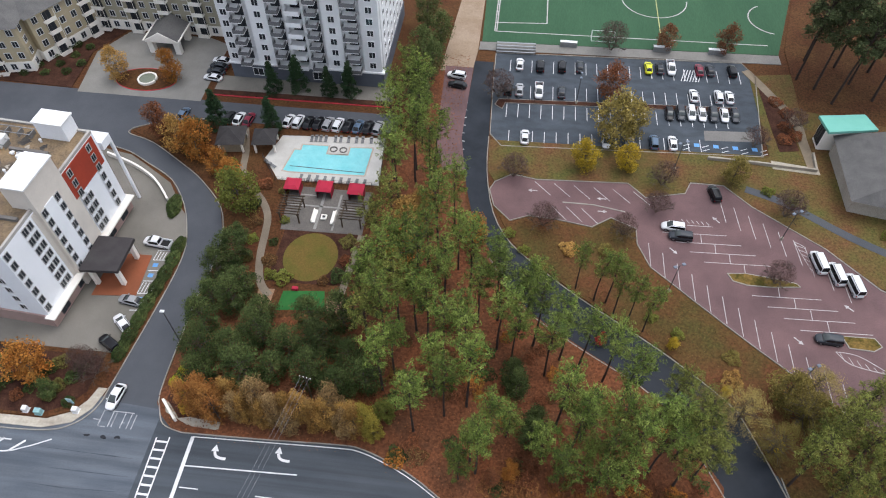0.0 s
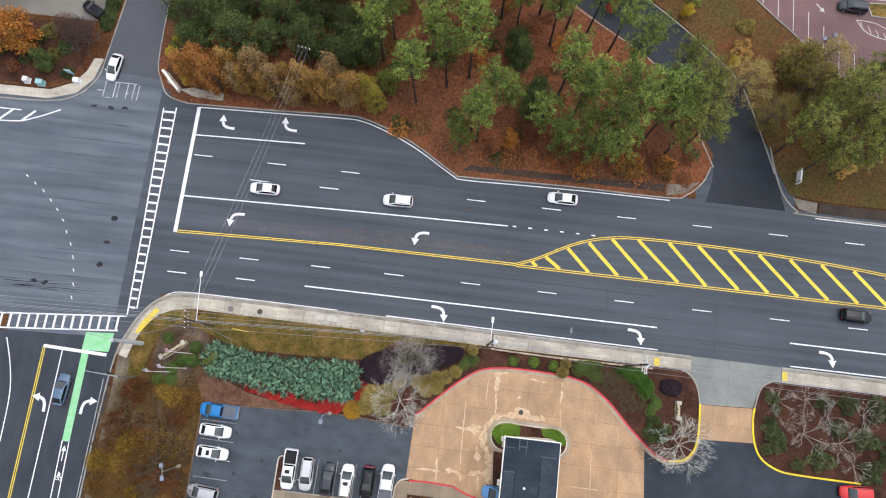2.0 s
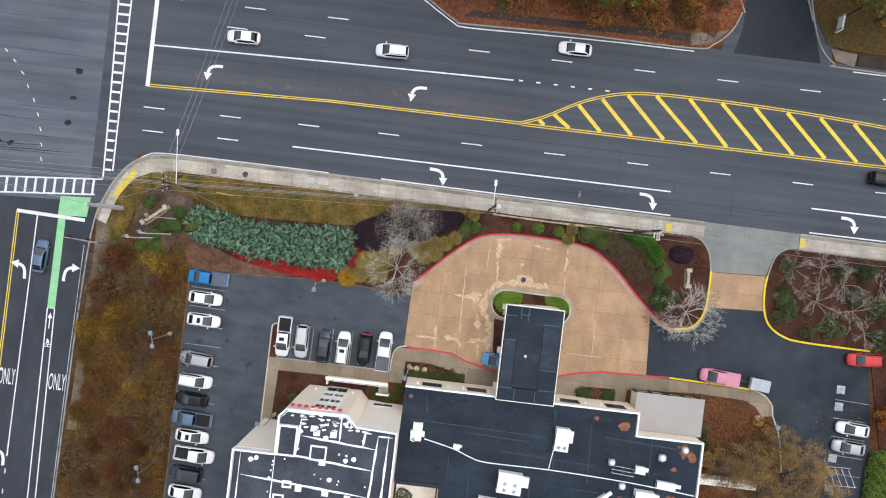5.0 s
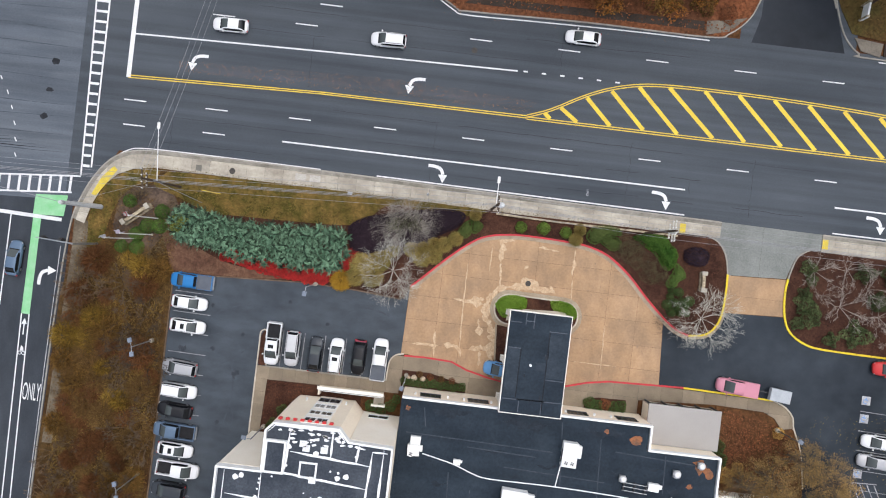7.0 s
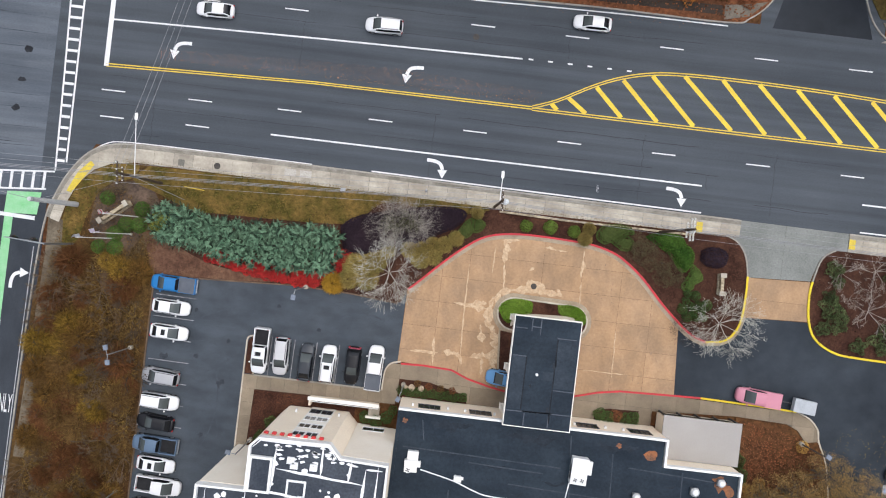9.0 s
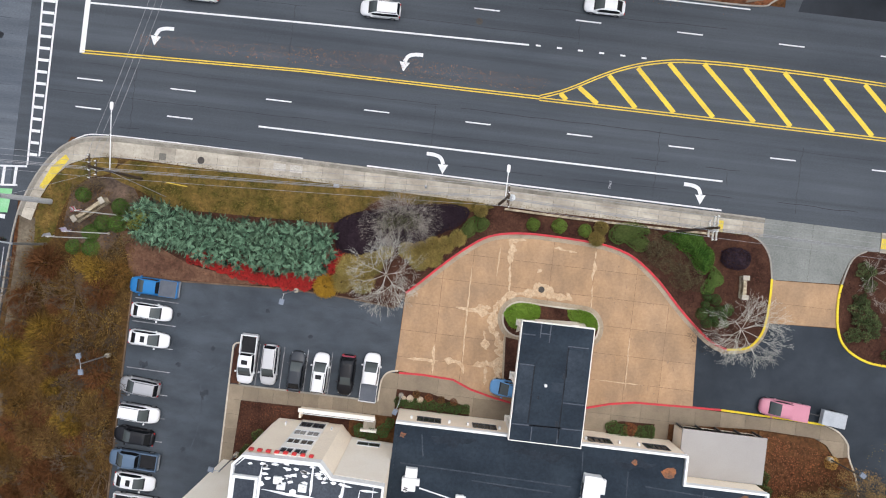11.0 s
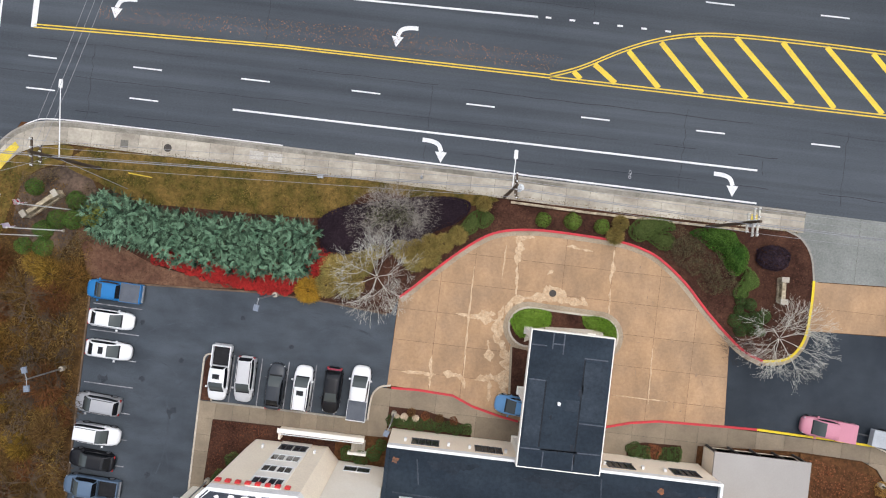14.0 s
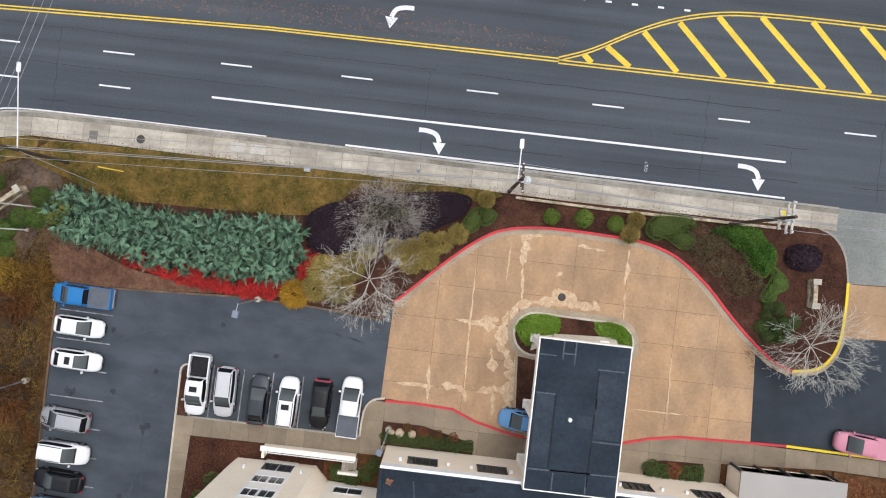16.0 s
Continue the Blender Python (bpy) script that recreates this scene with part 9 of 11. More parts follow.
for x, y, r in ((-43.0, 51.8, 1.0), (-41.9, 50.6, 0.9), (-40.8, 49.2, 1.0), (-42.6, 53.6, 0.8)):
    shrub("yellow", x, y, r, 1.2, leafy("lemon", (0.4, 0.34, 0.02), (0.26, 0.26, 0.03), 0.4), "bright yellow leafy bush at the side street corner", "yellow bushes", (0.2, 0.12), 700, 0.1, 0.2)

# trees and bushes on the grass banks above the drive
bank_crowns = [golden[k % 2][1].copy() for k in range(3)]
for me in bank_crowns:
    me.materials.clear()
for i, (x, y) in enumerate([(45.7, 55.5), (51.8, 55.2), (61.9, 56.4), (56.4, 50.7), (64.0, 61.2), (69.5, 56.0), (75.5, 52.0)]):
    make_tree("deciduous_tree", (golden[i % 2][0], bank_crowns[i % 3]), BARK, (OLIVE, TAN_LEAF, OLIVE)[i % 3], x, y, i * 70, 0.95 + 0.1 * (i % 3), 0.05, "thin olive brown tree on the bank above the drive", "tree", "bank trees")
for i, (x, y) in enumerate([(15.5, 87.5), (19.0, 83.7), (24.4, 88.6), (12.5, 91.5), (31.6, 89.4), (52.6, 62.9), (43.8, 71.2), (53.1, 67.6), (61.0, 60.6), (39.3, 74.3), (65.4, 46.8), (69.4, 44.5), (63.6, 52.5)]):
    m, w_ = ((YELLOW_GREEN, "yellow-green"), (OLIVE, "olive"), (GOLD, "golden"))[i % 3]
    shrub("bank", x, y, 1.1 + 0.3 * (i % 3), 1.2, m, f"{w_} loose bush on the grass bank", "bank bushes", (0.24, 0.13), 700, 0.1, 0.25)

# front row of pines and the low growth under the trees
slim = [pine_meshes(s, 13.5, 0.25, 2.1, 46, (0.56, 0.095), 0.17) for s in (151, 152, 153)]
plant_all("pine_tree", slim, PINE_BARK, PINE, [(7.0, 40.6), (19.6, 45.2), (22.8, 41.6), (28.2, 41.0), (31.6, 41.8), (26.6, 45.0), (14.2, 48.2), (-2.4, 52.0)], rng, "slender green pine near the street edge", "pines in the woods", (0.75, 1.0))
urng = np.random.default_rng(160)
n = 0
while n < 95:
    x, y = urng.uniform(-14, 46), urng.uniform(38, 84)
    if not inside(np.array([x]), np.array([y]), [tuple(q[:2]) for q in woods])[0]:
        continue
    m, w_ = ((RUSTY, "rust brown"), (AMBER, "amber"), (ORANGE, "orange"), (RUSTY, "rust brown"), (LAUREL_LEAF, "dark green"), (BROWN_LEAF, "brown"))[n % 6]
    shrub("under", x, y, urng.uniform(0.7, 1.6), urng.uniform(0.7, 1.8), m, f"{w_} loose undergrowth bush under the pines", "undergrowth", (0.26, 0.12), 420, 0.08, 0.3, "undergrowth_bush")
    n += 1

scatter("kerb_debris", [(-33, 11.5), (0, 11.42), (46, 10.98), (46, 11.18), (0, 11.6), (-33, 11.68)], 2600, (0.14, 0.07), leafy("debris", (0.05, 0.04, 0.03), (0.09, 0.06, 0.035), 0.6), 0.008, 2.5, "dark leaf debris along the gutter", "leaves", 170, 0.01)
scatter("kerb_debris", [(-33, 9.0), (0, 8.9), (46, 8.7), (46, 9.1), (0, 9.35), (-33, 9.5)], 3000, (0.14, 0.06), leafy("grass_edge", (0.1, 0.08, 0.03), (0.15, 0.1, 0.04), 0.5), 0.145, 2.0, "dry grass and leaves on the pavement edge", "leaves", 171, 0.02)

# tall orange-brown brush at the street edge of the woods
FOX = leafy("fox_brush", (0.26, 0.115, 0.04), (0.18, 0.085, 0.032), 0.6)
orng = np.random.default_rng(180)
for i in range(26):
    x = 11 + 30 * orng.uniform() ** 1.1
    shrub("brush", x, orng.uniform(38.6, 41.5), orng.uniform(0.9, 1.6), orng.uniform(1.2, 2.4), (FOX, RUSTY, ORANGE, FOX)[i % 4], ("fox brown", "rust brown", "orange", "fox brown")[i % 4] + " tall loose brush at the edge of the woods", "brush at the woods edge", (0.2, 0.08), 380, 0.06, 0.3, "brush_clump")

# ---- buildings and fittings north of the street ----
SHARED = {}


def shared(key, build, material):
    """A mesh made once and used by many alike pieces."""
    if key not in SHARED:
        bm = build()
        me = bpy.data.meshes.new(key)
        bmesh.ops.recalc_face_normals(bm, faces=bm.faces)
        bm.to_mesh(me)
        bm.free()
        me.materials.append(material)
        SHARED[key] = me
    return SHARED[key]


def far_window(parent, m, w, h, frame_mat=WHITE_METAL, glass_mat=None):
    """A framed window with its pane; the outer side looks along local -y."""
    fr = shared(f"window_{w}_{h}_{frame_mat.name}", lambda: boxes((-w / 2 - 0.1, -w / 2, -0.1, 0.06, -0.1, h + 0.1), (w / 2, w / 2 + 0.1, -0.1, 0.06, -0.1, h + 0.1), (-w / 2, w / 2, -0.1, 0.06, h, h + 0.1), (-w / 2, w / 2, -0.14, 0.06, -0.1, 0), (-0.04, 0.04, -0.06, 0.05, 0, h)), frame_mat)
    ob = put("window", fr, None, parent, m=m)
    put("pane", shared(f"pane_{w}_{h}", lambda: boxes((-w / 2, w / 2, -0.03, 0.05, 0, h)), glass_mat or WINDOW_GLASS), None, ob)
    return ob


# white hotel with a red panel; x runs along its front, y looks out of it
WH_POSE = pose(-66.66, 89.4, 0, 0, 0, -93.9)
wh = empty("white_hotel", WH_POSE)
tagged(wh, "tall white hotel with a red facade panel and flat roof", "building")
WH_WALL = mat("white_render", (0.84, 0.85, 0.87), (0.78, 0.79, 0.81), 0.85, 0.2, 5, 0.06)
WH_CREAM = mat("pale_cream_render", (0.68, 0.62, 0.55), (0.6, 0.55, 0.49), 0.85, 0.2, 5, 0.06)
WH_RED = mat("red_render", (0.36, 0.055, 0.03), (0.3, 0.05, 0.03), 0.8, 0.3, 5, 0.1)
WH_ROOF = mat("stained_tan_roof", (0.25, 0.175, 0.1), (0.09, 0.075, 0.06), 0.9, 0.22, 3, 0.4)
PINKISH = mat("pink_stone", (0.4, 0.28, 0.25), (0.34, 0.24, 0.21), 0.85, 0.4, 5, 0.12)
WH_TOP, WH_LEN = 20.8, 29.4
part("body", boxes((0, WH_LEN, -45, 0, 3.2, WH_TOP)), WH_WALL, wh)
part("ground_floor", boxes((-0.3, WH_LEN + 0.3, -45, 0.25, 0, 3.2)), PINKISH, wh)
part("ledge", boxes((-0.6, WH_LEN + 0.8, -0.4, 1.5, 3.2, 3.5)), WHITE_STUCCO, wh)
part("roof", boxes((0.4, WH_LEN - 0.4, -44.6, -0.4, WH_TOP, WH_TOP + 0.2)), WH_ROOF, wh, "tan stained gravel roof")
bm = bmesh.new()
ribbon(bm, [(0, 0), (WH_LEN, 0), (WH_LEN, -45), (0, -45)], 0.0, 0.45, WH_TOP, WH_TOP + 0.6, True)
part("parapet", bm, mat("grey_coping", (0.4, 0.38, 0.35)), wh)
part("stair_tower", boxes((11.7, 19.8, -3.6, 0.9, 0, 25.9)), WH_CREAM, wh, "cream stair tower")
part("stair_roof", boxes((11.5, 20.0, -3.8, 1.1, 25.9, 26.2)), TRIM, wh, "white flat stair tower roof")
part("white_panel", boxes((15.6, 18.2, 0.9, 1.04, 3.6, 20.4)), WH_WALL, wh)
part("red_panel", boxes((0.7, 11.5, 0.0, 0.14, 14.2, 20.6)), WH_RED, wh, "red facade panel")
part("cream_band", boxes((10.3, 11.7, 0, 0.12, 3.6, 14.2), (19.8, 20.7, 0, 0.12, 3.6, 20.5)), WH_CREAM, wh)
SPANDREL = mat("grey_spandrel", (0.42, 0.41, 0.4), (0.34, 0.33, 0.32), 0.7, 0.5, 5, 0.15)
for col in (2.7, 7.75, 9.35, 14.9, 18.85, 21.9, 23.35, 28.55):
    out = 0.96 if 11.4 < col < 19.8 else (0.15 if col < 11 else 0.03)
    for f in range(7):
        z = 4.15 + 2.43 * f
        if f > 3 and col == 7.75:
            continue
        part("spandrel", boxes((col - 0.55, col + 0.55, out - 0.1, out + 0.03, z + 1.5, z + 2.2)) if f < 6 else boxes((col - 0.55, col + 0.55, out - 0.1, out + 0.03, z - 0.3, z)), WH_RED if col < 11 and f > 3 else WH_WALL, wh)
        far_window(wh, pose(col, out + 0.03, z, 0, 0, 180), 1.05, 1.45, SPANDREL)
for a in (3, 8, 14, 20, 26):
    far_window(wh, pose(a, 0.27, 0.6, 0, 0, 180), 2.2, 2.0, DARK_METAL)
for b in (-4, -10, -16, -22, -28, -34):
    for f in range(6):
        far_window(wh, pose(WH_LEN + 0.02, b, 4.4 + 2.6 * f, 0, 0, 90), 1.1, 1.5, WHITE_METAL)
        far_window(wh, pose(-0.02, b, 4.4 + 2.6 * f, 0, 0, -90), 1.1, 1.5, WHITE_METAL)
part("corner_frame", boxes((-3.2, -0.3, -4, 0.5, 16.2, 18.0), (-3.2, -2.7, 0, 0.5, 0, 16.2), (-3.2, -2.7, -4, -3.5, 0, 16.2)), WH_WALL, wh, "white projecting corner frame")
part("penthouse", boxes((-0.2, 3.2, -8.2, -2.6, WH_TOP, 24.6)), WH_WALL, wh, "white rooftop penthouse box")
part("penthouse_roof", boxes((-0.4, 3.4, -8.4, -2.4, 24.6, 24.9)), TRIM, wh)
for row in ((6.8, 7.4, -12, -4.4, WH_TOP, WH_TOP + 0.8), (7.4, 11.0, -4.9, -4.4, WH_TOP, WH_TOP + 0.8), (22, 22.6, -12, -1, WH_TOP, WH_TOP + 0.8)):
    part("roof_divider", boxes(row), mat("dark_coping", (0.16, 0.15, 0.14)), wh)
for x, y, w, d, h in ((6.0, -14.5, 2.6, 2.0, 1.5), (8.5, -9.0, 1.2, 1.0, 0.7), (9.8, -17, 3, 2.2, 1.6), (12.5, -12, 1.6, 1.3, 0.9), (10.4, -7.2, 0.9, 0.8, 0.6), (13.5, -18, 2.6, 2, 1.5), (4.6, -18.5, 2.4, 1.8, 1.5), (15.5, -10, 1.4, 1.2, 0.8), (24, -8, 1.6, 1.4, 0.9), (24, -15, 3, 2, 1.4)):
    px = WH_POSE @ Vector((x, y, 0))
    roof_unit(px.x, px.y, w, d, h, -94, 1, WH_TOP + 0.2, "white air conditioning unit on the tan roof")
WH_STAIN, WH_PAD = mat("dark_roof_stain", (0.045, 0.042, 0.04), (0.09, 0.08, 0.07), 0.9, 0.6, 4, 0.4), mat("pale_roof_repair", (0.42, 0.39, 0.35), (0.3, 0.26, 0.2), 0.9, 0.6, 4, 0.3)
for x, y, dx, w, m in ((1.5, -10.5, 4.2, 1.6, WH_STAIN), (8.2, -6.0, 2.6, 1.0, WH_STAIN), (4.6, -6.2, 1.8, 0.9, WH_STAIN), (9.6, -12.5, 3.4, 1.8, WH_STAIN), (3.4, -14.6, 3.0, 1.3, WH_STAIN), (13.2, -6.2, 3.6, 1.6, WH_STAIN), (16.4, -14.5, 3.2, 1.6, WH_STAIN), (22.6, -4.4, 4.2, 1.2, WH_STAIN), (21.0, -11.0, 4.0, 1.6, WH_STAIN),
                       (8.9, -7.6, 0.9, 0.5, WH_PAD), (10.6, -9.8, 1.0, 0.6, WH_PAD), (5.4, -9.2, 1.2, 0.7, WH_PAD), (11.8, -15.4, 1.4, 0.9, WH_PAD), (7.6, -17.2, 1.6, 0.9, WH_PAD), (14.6, -8.6, 1.0, 0.6, WH_PAD), (24.4, -6.6, 1.4, 0.7, WH_PAD)):
    part("roof_stain" if m is WH_STAIN else "roof_repair", torn([(x, y), (x + dx * 0.5, y - 0.4), (x + dx, y + 0.2)], w, 0.8, WH_TOP + 0.19, WH_TOP + 0.206 + (0.006 if m is WH_PAD else 0), 0.3), m, wh)
for x, y0, y1 in ((2.2, -20, -9.5), (5.6, -19, -12.5), (11.2, -20, -14)):
    part("pipe_rack", boxes(*[(x, x + 0.12, y0, y1, WH_TOP + 1.2, WH_TOP + 1.32), (x + 1.6, x + 1.72, y0, y1, WH_TOP + 1.2, WH_TOP + 1.32)] + [(x, x + 1.72, y0 + 0.3 + k * (y1 - y0 - 0.6) / 4 - 0.05, y0 + 0.3 + k * (y1 - y0 - 0.6) / 4 + 0.05, WH_TOP + 0.2, WH_TOP + 1.2) for k in range(5)]), STEEL, wh, "grey steel pipe rack")
for x, y, r, h in ((9.2, -5.4, 0.35, 0.7), (8.0, -10.9, 0.45, 0.6), (12.6, -9.4, 0.3, 0.9), (4.2, -7.6, 0.3, 0.8), (16.2, -7.0, 0.4, 0.7), (10.2, -14.6, 0.5, 0.6), (23.6, -11.4, 0.4, 0.8), (14.2, -13.6, 0.45, 0.7)):
    bm = bmesh.new()
    tube(bm, (x, y, WH_TOP + 0.15), (x, y, WH_TOP + h), r * 0.7, sides=10)
    tube(bm, (x, y, WH_TOP + h), (x, y, WH_TOP + h + 0.18), r, r * 0.55, 10)
    part("roof_vent", bm, SEALANT, wh, "white capped roof vent")
# its porch
porch = empty("drive_through_porch")
tagged(porch, "dark-roofed porch over red-brown paving", "canopy")
part("roof", slab([(-66.4, 77.4), (-59.4, 77.6), (-59.4, 69.6), (-66.6, 69.1)], 4.6, 5.3), mat("charcoal_roof", (0.045, 0.04, 0.042), (0.06, 0.055, 0.055), 0.7, 0.3, 6, 0.12), porch)
for x, y in ((-60.2, 76.7), (-60.2, 70.4), (-65.2, 70.0), (-65.2, 76.8)):
    part("column", boxes((x - 0.4, x + 0.4, y - 0.4, y + 0.4, 0, 4.6)), WHITE_STUCCO, porch)
part("paving", slab([(-65.2, 77.4), (-57.6, 77.6), (-57.0, 68.0), (-65.4, 67.2)], 0.0, 0.12), mat("red_brown_paving", (0.26, 0.085, 0.04), (0.2, 0.07, 0.035)), porch, "red-brown paving")
lw = bmesh.new()
ribbon(lw, curve([(-78, 103.8), (-70.7, 101.0), (-64.5, 97.2), (-59.6, 91.9)], 5), 0.2, 0.2, 0, 1.1)
tagged(part("parapet_wall", lw, WHITE_STUCCO), "curved white low wall of the parking court", "wall", kind="structure")
for i, (x, y) in enumerate(((-53.1, 80.2), (-53.0, 77.0), (-53.3, 73.5), (-53.7, 70), (-54.0, 66.5), (-54.3, 63), (-54.6, 59.5), (-54.9, 56.3), (-58.2, 91.2), (-57.4, 89.8))):
    shrub("clip", x, y, 2.5, 1.5, LAUREL_LEAF, "clipped dark green hedge along the court", "court hedge", (0.2, 0.12), 1500, 0.05, 0.06, "hedge", 0.5, 86)
CRT = empty("stall_marking")
tagged(CRT, "white hatched bays in the hotel court", "road marking", kind="structure")
for y in (79, 76.6, 74.0, 71.5, 68.6, 64.8):
    line("stall_line", [(-57.0, y), (-54.2, y + 0.3)], 0.15, WHITE_PAINT, CRT, 0.016)
for k in range(5):
    line("hatch_bar", [(-57 + 0.6 * k, 76.7), (-56.8 + 0.6 * k, 78.8)], 0.12, WHITE_PAINT, CRT, 0.016)
    line("hatch_bar", [(-57 + 0.6 * k, 68.7), (-56.8 + 0.6 * k, 71.2)], 0.12, WHITE_PAINT, CRT, 0.016)
for y in (79.6, 75, 72.5, 67):
    mark("bay_symbol", [(-56.6, y), (-55.6, y), (-55.6, y + 0.9), (-56.6, y + 0.9)], BLUE, CRT, 0.018)

# apartment tower
tower = empty("apartment_tower")
tagged(tower, "tall grey and white apartment tower with stacked balconies", "building")
T_GREY = mat("grey_render", (0.76, 0.76, 0.76), (0.7, 0.7, 0.705), 0.85, 0.2, 5, 0.05)
T_WHITE = mat("white_tower_render", (0.86, 0.86, 0.86), (0.8, 0.8, 0.8), 0.85, 0.2, 5, 0.05)
T_DARK = mat("slate_base", (0.13, 0.14, 0.17), (0.11, 0.12, 0.14), 0.8, 0.3, 5, 0.1)
FLOORS, FH, Y0 = 22, 2.95, 134.6
HT = 4.2 + FLOORS * FH
part("podium", boxes((-58.6, -20.6, Y0 - 0.2, 166, 0, 4.2)), T_DARK, tower, "slate grey podium")
part("core", boxes((-58.4, -20.8, Y0 + 1.6, 165.8, 4.2, HT)), T_GREY, tower)
part("podium_ledge", boxes((-58.8, -20.4, Y0 - 0.5, Y0 + 1.6, 4.2, 4.6)), T_WHITE, tower)
part("roof", boxes((-58.6, -20.6, Y0, 166, HT, HT + 0.6)), TRIM, tower)
for x0, x1, m in ((-51.2, -46.9, T_WHITE), (-34.0, -29.8, T_WHITE), (-25.2, -21.0, T_GREY), (-58.5, -55.6, T_GREY), (-42.8, -42.2, T_WHITE), (-38.6, -38.0, T_WHITE)):
    part("bay", boxes((x0, x1, Y0 - 0.1, Y0 + 1.7, 4.6, HT)), m, tower)
for x in (-49.0, -31.9, -23.1, -57.0):
    for f in range(FLOORS):
        far_window(tower, pose(x, Y0 - 0.12, 5.6 + FH * f, 0, 0, 0), 1.4, 1.5, T_WHITE)
bal = [(-54.0, 2.6), (-44.9, 2.6), (-40.4, 3.5), (-36.2, 2.6), (-27.5, 3.4)]
for x, w in bal:
    for f in range(FLOORS):
        z = 4.6 + FH * f
        b = put("balcony", shared(f"balcony_{w}", lambda w=w: boxes((-w / 2, w / 2, -1.9, 1.6, 0, 0.18)), T_WHITE), None, tower, m=pose(x, Y0 + 0.1, z))
        put("railing", shared(f"railing_{w}", lambda w=w: boxes((-w / 2, w / 2, -1.9, -1.84, 0.18, 1.15), (-w / 2, -w / 2 + 0.06, -1.84, 0, 0.18, 1.15), (w / 2 - 0.06, w / 2, -1.84, 0, 0.18, 1.15)), mat("grey_railing", (0.17, 0.17, 0.175)) if w != 3.5 else T_WHITE), None, b)
        far_window(tower, pose(x, Y0 + 1.58, z + 0.25, 0, 0, 0), 2.0, 2.1, DARK_METAL)
for y in range(6):
    for f in range(FLOORS):
        far_window(tower, pose(-20.78, 139 + 4.4 * y, 5.6 + FH * f, 0, 0, 90), 1.6, 1.5, T_WHITE)
for x in (-52, -37, -30):
    far_window(tower, pose(x, Y0 - 0.22, 1.2, 0, 0, 0), 2.4, 2.0, T_WHITE)
tagged(part("tower_walk", slab([(-62, 128.9), (-18, 129.3), (-18, 134.6), (-62, 134.4)], -0.05, 0.13), MATS["grey_court"]), "grey concrete walk along the tower foot", "pavement", kind="structure")
tagged(part("planting_bed", slab([(-62, 127), (-18, 127.4), (-18, 129.3), (-62, 128.9)], 0, 0.15), MULCH), "narrow leafy bed before the tower", "planting bed", kind="structure")
kerb([(-62, 127), (-18, 127.4)], RED_PAINT, 0.4, label="red painted kerb before the tower")


def block(name, label, m, length, depth, height, floors, cols, wall, roof_mat, pitched=3.0, balconies=False):
    """A plain apartment block; its front looks along local -y."""
    b = empty(name, m)
    tagged(b, label, "building")
    part("wall", boxes((0, length, 0, depth, 0, height)), wall, b)
    part("base_band", boxes((-0.1, length + 0.1, -0.1, depth, 0, height / floors * 0.95)), WHITE_STUCCO, b)
    if pitched:
        bm = bmesh.new()
        o = 0.8
        lo = [bm.verts.new(p) for p in ((-o, -o, height), (length + o, -o, height), (length + o, depth + o, height), (-o, depth + o, height))]
        hi = [bm.verts.new(p) for p in ((depth * 0.45, depth / 2, height + pitched), (length - depth * 0.45, depth / 2, height + pitched))]
        for f in ((lo[0], lo[1], hi[1], hi[0]), (lo[1], lo[2], hi[1]), (lo[2], lo[3], hi[0], hi[1]), (lo[3], lo[0], hi[0]), (lo[3], lo[2], lo[1], lo[0])):
            bm.faces.new(f)
        part("roof", bm, roof_mat, b)
    else:
        part("roof", boxes((-0.4, length + 0.4, -0.4, depth + 0.4, height, height + 0.5)), roof_mat, b)
    fh = height / floors
    for f in range(floors):
        for c in range(cols):
            x = (c + 0.5) * length / cols
            if balconies and c % 3 == 1:
                part("balcony", boxes((x - 1.5, x + 1.5, -1.6, 0.02, f * fh + 0.1, f * fh + 0.3), (x - 1.5, x + 1.5, -1.6, -1.52, f * fh + 0.3, f * fh + 1.2), (x - 1.5, x - 1.42, -1.6, -1.5, f * fh, (f + 1) * fh), (x + 1.42, x + 1.5, -1.6, -1.5, f * fh, (f + 1) * fh)), WHITE_STUCCO, b)
                far_window(b, pose(x, -0.12, f * fh + 0.4), 2.0, 2.0, DARK_METAL)
            else:
                far_window(b, pose(x, -0.12, f * fh + 0.9), 1.3, 1.6, WHITE_METAL)
        for c in range(3):
            far_window(b, pose(length + 0.12, (c + 0.5) * depth / 3, f * fh + 0.9, 0, 0, 90), 1.3, 1.6, WHITE_METAL)
    return b


YELLOWISH = mat("yellow_beige_render", (0.5, 0.42, 0.28), (0.43, 0.37, 0.25), 0.85, 0.2, 5, 0.06)
SHINGLE = mat("grey_shingle", (0.13, 0.125, 0.12), (0.1, 0.097, 0.094), 0.9, 0.4, 6, 0.2)
block("apartment_block", "beige apartment block with white balconies and grey roof", pose(-107.5, 134.5, 0, 0, 0, 62), 26, 14, 12.5, 4, 8, YELLOWISH, SHINGLE, 2.5, True)
block("apartment_block", "beige apartment block with stacked white balconies", pose(-130, 126, 0, 0, 0, 12), 22, 13, 12.5, 4, 7, YELLOWISH, SHINGLE, 2.5, True)
block("apartment_block", "long beige apartment block with arched ground floor", pose(-103, 150.5, 0, 0, 0, 0), 42, 16, 15.5, 5, 14, mat("olive_beige_render", (0.36, 0.33, 0.24), (0.31, 0.285, 0.21), 0.85, 0.2, 5, 0.06), SHINGLE, 2.5, True)
gate = empty("gabled_porch", pose(-79.0, 142.6, 0) @ Matrix.Diagonal((0.82, 0.82, 0.86, 1)))
tagged(gate, "gabled stone entrance porch with grey roof", "canopy")
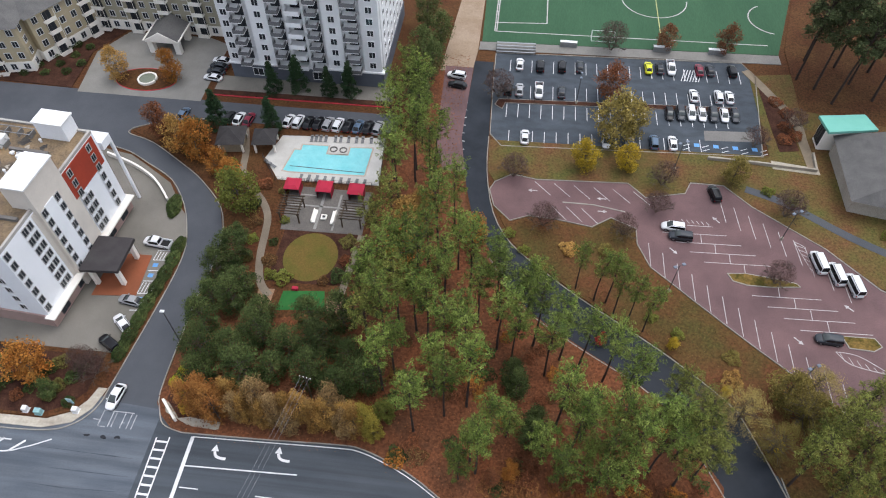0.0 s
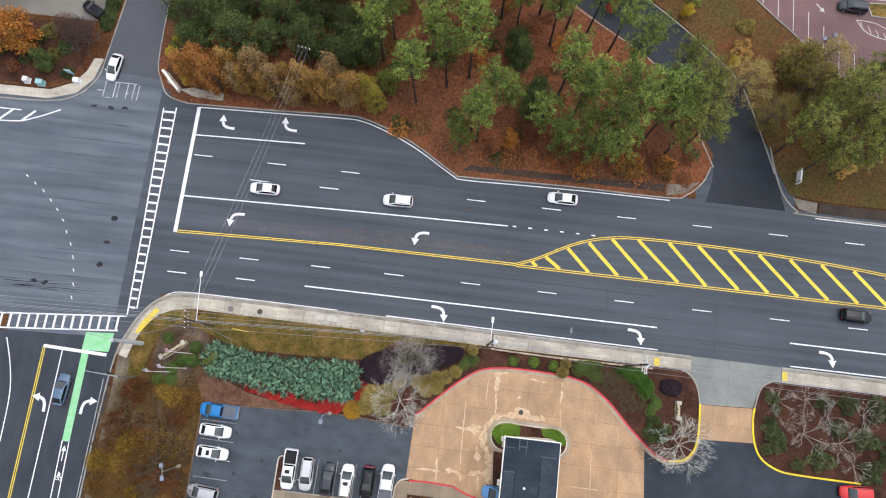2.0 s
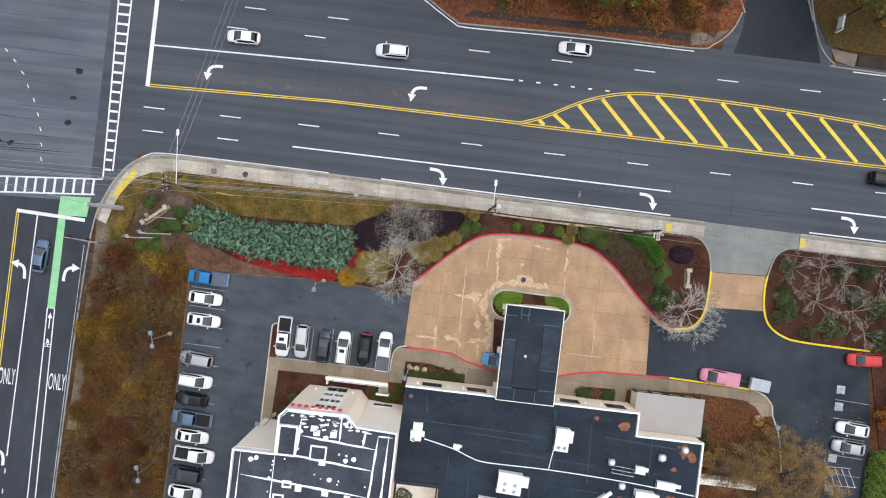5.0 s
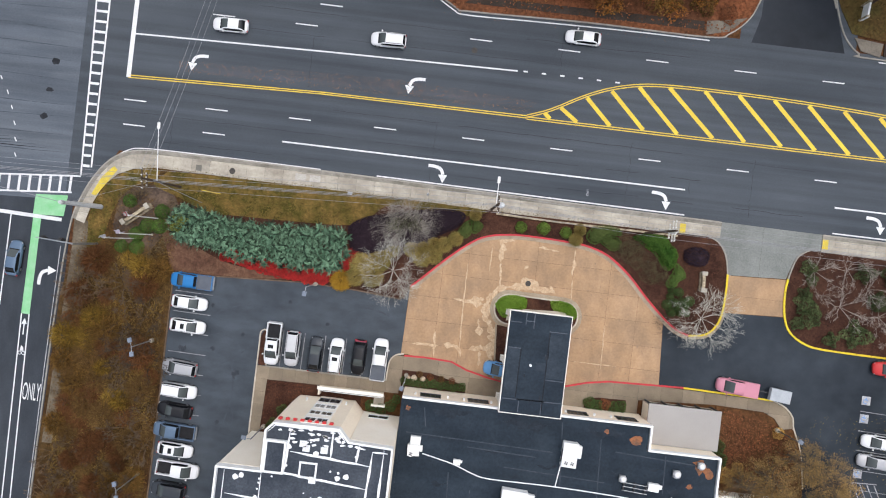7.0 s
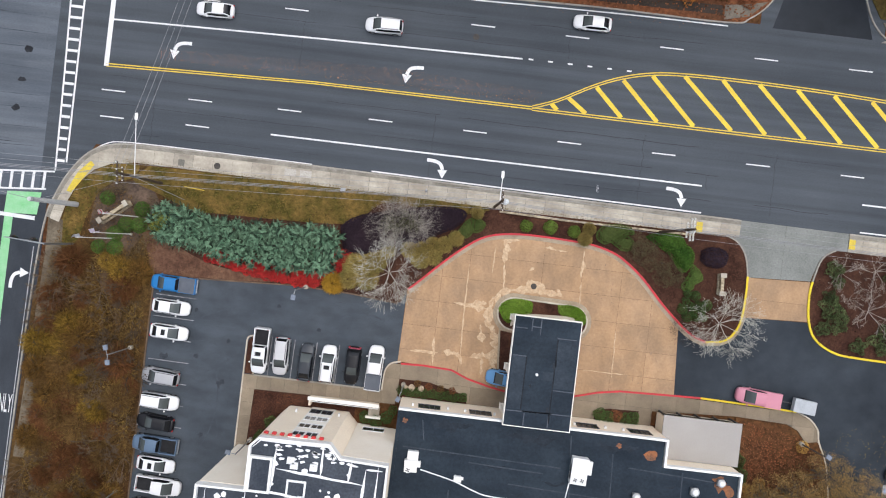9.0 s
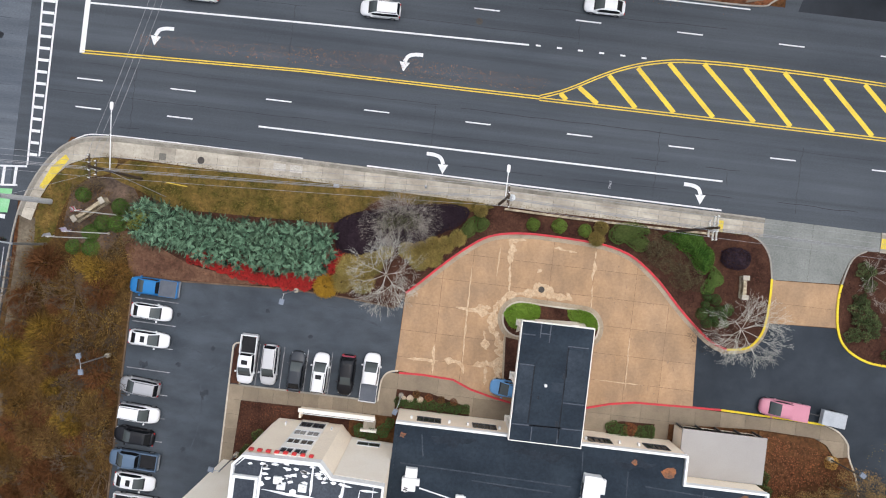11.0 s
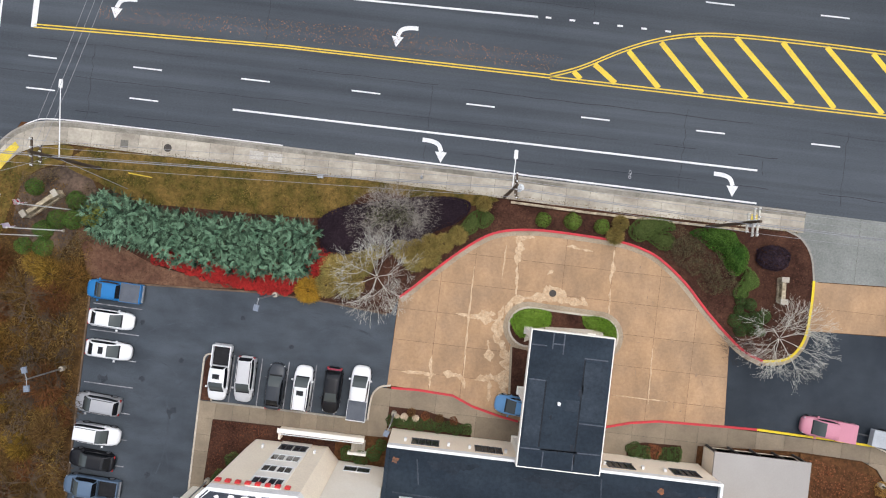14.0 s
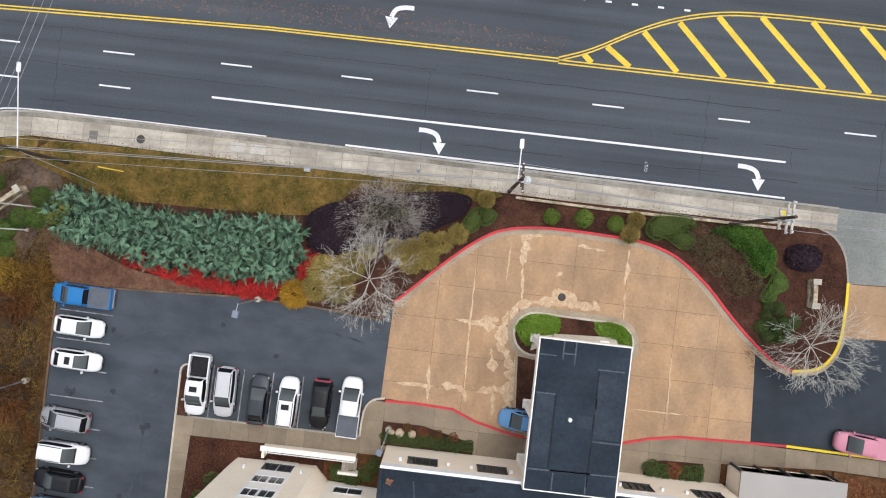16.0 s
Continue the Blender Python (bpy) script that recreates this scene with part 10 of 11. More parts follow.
for x in (-4.2, 4.2):
    part("pier", boxes((x - 0.9, x + 0.9, -1.5, 0.2, 0, 4.6)), WHITE_STUCCO, gate)
    part("pier", boxes((x - 0.9, x + 0.9, 6.0, 7.6, 0, 4.6)), WHITE_STUCCO, gate)
bm = bmesh.new()
v = [bm.verts.new(p) for p in ((-5.6, -2, 4.6), (5.6, -2, 4.6), (0, -2, 7.6), (-5.6, 8.5, 4.6), (5.6, 8.5, 4.6), (0, 8.5, 7.6))]
for f in ((0, 1, 2), (5, 4, 3), (0, 2, 5, 3), (2, 1, 4, 5), (0, 3, 4, 1)):
    bm.faces.new([v[i] for i in f])
part("roof", bm, SHINGLE, gate)
bm = bmesh.new()
v = [bm.verts.new(p) for p in ((-5.4, -2.3, 4.7), (5.4, -2.3, 4.7), (0, -2.3, 7.6), (-5.4, -2.02, 4.7), (5.4, -2.02, 4.7), (0, -2.02, 7.6))]
for f in ((0, 1, 2), (5, 4, 3), (0, 2, 5, 3), (2, 1, 4, 5), (0, 3, 4, 1)):
    bm.faces.new([v[i] for i in f])
part("pediment", bm, WHITE_STUCCO, gate, "cream pediment")
for x0 in (-5.6, 5.6):
    rod_ = bmesh.new()
    tube(rod_, (x0, -2.3, 4.7), (x0, 8.5, 4.7), 0.28, sides=6)
    part("eave", rod_, WHITE_STUCCO, gate)
part("gable", slab([(-5.2, -2.15), (5.2, -2.15), (5.2, -1.95), (-5.2, -1.95)], 4.2, 4.7), WHITE_STUCCO, gate)
tagged(part("forecourt", slab([(-95, 124.2), (-64, 124.2), (-64, 147), (-70, 149.5), (-92, 149.5), (-97, 140)], -0.05, 0.02), mat("grey_pavers", (0.24, 0.23, 0.21), (0.2, 0.19, 0.17), 0.9, 0.2, 5, 0.15)), "grey paved turning court of the apartments", "forecourt", kind="structure")
isl2 = [(-80 + 7.5 * math.cos(a), 130.6 + 4.2 * math.sin(a)) for a in (k * math.tau / 28 for k in range(28))]
tagged(part("planting_island", slab(isl2, 0, 0.16), LITTER), "oval planted island with a small fountain", "planting island", kind="structure")
kerb(isl2, RED_PAINT, 0.35, closed=True, label="red painted kerb round the island")
ft = empty("fountain", pose(-79.5, 130.4, 0.15))
tagged(ft, "small round stone fountain basin", "fountain")
bm = bmesh.new()
ribbon(bm, arc(0, 0, 2.2, 0, 345, 22), 0.2, 0.2, 0, 0.6)
part("basin", bm, WHITE_STUCCO, ft)
bm = bmesh.new()
tube(bm, (0, 0, 0), (0, 0, 0.45), 2.0, sides=22)
part("water", bm, mat("fountain_water", (0.2, 0.22, 0.16), rough=0.2), ft)

# hall with grey and teal roofs
hall = empty("hall")
tagged(hall, "brick hall with grey shingle roof and teal porch roof", "building")
part("wall", slab([(82.0, 106.0), (103, 102), (107, 125.6), (82.4, 123.6)], 0, 4.6), mat("hall_wall", (0.4, 0.36, 0.31)), hall)
bm = bmesh.new()
v = [bm.verts.new(p) for p in ((80.6, 104.6, 4.6), (104, 100, 4.6), (108, 126.6, 4.6), (81.6, 124.4, 4.6), (91, 108.0, 8.8), (93, 122.6, 8.8))]
for f in ((0, 1, 4), (1, 2, 5, 4), (2, 3, 5), (3, 0, 4, 5), (3, 2, 1, 0)):
    bm.faces.new([v[i] for i in f])
part("roof", bm, SHINGLE, hall)
part("porch_wall", boxes((79.8, 89.2, 124.6, 128.2, 0, 6.4)), WHITE_STUCCO, hall)
part("porch_roof", slab([(78.4, 127.9), (88.6, 129.5), (90.2, 124.6), (79.4, 122.6)], 6.4, 7.0), mat("teal_metal_roof", (0.16, 0.42, 0.34), (0.18, 0.45, 0.37), 0.6, 0.3, 6, 0.06), hall, "teal green metal roof")
for y in (125.4, 126.4, 127.4):
    far_window(hall, pose(79.75, y, 1.0, 0, 0, -90), 0.8, 4.4, DARK_METAL)

# pool garden buildings and furniture
for x, y, s in ((-51.2, 110.4, 2.9), (-43.6, 110.8, 2.5)):
    hut = empty("pool_house", pose(x, y, 0.15, 0, 0, 8))
    tagged(hut, "small pool house with a dark hipped shingle roof", "pavilion", "pool houses")
    for a in (-1, 1):
        for b in (-1, 1):
            part("column", boxes((a * s * 0.85 - 0.2, a * s * 0.85 + 0.2, b * s * 0.85 - 0.2, b * s * 0.85 + 0.2, 0, 2.8)), WHITE_STUCCO, hut)
    if x < -45:
        part("wall", boxes((-s * 0.85, s * 0.85, -s * 0.85, s * 0.85, 0, 2.7)), mat("tan_wall", (0.34, 0.29, 0.21)), hut)
    bm = bmesh.new()
    tube(bm, (0, 0, 2.8), (0, 0, 4.9), s * 1.55, 0.15, 4)
    part("roof", bm, mat("dark_shingle", (0.06, 0.055, 0.055), (0.045, 0.042, 0.042), 0.9, 0.6, 6, 0.2), hut)
CANVAS = mat("red_canvas", (0.42, 0.03, 0.06), (0.36, 0.03, 0.055), 0.9, 0.5, 6, 0.08)
for x in (-34.0, -27.2, -20.4):
    cab = empty("cabana", pose(x, 97.9, 0.17))
    tagged(cab, "red canvas poolside cabana", "cabana", "cabanas")
    for a in (-1.5, 1.5):
        for b in (-1.3, 1.3):
            part("post", boxes((a - 0.06, a + 0.06, b - 0.06, b + 0.06, 0, 2.3)), DARK_METAL, cab)
    bm = bmesh.new()
    tube(bm, (0, 0, 2.3), (0, 0, 2.75), 2.35, 1.2, 4)
    part("canopy", bm, CANVAS, cab)
    part("curtain", boxes((-1.55, 1.55, 1.25, 1.35, 0.1, 2.3), (-1.58, -1.5, -1.3, 1.3, 0.1, 2.3), (1.5, 1.58, -1.3, 1.3, 0.1, 2.3)), mat("dark_red_canvas", (0.25, 0.02, 0.035)), cab)
for x in (-32.6, -19.8):
    pg = empty("pergola", pose(x, 91.4, 0.17))
    tagged(pg, "dark timber pergola on the terrace", "pergola", "pergolas")
    for a in (-1.9, 1.9):
        for b in (-2.2, 2.2):
            part("post", boxes((a - 0.12, a + 0.12, b - 0.12, b + 0.12, 0, 2.7)), WOOD_POLE, pg)
        part("beam", boxes((a - 0.1, a + 0.1, -2.6, 2.6, 2.7, 2.95)), WOOD_POLE, pg)
    for k in range(8):
        part("rafter", boxes((-2.4, 2.4, -2.5 + 0.7 * k, -2.4 + 0.7 * k, 2.95, 3.15)), WOOD_POLE, pg)
for dx, w, d in ((-2.0, 0.8, 3.4), (0, 1.2, 1.2), (2.0, 0.8, 3.4)):
    s = empty("outdoor_sofa" if dx else "fire_table", pose(-26.0 + dx, 91.2, 0.17))
    tagged(s, "white outdoor sofa on the terrace" if dx else "white square fire table on the terrace", "sofa" if dx else "table")
    part("seat" if dx else "tabletop", boxes((-w / 2, w / 2, -d / 2, d / 2, 0.1, 0.45)), WHITE_STUCCO, s)
    if dx:
        part("backrest", boxes((-w / 2 if dx < 0 else w / 2 - 0.2, -w / 2 + 0.2 if dx < 0 else w / 2, -d / 2, d / 2, 0.45, 0.85)), WHITE_STUCCO, s)
    else:
        part("burner", boxes((-0.3, 0.3, -0.3, 0.3, 0.45, 0.5)), DARK_METAL, s)


def lounger(x, y, heading):
    ob = empty("sun_lounger", pose(x, y, 0.2, 0, 0, heading))
    tagged(ob, "grey sun lounger on the pool deck", "sun lounger", "sun loungers")
    part("bed", boxes((-0.32, 0.32, -0.95, 0.4, 0.25, 0.32)), mat("grey_mesh", (0.2, 0.2, 0.2)), ob)
    part("backrest", boxes((-0.32, 0.32, 0.4, 0.95, 0.3, 0.62)), MATS["grey_mesh"], ob)
    for a in (-0.28, 0.28):
        for b in (-0.85, 0.5):
            part("leg", boxes((a - 0.03, a + 0.03, b - 0.03, b + 0.03, 0, 0.25)), STEEL, ob)
    return ob


first = lounger(-34.0, 114.0, 4)
for x in (-33.0, -32.0, -30.8, -28.6, -27.4, -25.6, -23.8, -22.4, -20.4):
    copy_thing(first, pose(x, 114.1 + (x + 34) * 0.07, 0.2, 0, 0, 4))
for k in range(9):
    copy_thing(first, pose(-33.5 + 1.75 * k, 101.8, 0.2, 0, 0, 180))
for x, y in ((-41.8, 105.4), (-40.6, 104.6), (-18.2, 115.6), (-17.6, 113.8)):
    copy_thing(first, pose(x, y, 0.2, 0, 0, 60))
for x in (-28.4, -26.2):
    tubm = bmesh.new()
    ribbon(tubm, arc(x, 111.4, 0.75, 0, 345, 18), 0.15, 0.15, 0.2, 0.36)
    tagged(part("round_planter", tubm, mat("dark_stone_ring", (0.14, 0.13, 0.12))), "round dark stone basin ring at the pool", "basin")
plt = boxes((-29.5, -25.0, 109.9, 112.5, 0.1, 0.24))
tagged(part("pool_platform", plt, POOL_DECK), "pale platform jutting into the pool", "pool deck", kind="structure")
tagged(part("cooler_box", boxes((-28.0, -26.9, 72.6, 73.3, 0.14, 0.7), (-27.9, -27.0, 72.65, 73.25, 0.7, 0.8)), CANVAS), "small red box on the turf edge", "box")
fence_p = empty("pool_fence")
tagged(fence_p, "dark metal pool fence", "fence")
fl = [(-43.4, 107.0), (-38.9, 100.5), (-16.2, 101.2), (-17.3, 116.8)]
for a, b in zip(fl, fl[1:]):
    n = int(math.dist(a, b) / 1.6)
    for i in range(n + 1):
        x, y = a[0] + (b[0] - a[0]) * i / n, a[1] + (b[1] - a[1]) * i / n
        part("post", boxes((x - 0.04, x + 0.04, y - 0.04, y + 0.04, 0.1, 1.4)), DARK_METAL, fence_p)
    for z in (0.4, 0.85, 1.3):
        bm = bmesh.new()
        tube(bm, (*a, z), (*b, z), 0.025, sides=4)
        part("rail", bm, DARK_METAL, fence_p)

# sports field fittings
goal = empty("football_goal", pose(33, 161.6, 0.1))
tagged(goal, "white football goal on the turf edge", "goal")
for a, b in (((-3, 0, 0), (-3, 0, 2.2)), ((3, 0, 0), (3, 0, 2.2)), ((-3, 0, 2.2), (3, 0, 2.2)), ((-3, 0, 2.2), (-3, -1.6, 0)), ((3, 0, 2.2), (3, -1.6, 0)), ((-3, -1.6, 0.05), (3, -1.6, 0.05))):
    bm = bmesh.new()
    tube(bm, a, b, 0.07, sides=6)
    part("post", bm, WHITE_METAL, goal)
for x in (24, 48, 62):
    be = empty("players_shelter", pose(x, 156.2 + x * 0.03, 0.1))
    tagged(be, "long white bench shelter by the field", "bench", "field benches")
    part("roof", boxes((-2.2, 2.2, -0.45, 0.45, 1.4, 1.5)), WHITE_METAL, be)
    part("back", boxes((-2.2, 2.2, -0.45, -0.4, 0, 1.4)), STEEL, be)
    part("seat", boxes((-2.0, 2.0, -0.35, 0.1, 0.4, 0.5)), STEEL, be)
bl = empty("bleachers", pose(10.5, 153.6, 0.1, 0, 0, 2))
tagged(bl, "grey metal bleacher seating", "bleachers")
for k in range(4):
    part("bench", boxes((-5, 5, -1.6 + 0.8 * k, -1.2 + 0.8 * k, 0.4 + 0.35 * k, 0.5 + 0.35 * k)), STEEL, bl)
    part("foot_board", boxes((-5, 5, -1.2 + 0.8 * k, -0.9 + 0.8 * k, 0.15 + 0.35 * k, 0.2 + 0.35 * k)), STEEL, bl)
for x in (-5, 0, 5):
    part("frame", boxes((x - 0.06, x + 0.06, -1.6, 1.6, 0, 0.3), (x - 0.06, x + 0.06, 0.9, 1.6, 0.3, 1.5)), DARK_METAL, bl)

# planting in the pool garden
grng = np.random.default_rng(140)
for i, (x, y) in enumerate(((-40.5, 99.0), (-41.6, 93.0), (-39.8, 88.4), (-39.2, 84.0), (-38.6, 79.2), (-37.4, 75.0), (-34.6, 83.5), (-34.2, 79.0), (-33.8, 89.4), (-36.2, 97.6), (-42.4, 80.2), (-41.4, 76.4), (-43.2, 86.0), (-33.0, 75.6), (-19.6, 85.4), (-19.2, 80.4), (-19.6, 76.6), (-16.4, 84.2), (-16.2, 79.6),
                            (-16.2, 92.0), (-16.0, 97.4), (-47.6, 95.6), (-44.4, 98.4), (-49.4, 104.6), (-53.0, 106.0), (-56.2, 106.4), (-60.4, 107.0), (-22.6, 75.4), (-30.4, 75.2))):
    m, w_ = ((RUSTY, "rust brown"), (LAUREL_LEAF, "dark green"), (BROWN_LEAF, "brown"), (YELLOW_GREEN, "yellow-green"), (DRY_GREEN, "dry olive"))[i % 5]
    shrub("garden", x, y, grng.uniform(0.9, 1.7), grng.uniform(0.9, 1.6), m, f"{w_} loose shrub in the pool garden", "garden shrubs", (0.24, 0.13), 700, 0.1, 0.22)
for x, y in ((73.5, 140), (75.5, 136), (74.2, 131), (73.0, 126.5), (76, 128)):
    shrub("garden", x, y, 1.5, 1.3, RUSTY, "rust brown shrub in the bed by the hall", "garden shrubs", (0.24, 0.13), 700, 0.1, 0.22)
for x, y in ((71, 106.8), (88.5, 99.5), (66.5, 109.5)):
    shrub("garden", x, y, 1.3, 1.2, YELLOW_GREEN, "yellow-green shrub on the dry grass", "garden shrubs", (0.24, 0.13), 700, 0.1, 0.22)

# dark beds round the apartment blocks and the corner verge
tagged(part("planting_bed", slab([(-134, 127), (-97, 125.4), (-98, 140), (-93, 149.8), (-104, 152), (-120, 146)], -0.05, 0.1), MULCH), "dark mulch bed with clipped shrubs by the apartments", "planting bed", kind="structure")
for i in range(26):
    x, y = -125 + (i * 7.3) % 27, 128 + (i * 4.7) % 15
    shrub("garden", x, y, 0.9 + 0.1 * (i % 4), 1.0, LAUREL_LEAF if i % 4 else RUSTY, "small evergreen shrub beside the apartments" if i % 4 else "small rust brown shrub beside the apartments", "apartment shrubs", (0.24, 0.13), 700, 0.1, 0.22)
tagged(part("planting_bed", slab([(-57.2, 54.8), (-57.4, 48.0), (-60.0, 45.0), (-64, 43.2), (-110, 43.2), (-110, 54.8)], -0.05, 0.115), MULCH), "dark planted corner bed with shrubs", "planting bed", kind="structure")
for i in range(22):
    x, y = -59.5 - (i * 3.1) % 24, 45.6 + (i * 2.9) % 8.4
    shrub("garden", x, y, 1.0 + 0.15 * (i % 3), 1.3, (LAUREL_LEAF, DRY_GREEN, LAUREL_LEAF, RUSTY)[i % 4], ("dark green loose shrub at the street corner", "dry olive loose shrub at the street corner", "dark green loose shrub at the street corner", "rust brown loose shrub at the street corner")[i % 4], "corner shrubs", (0.24, 0.13), 700, 0.1, 0.22)

# ---- poles, wires, lamps, signs ----
def rod(name, a, b, r, material, parent, r1=None, sides=8):
    bm = bmesh.new()
    tube(bm, a, b, r, r1, sides)
    return part(name, bm, material, parent)


def utility_pole(x, y, h, arms, heading=0, transformer=False, lamp=None, arm_paint=None):
    p = empty("utility_pole", pose(x, y, 0.05, 0, 0, heading))
    tagged(p, "dark wooden utility pole with crossarms and insulators", "utility pole", "utility poles")
    rod("pole", (0, 0, -0.2), (0, 0, h), 0.19, WOOD_POLE, p, 0.13, 10)
    for z, w in arms:
        arm = part("crossarm", boxes((-0.08, 0.08, -w / 2, w / 2, z - 0.07, z + 0.07)), arm_paint or WOOD_POLE, p)
        for k in (-0.45, -0.15, 0.15, 0.45):
            rod("insulator", (0, w * k, z + 0.07), (0, w * k, z + 0.32), 0.07, WHITE_METAL, arm, 0.05)
    if transformer:
        bm = bmesh.new()
        tube(bm, (0.5, 0, h - 3.2), (0.5, 0, h - 2.1), 0.32, sides=14)
        tube(bm, (0.5, 0, h - 2.1), (0.5, 0, h - 2.0), 0.34, 0.2, sides=14)
        tr = part("transformer", bm, mat("transformer_grey", (0.55, 0.57, 0.58)), p)
        for k in (-0.12, 0.12):
            rod("bushing", (0.5, k, h - 2.0), (0.5, k, h - 1.65), 0.05, WHITE_METAL, tr)
        rod("bracket", (0.05, 0, h - 2.6), (0.3, 0, h - 2.6), 0.05, STEEL, p)
    if lamp:
        lx, ly, lz = lamp
        rod("lamp_arm", (0, 0, lz - 0.6), (lx, ly, lz), 0.06, WHITE_METAL, p, 0.045)
        head = boxes((-0.18, 0.18, -0.1, 0.75, -0.1, 0.08))
        bmesh.ops.bevel(head, geom=head.edges[:], offset=0.06, segments=2, affect="EDGES")
        d = Vector((lx, ly, 0)).normalized()
        mm = Matrix.Translation((lx, ly, lz)) @ Matrix.Rotation(math.atan2(d.y, d.x) - math.pi / 2, 4, "Z")
        hd = part("lamp_head", head, WHITE_METAL, p)
        hd.matrix_basis = mm
        part("lens", boxes((-0.12, 0.12, 0.1, 0.6, -0.13, -0.1)), LAMP_CLEAR, hd)
    return p


utility_pole(-27.8, 7.0, 12.4, ((11.9, 2.6), (10.6, 1.6)), 8, False, (0.6, 6.6, 8.3))
utility_pole(14.9, 9.0, 12.6, ((12.1, 2.4), (11.0, 1.6)), 4, True, (0.15, 2.9, 8.6))
utility_pole(36.2, 8.3, 12.6, ((12.1, 2.6), (11.2, 2.6), (10.0, 1.8)), 0, True, None, mat("pale_crossarm", (0.5, 0.48, 0.42), (0.4, 0.38, 0.33)))
utility_pole(95.0, 8.0, 12.6, ((12.1, 2.6), (11.0, 1.8)), 0)
utility_pole(-18.0, 49.6, 11.5, ((11.0, 2.0),), 80)


def cable(a, b, sag, r=0.018, label="thin dark overhead power cable", n=14):
    bm = bmesh.new()
    a, b = Vector(a), Vector(b)
    pts = [a.lerp(b, i / n) - Z * sag * (1 - (2 * i / n - 1) ** 2) for i in range(n + 1)]
    side = (b - a).cross(Z).normalized() * r
    rings = [[bm.verts.new(p + o) for o in (side, Z * r, -side, Z * -r)] for p in pts]
    for p, q in zip(rings, rings[1:]):
        for k in range(4):
            bm.faces.new((p[k], p[(k + 1) % 4], q[(k + 1) % 4], q[k]))
    bm.faces.new(rings[0][::-1])
    bm.faces.new(rings[-1])
    return tagged(part("power_cable", bm, mat("cable_grey", (0.28, 0.28, 0.29), rough=0.6)), label, "cable", "overhead cables")


line_poles = [(-75, 5.6, 12.2), (-27.8, 7.0, 12.2), (14.9, 9.0, 12.35), (36.2, 8.3, 12.35), (95, 8.0, 12.35), (190, 8.0, 12.35)]
for (x0, y0, z0), (x1, y1, z1) in zip(line_poles, line_poles[1:]):
    for dy, dz in ((-1.05, 0), (-0.35, 0), (0.45, 0), (1.05, 0)):
        cable((x0, y0 + dy, z0 + dz), (x1, y1 + dy, z1 + dz), 0.5)
    cable((x0, y0, z0 - 3.0), (x1, y1, z1 - 3.0), 0.6, 0.035, "thick dark communication cable")
    cable((x0, y0 + 0.2, z0 - 3.6), (x1, y1 + 0.2, z1 - 3.6), 0.6, 0.03, "thick dark communication cable")
for k in (-0.7, 0.0, 0.7):
    cable((-27.8 + k, 7.4, 11.8), (-18.0 + k, 49.6, 11.2), 1.0)
cable((-27.8, 7.0, 9), (-38.2, 3.0, 9.0), 0.3)

# flagpoles
flag_mats = (mat("flag_red", (0.5, 0.04, 0.06), (0.62, 0.6, 0.6), 0.9, 2.5, 9, 0.1, low=0.48, high=0.52, own=True, stretch=(0.2, 0.2, 4)), mat("flag_white", (0.7, 0.68, 0.72), (0.55, 0.45, 0.6), 0.9, 2, 9, 0.1), mat("flag_grey", (0.62, 0.62, 0.64), (0.5, 0.5, 0.54), 0.9, 2, 9, 0.1))
for i, (x, y, h, words_) in enumerate(((-30.2, 2.35, 9.0, "red and white"), (-30.9, 0.05, 9.2, "pale"), (-33.0, -0.75, 8.6, "grey"))):
    fp = empty("flagpole", pose(x, y, 0.1))
    tagged(fp, f"white metal flagpole with a limp {words_} flag", "flagpole", "flagpoles")
    rod("pole", (0, 0, 0), (0, 0, h), 0.07, WHITE_METAL, fp, 0.04, 10)
    bm = bmesh.new()
    bmesh.ops.create_uvsphere(bm, u_segments=10, v_segments=6, radius=0.1, matrix=Matrix.Translation((0, 0, h + 0.08)))
    part("finial", bm, WHITE_METAL, fp)
    rod("base", (0, 0, 0), (0, 0, 0.25), 0.2, CONCRETE, fp, 0.12, 12)
    bm = bmesh.new()
    cols = 12
    grid = []
    for a in range(cols):
        f = a / (cols - 1)
        grid.append([bm.verts.new((-0.05 - f * 1.25 + 0.06 * b, 0.3 * math.sin(f * 8 + i) * f + 0.08 * b, h - 0.15 - f * 0.8 - b * (0.5 - 0.1 * f))) for b in range(3)])
    for a in range(cols - 1):
        for b in (0, 1):
            bm.faces.new((grid[a][b], grid[a + 1][b], grid[a + 1][b + 1], grid[a][b + 1]))
    bmesh.ops.solidify(bm, geom=bm.faces[:], thickness=0.02)
    part("flag", bm, flag_mats[i], fp)

# signal strain poles and hanging signal heads
def strain_pole(x, y, h):
    p = empty("signal_pole", pose(x, y, 0.1))
    tagged(p, "thick pale concrete strain pole for traffic signals", "signal pole", "signal poles")
    rod("pole", (0, 0, 0), (0, 0, h), 0.34, mat("pale_pole", (0.5, 0.5, 0.5), (0.42, 0.42, 0.42)), p, 0.24, 14)
    rod("collar", (0, 0, h - 0.6), (0, 0, h - 0.4), 0.3, STEEL, p, sides=12)
    return p


strain_pole(-38.3, 3.0, 10.0)
SIGNAL_YELLOW = mat("signal_black", (0.03, 0.03, 0.03), (0.045, 0.045, 0.045), 0.6)


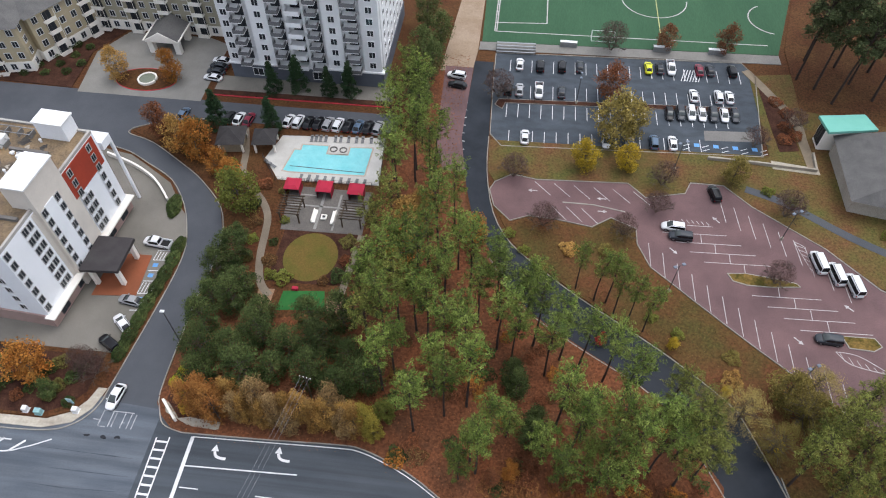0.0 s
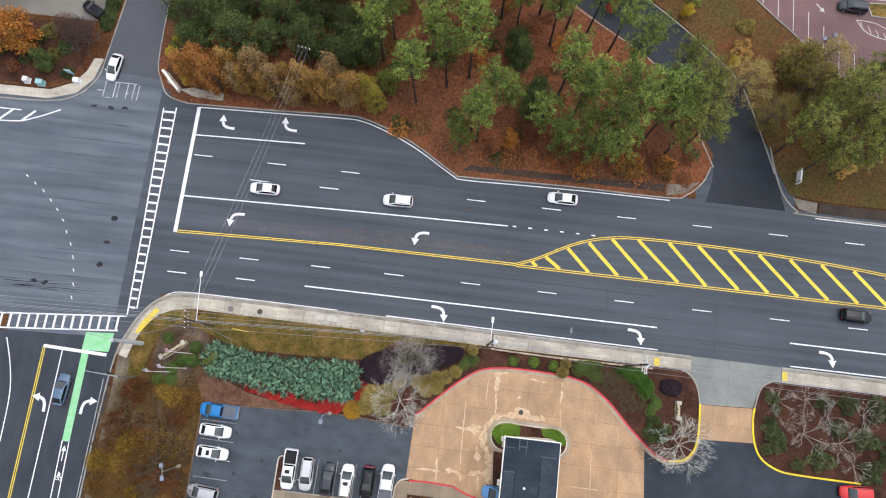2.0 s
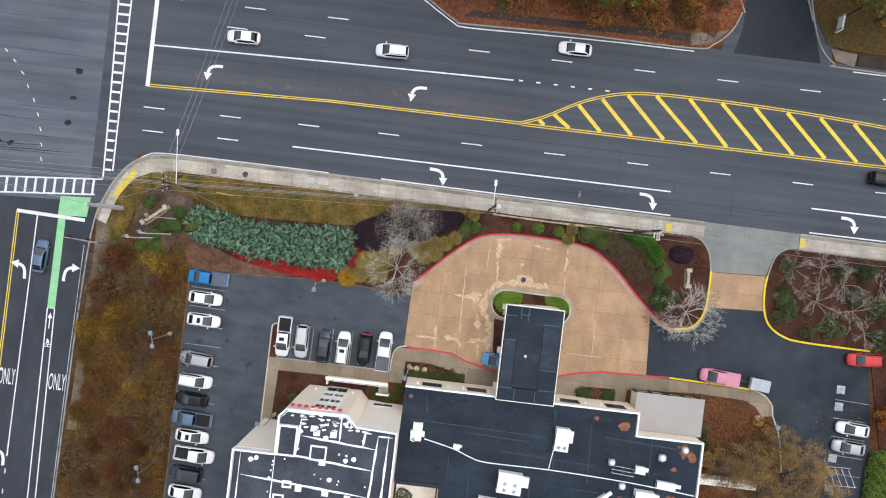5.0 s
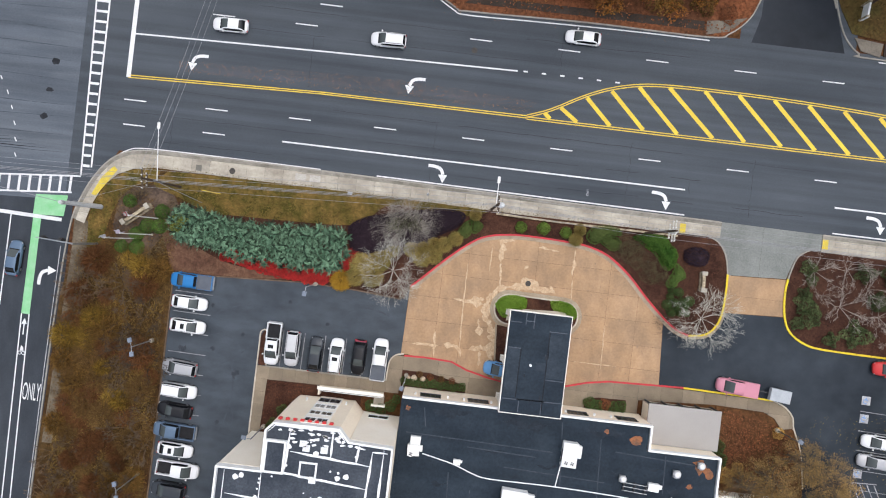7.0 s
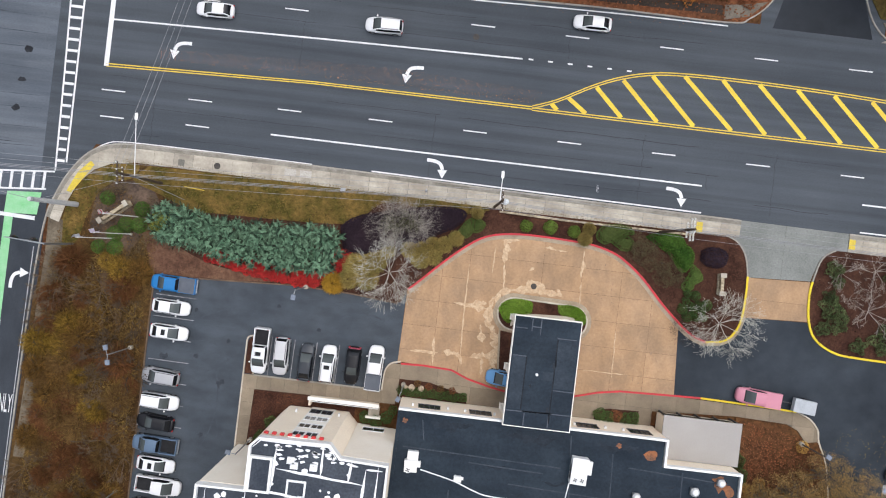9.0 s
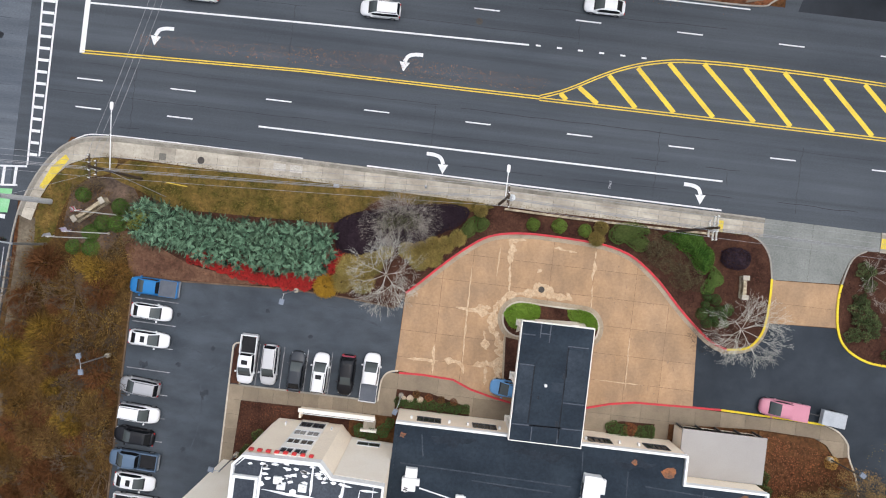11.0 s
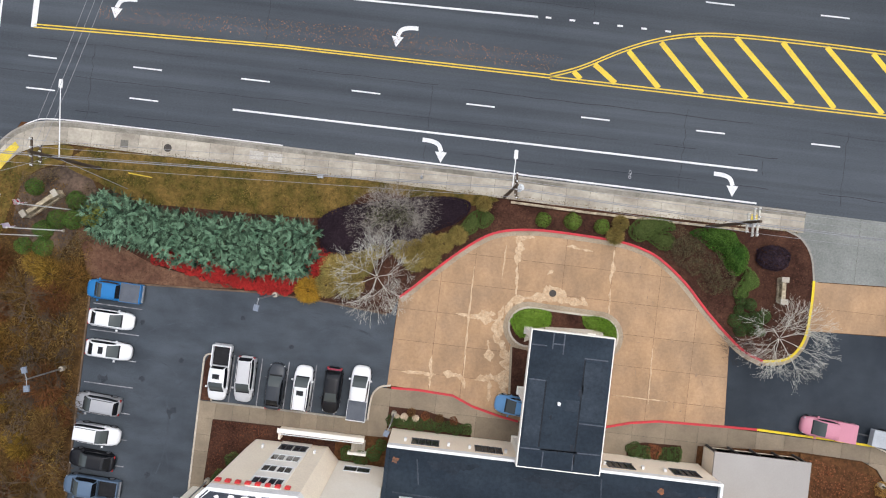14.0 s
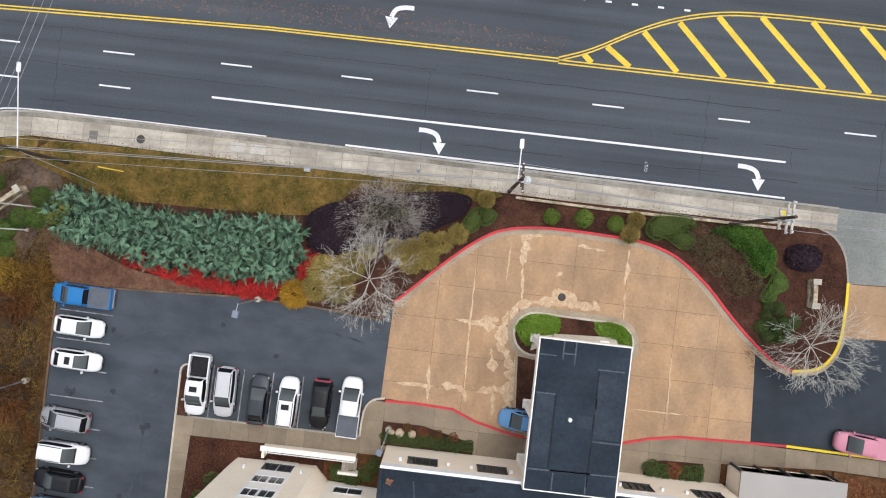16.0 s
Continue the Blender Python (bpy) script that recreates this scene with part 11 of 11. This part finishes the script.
def signal_head(x, y, z, heading, parent):
    m = pose(x, y, z, 0, 0, heading)
    s = part("signal_head", boxes((-0.2, 0.2, -0.14, 0.14, -1.1, 0), (-0.28, 0.28, -0.02, 0.0, -1.2, 0.1)), SIGNAL_YELLOW, parent, "black three-lamp traffic signal head")
    s.matrix_basis = m
    for k, c in enumerate(((0.3, 0.02, 0.02), (0.35, 0.22, 0.02), (0.03, 0.2, 0.08))):
        rod("lens", (0, -0.14, -0.2 - 0.35 * k), (0, -0.17, -0.2 - 0.35 * k), 0.13, mat(f"lens_{k}", c, rough=0.3), s)
        part("visor", boxes((-0.15, 0.15, -0.36, -0.14, -0.08 - 0.35 * k, -0.05 - 0.35 * k)), SIGNAL_YELLOW, s)
    rod("hanger", (0, 0, 0), (0, 0, 0.95), 0.03, STEEL, s)
    return s


mast = empty("signal_mast", pose(-38.2, -2.1, 0.1))
tagged(mast, "grey steel mast with a dark signal arm", "signal mast")
rod("post", (0, 0, 0), (0, 0, 6.4), 0.16, STEEL, mast, 0.12, 10)
rod("arm", (0, 0, 6.2), (-4.6, 0.3, 6.6), 0.1, STEEL, mast, 0.06)
for x in (-5.6, -3.2):
    signal_head(x + 1.1, 0.22, 5.5, 180, mast)
cable((-38.3, 3.0, 9.6), (-75, 7.5, 9.0), 1.0, 0.03, "dark steel span wire over the junction")

# car park lights
def lot_light(x, y, h, arms, heading=0, material=None, label="grey metal car park light pole with box heads"):
    p = empty("car_park_light", pose(x, y, 0.08, 0, 0, heading))
    tagged(p, label, "lamp post", "car park lights")
    rod("base", (0, 0, 0), (0, 0, 0.7), 0.28, CONCRETE, p, 0.28, 12)
    rod("pole", (0, 0, 0.7), (0, 0, h), 0.09, material or STEEL, p, 0.07)
    for a in arms:
        rod("arm", (0, 0, h - 0.1), (0.6 * math.cos(a), 0.6 * math.sin(a), h), 0.04, material or STEEL, p)
        hd = part("lamp_head", boxes((-0.3, 0.3, -0.25, 0.25, -0.1, 0.1)), mat("lamp_blue_grey", (0.2, 0.23, 0.28)), p)
        hd.matrix_basis = Matrix.Translation((0.9 * math.cos(a), 0.9 * math.sin(a), h)) @ Matrix.Rotation(a, 4, "Z")
        part("lens", boxes((-0.22, 0.22, -0.18, 0.18, -0.13, -0.1)), LAMP_CLEAR, hd)
    return p


lot_light(-29.1, -14.3, 6.5, (1.9, -1.4), 0)
lot_light(-28.9, -32.8, 6.5, (1.9, -1.4), 0)
lot_light(-7.8, -4.0, 6.8, (-1.7,), 0)
lot_light(6.0, -14.9, 5.2, (-1.9,), 0)
lot_light(-12.6, -24.2, 6.5, (3.0,), 0)
lot_light(57.3, -16.4, 7.8, (2.6,), 0, DARK_METAL, "dark metal lamp post beside the curved walk")
lot_light(43.1, 80.9, 8.2, (0.5, 3.6), 0, DARK_METAL, "dark metal lamp post by the brick car park")
lot_light(62.8, 62.5, 8.2, (0.5, 3.6), 0, DARK_METAL, "dark metal lamp post by the brick car park")
lot_light(47.2, 114.0, 8.2, (0.5, 3.6), 0, DARK_METAL, "dark metal lamp post by the upper car park")
lot_light(67.0, 96.6, 8.2, (0.5, 3.6), 0, DARK_METAL, "dark metal lamp post by the brick car park")
lot_light(26.0, 134.2, 8.2, (1.5, 4.6), 0, DARK_METAL, "dark metal lamp post in the parking median")
sl = empty("street_lamp", pose(-45.3, 59.6, 0.05))
tagged(sl, "dark street lamp post with a pale head", "street lamp")
rod("pole", (0, 0, 0), (0, 0, 9.6), 0.1, DARK_METAL, sl, 0.07)
hd = boxes((-0.5, 0.3, -0.25, 0.25, 9.55, 9.8))
bmesh.ops.bevel(hd, geom=hd.edges[:], offset=0.08, segments=2, affect="EDGES")
part("lamp_head", hd, WHITE_METAL, sl)
lot_light(-71.0, 51.5, 8.0, (3.0,), 0, DARK_METAL, "dark metal lamp post before the white hotel")

# stone monument signs
STONE = mat("cream_fieldstone", (0.5, 0.42, 0.29), (0.2, 0.16, 0.11), 0.9, 1.6, 5, 0.35, 0.01)


def monument(x, y, heading, length, label, high=1.0):
    s = empty("monument_sign", pose(x, y, 0.1, 0, 0, heading))
    tagged(s, label, "sign")
    part("plinth", boxes((-length / 2, length / 2, -0.35, 0.35, 0, 0.5 * high)), STONE, s)
    for k in (-1, 1):
        part("pillar", boxes((k * length * 0.44 - 0.22, k * length * 0.44 + 0.22, -0.32, 0.32, 0.5 * high, 1.9 * high)), STONE, s)
        part("cap", boxes((k * length * 0.44 - 0.28, k * length * 0.44 + 0.28, -0.38, 0.38, 1.9 * high, 1.9 * high + 0.12)), CONCRETE, s)
    part("panel", boxes((-length * 0.36, length * 0.36, -0.2, 0.2, 0.5 * high, 1.7 * high)), STONE, s)
    for z in (1.25 * high, 0.85 * high):
        for f in (-0.22, 0.2):
            part("sign_bar", boxes((-length * 0.25, length * 0.25, f, f + 0.02, z, z + 0.16 * high)), mat("bronze_bar", (0.12, 0.08, 0.04)), s)
    return s


monument(-33.0, 2.6, 40, 4.4, "stone monument sign at the street corner", 0.75)
monument(44.7, 2.6, 93, 2.6, "pale stone monument sign by the driveway", 0.55)
ns = empty("monument_sign", pose(62.0, 41.7, 0.1, 0, 0, 85))
tagged(ns, "small white park sign on two posts", "sign")
part("panel", boxes((-1.2, 1.2, -0.12, 0.12, 0.5, 1.9)), WHITE_METAL, ns)
for k in (-1.0, 1.0):
    part("post", boxes((k - 0.12, k + 0.12, -0.18, 0.18, 0, 2.0)), STONE, ns)
for z in (1.45, 1.05):
    part("sign_bar", boxes((-0.8, 0.8, -0.14, -0.12, z, z + 0.15)), DARK_METAL, ns)
bm = bmesh.new()
ribbon(bm, [(-43.6, 47.8), (-40.4, 44.6)], 0.2, 0.2, 0, 1.2)
tagged(part("entrance_wall", bm, WHITE_STUCCO), "low white entrance wall at the side street corner", "wall")
tagged(part("planting_bed", slab([(-43.4, 48.4), (-40.2, 45.2), (-37, 46), (-38, 52), (-43, 52)], 0, 0.14), MULCH), "dark mulch bed behind the entrance wall", "planting bed", kind="structure")
for x, y in ((-43.4, 51.3), (-42.4, 51.0), (-41.6, 50.3), (-40.2, 47.4), (-39.6, 46.6)):
    shrub("yellow_ball", x, y, 0.75, 0.8, YELLOW, "bright yellow low shrub by the entrance wall", "yellow shrubs", (0.16, 0.1), 900)
for x, y, w, c in ((-63.6, 43.4, 1.1, "pale green"), (-57.6, 44.4, 0.9, "white"), (-66.0, 43.6, 0.8, "grey")):
    tagged(part("utility_cabinet", boxes((x - w / 2, x + w / 2, y - 0.4, y + 0.4, 0.1, 1.2), (x - w / 2 - 0.1, x + w / 2 + 0.1, y - 0.5, y + 0.5, 0.05, 0.18)), WHITE_METAL if c != "pale green" else mat("pale_green_metal", (0.3, 0.5, 0.5))), f"{c} utility cabinet on the verge", "utility cabinet", "utility cabinets")
cab = empty("bus_stop_sign", pose(-58.6, 45.4, 0.1))
tagged(cab, "pale blue-green banner sign at the corner", "sign")
rod("post", (0, 0, 0), (0, 0, 2.2), 0.05, STEEL, cab)
part("banner", boxes((-0.5, 0.5, -0.03, 0.03, 0.7, 2.4)), mat("teal_banner", (0.25, 0.5, 0.55), (0.6, 0.65, 0.65), 0.6, 1.5, 6, 0.1), cab)

# small things along the pavement
def hydrant(x, y, z):
    h = empty("fire_hydrant", pose(x, y, z))
    tagged(h, "pale fire hydrant on the pavement edge", "fire hydrant")
    rod("barrel", (0, 0, 0), (0, 0, 0.6), 0.14, OLD_PAINT, h, 0.13, 12)
    rod("bonnet", (0, 0, 0.6), (0, 0, 0.78), 0.16, OLD_PAINT, h, 0.05, 12)
    for d in (-1, 1):
        rod("nozzle", (0, 0, 0.45), (0, d * 0.24, 0.45), 0.06, STEEL, h)
    return h


hydrant(6.0, 10.0, 0.14)
tagged(part("utility_box", boxes((-26.0, -25.2, 9.5, 10.3, 0.1, 0.16)), mat("box_lid", (0.16, 0.15, 0.13))), "dark square utility lid in the pavement", "utility lid")
tagged(part("utility_box", boxes((-4.9, -4.3, 8.7, 9.1, 0.1, 0.5)), STEEL), "small grey utility box beside the pavement", "utility box")
for x, y, w, h in ((-9.6, 10.3, 1.5, 0.9), (-11.6, 10.3, 1.5, 0.9)):
    tagged(part("pavement_patch", slab([(x - w / 2, y - h / 2), (x + w / 2, y - h / 2), (x + w / 2, y + h / 2), (x - w / 2, y + h / 2)], 0.1, 0.15), mat("pale_patch", (0.46, 0.43, 0.38), (0.38, 0.35, 0.31), 0.9, 1.5, 7, 0.25)), "pale repaired patch in the pavement", "patch", kind="structure")
cable((-27.8, 7.0, 8.0), (-24.6, 5.2, 0.2), 0.0, 0.03, "taut guy wire with a yellow guard")
tagged(part("guy_guard", tube(bmesh.new(), (-24.8, 6.9, 0.15), (-22.2, 6.7, 0.3), 0.06, sides=6), YELLOW_PAINT), "yellow plastic guy wire guard", "wire guard")
shelf = bmesh.new()
ribbon(shelf, [(15.6, 8.5), (24, 8.35), (40.6, 8.45)], 0.12, 0.12, 0, 0.45)
tagged(part("retaining_wall", shelf, STONE), "low stacked stone wall beside the pavement", "wall", kind="structure")
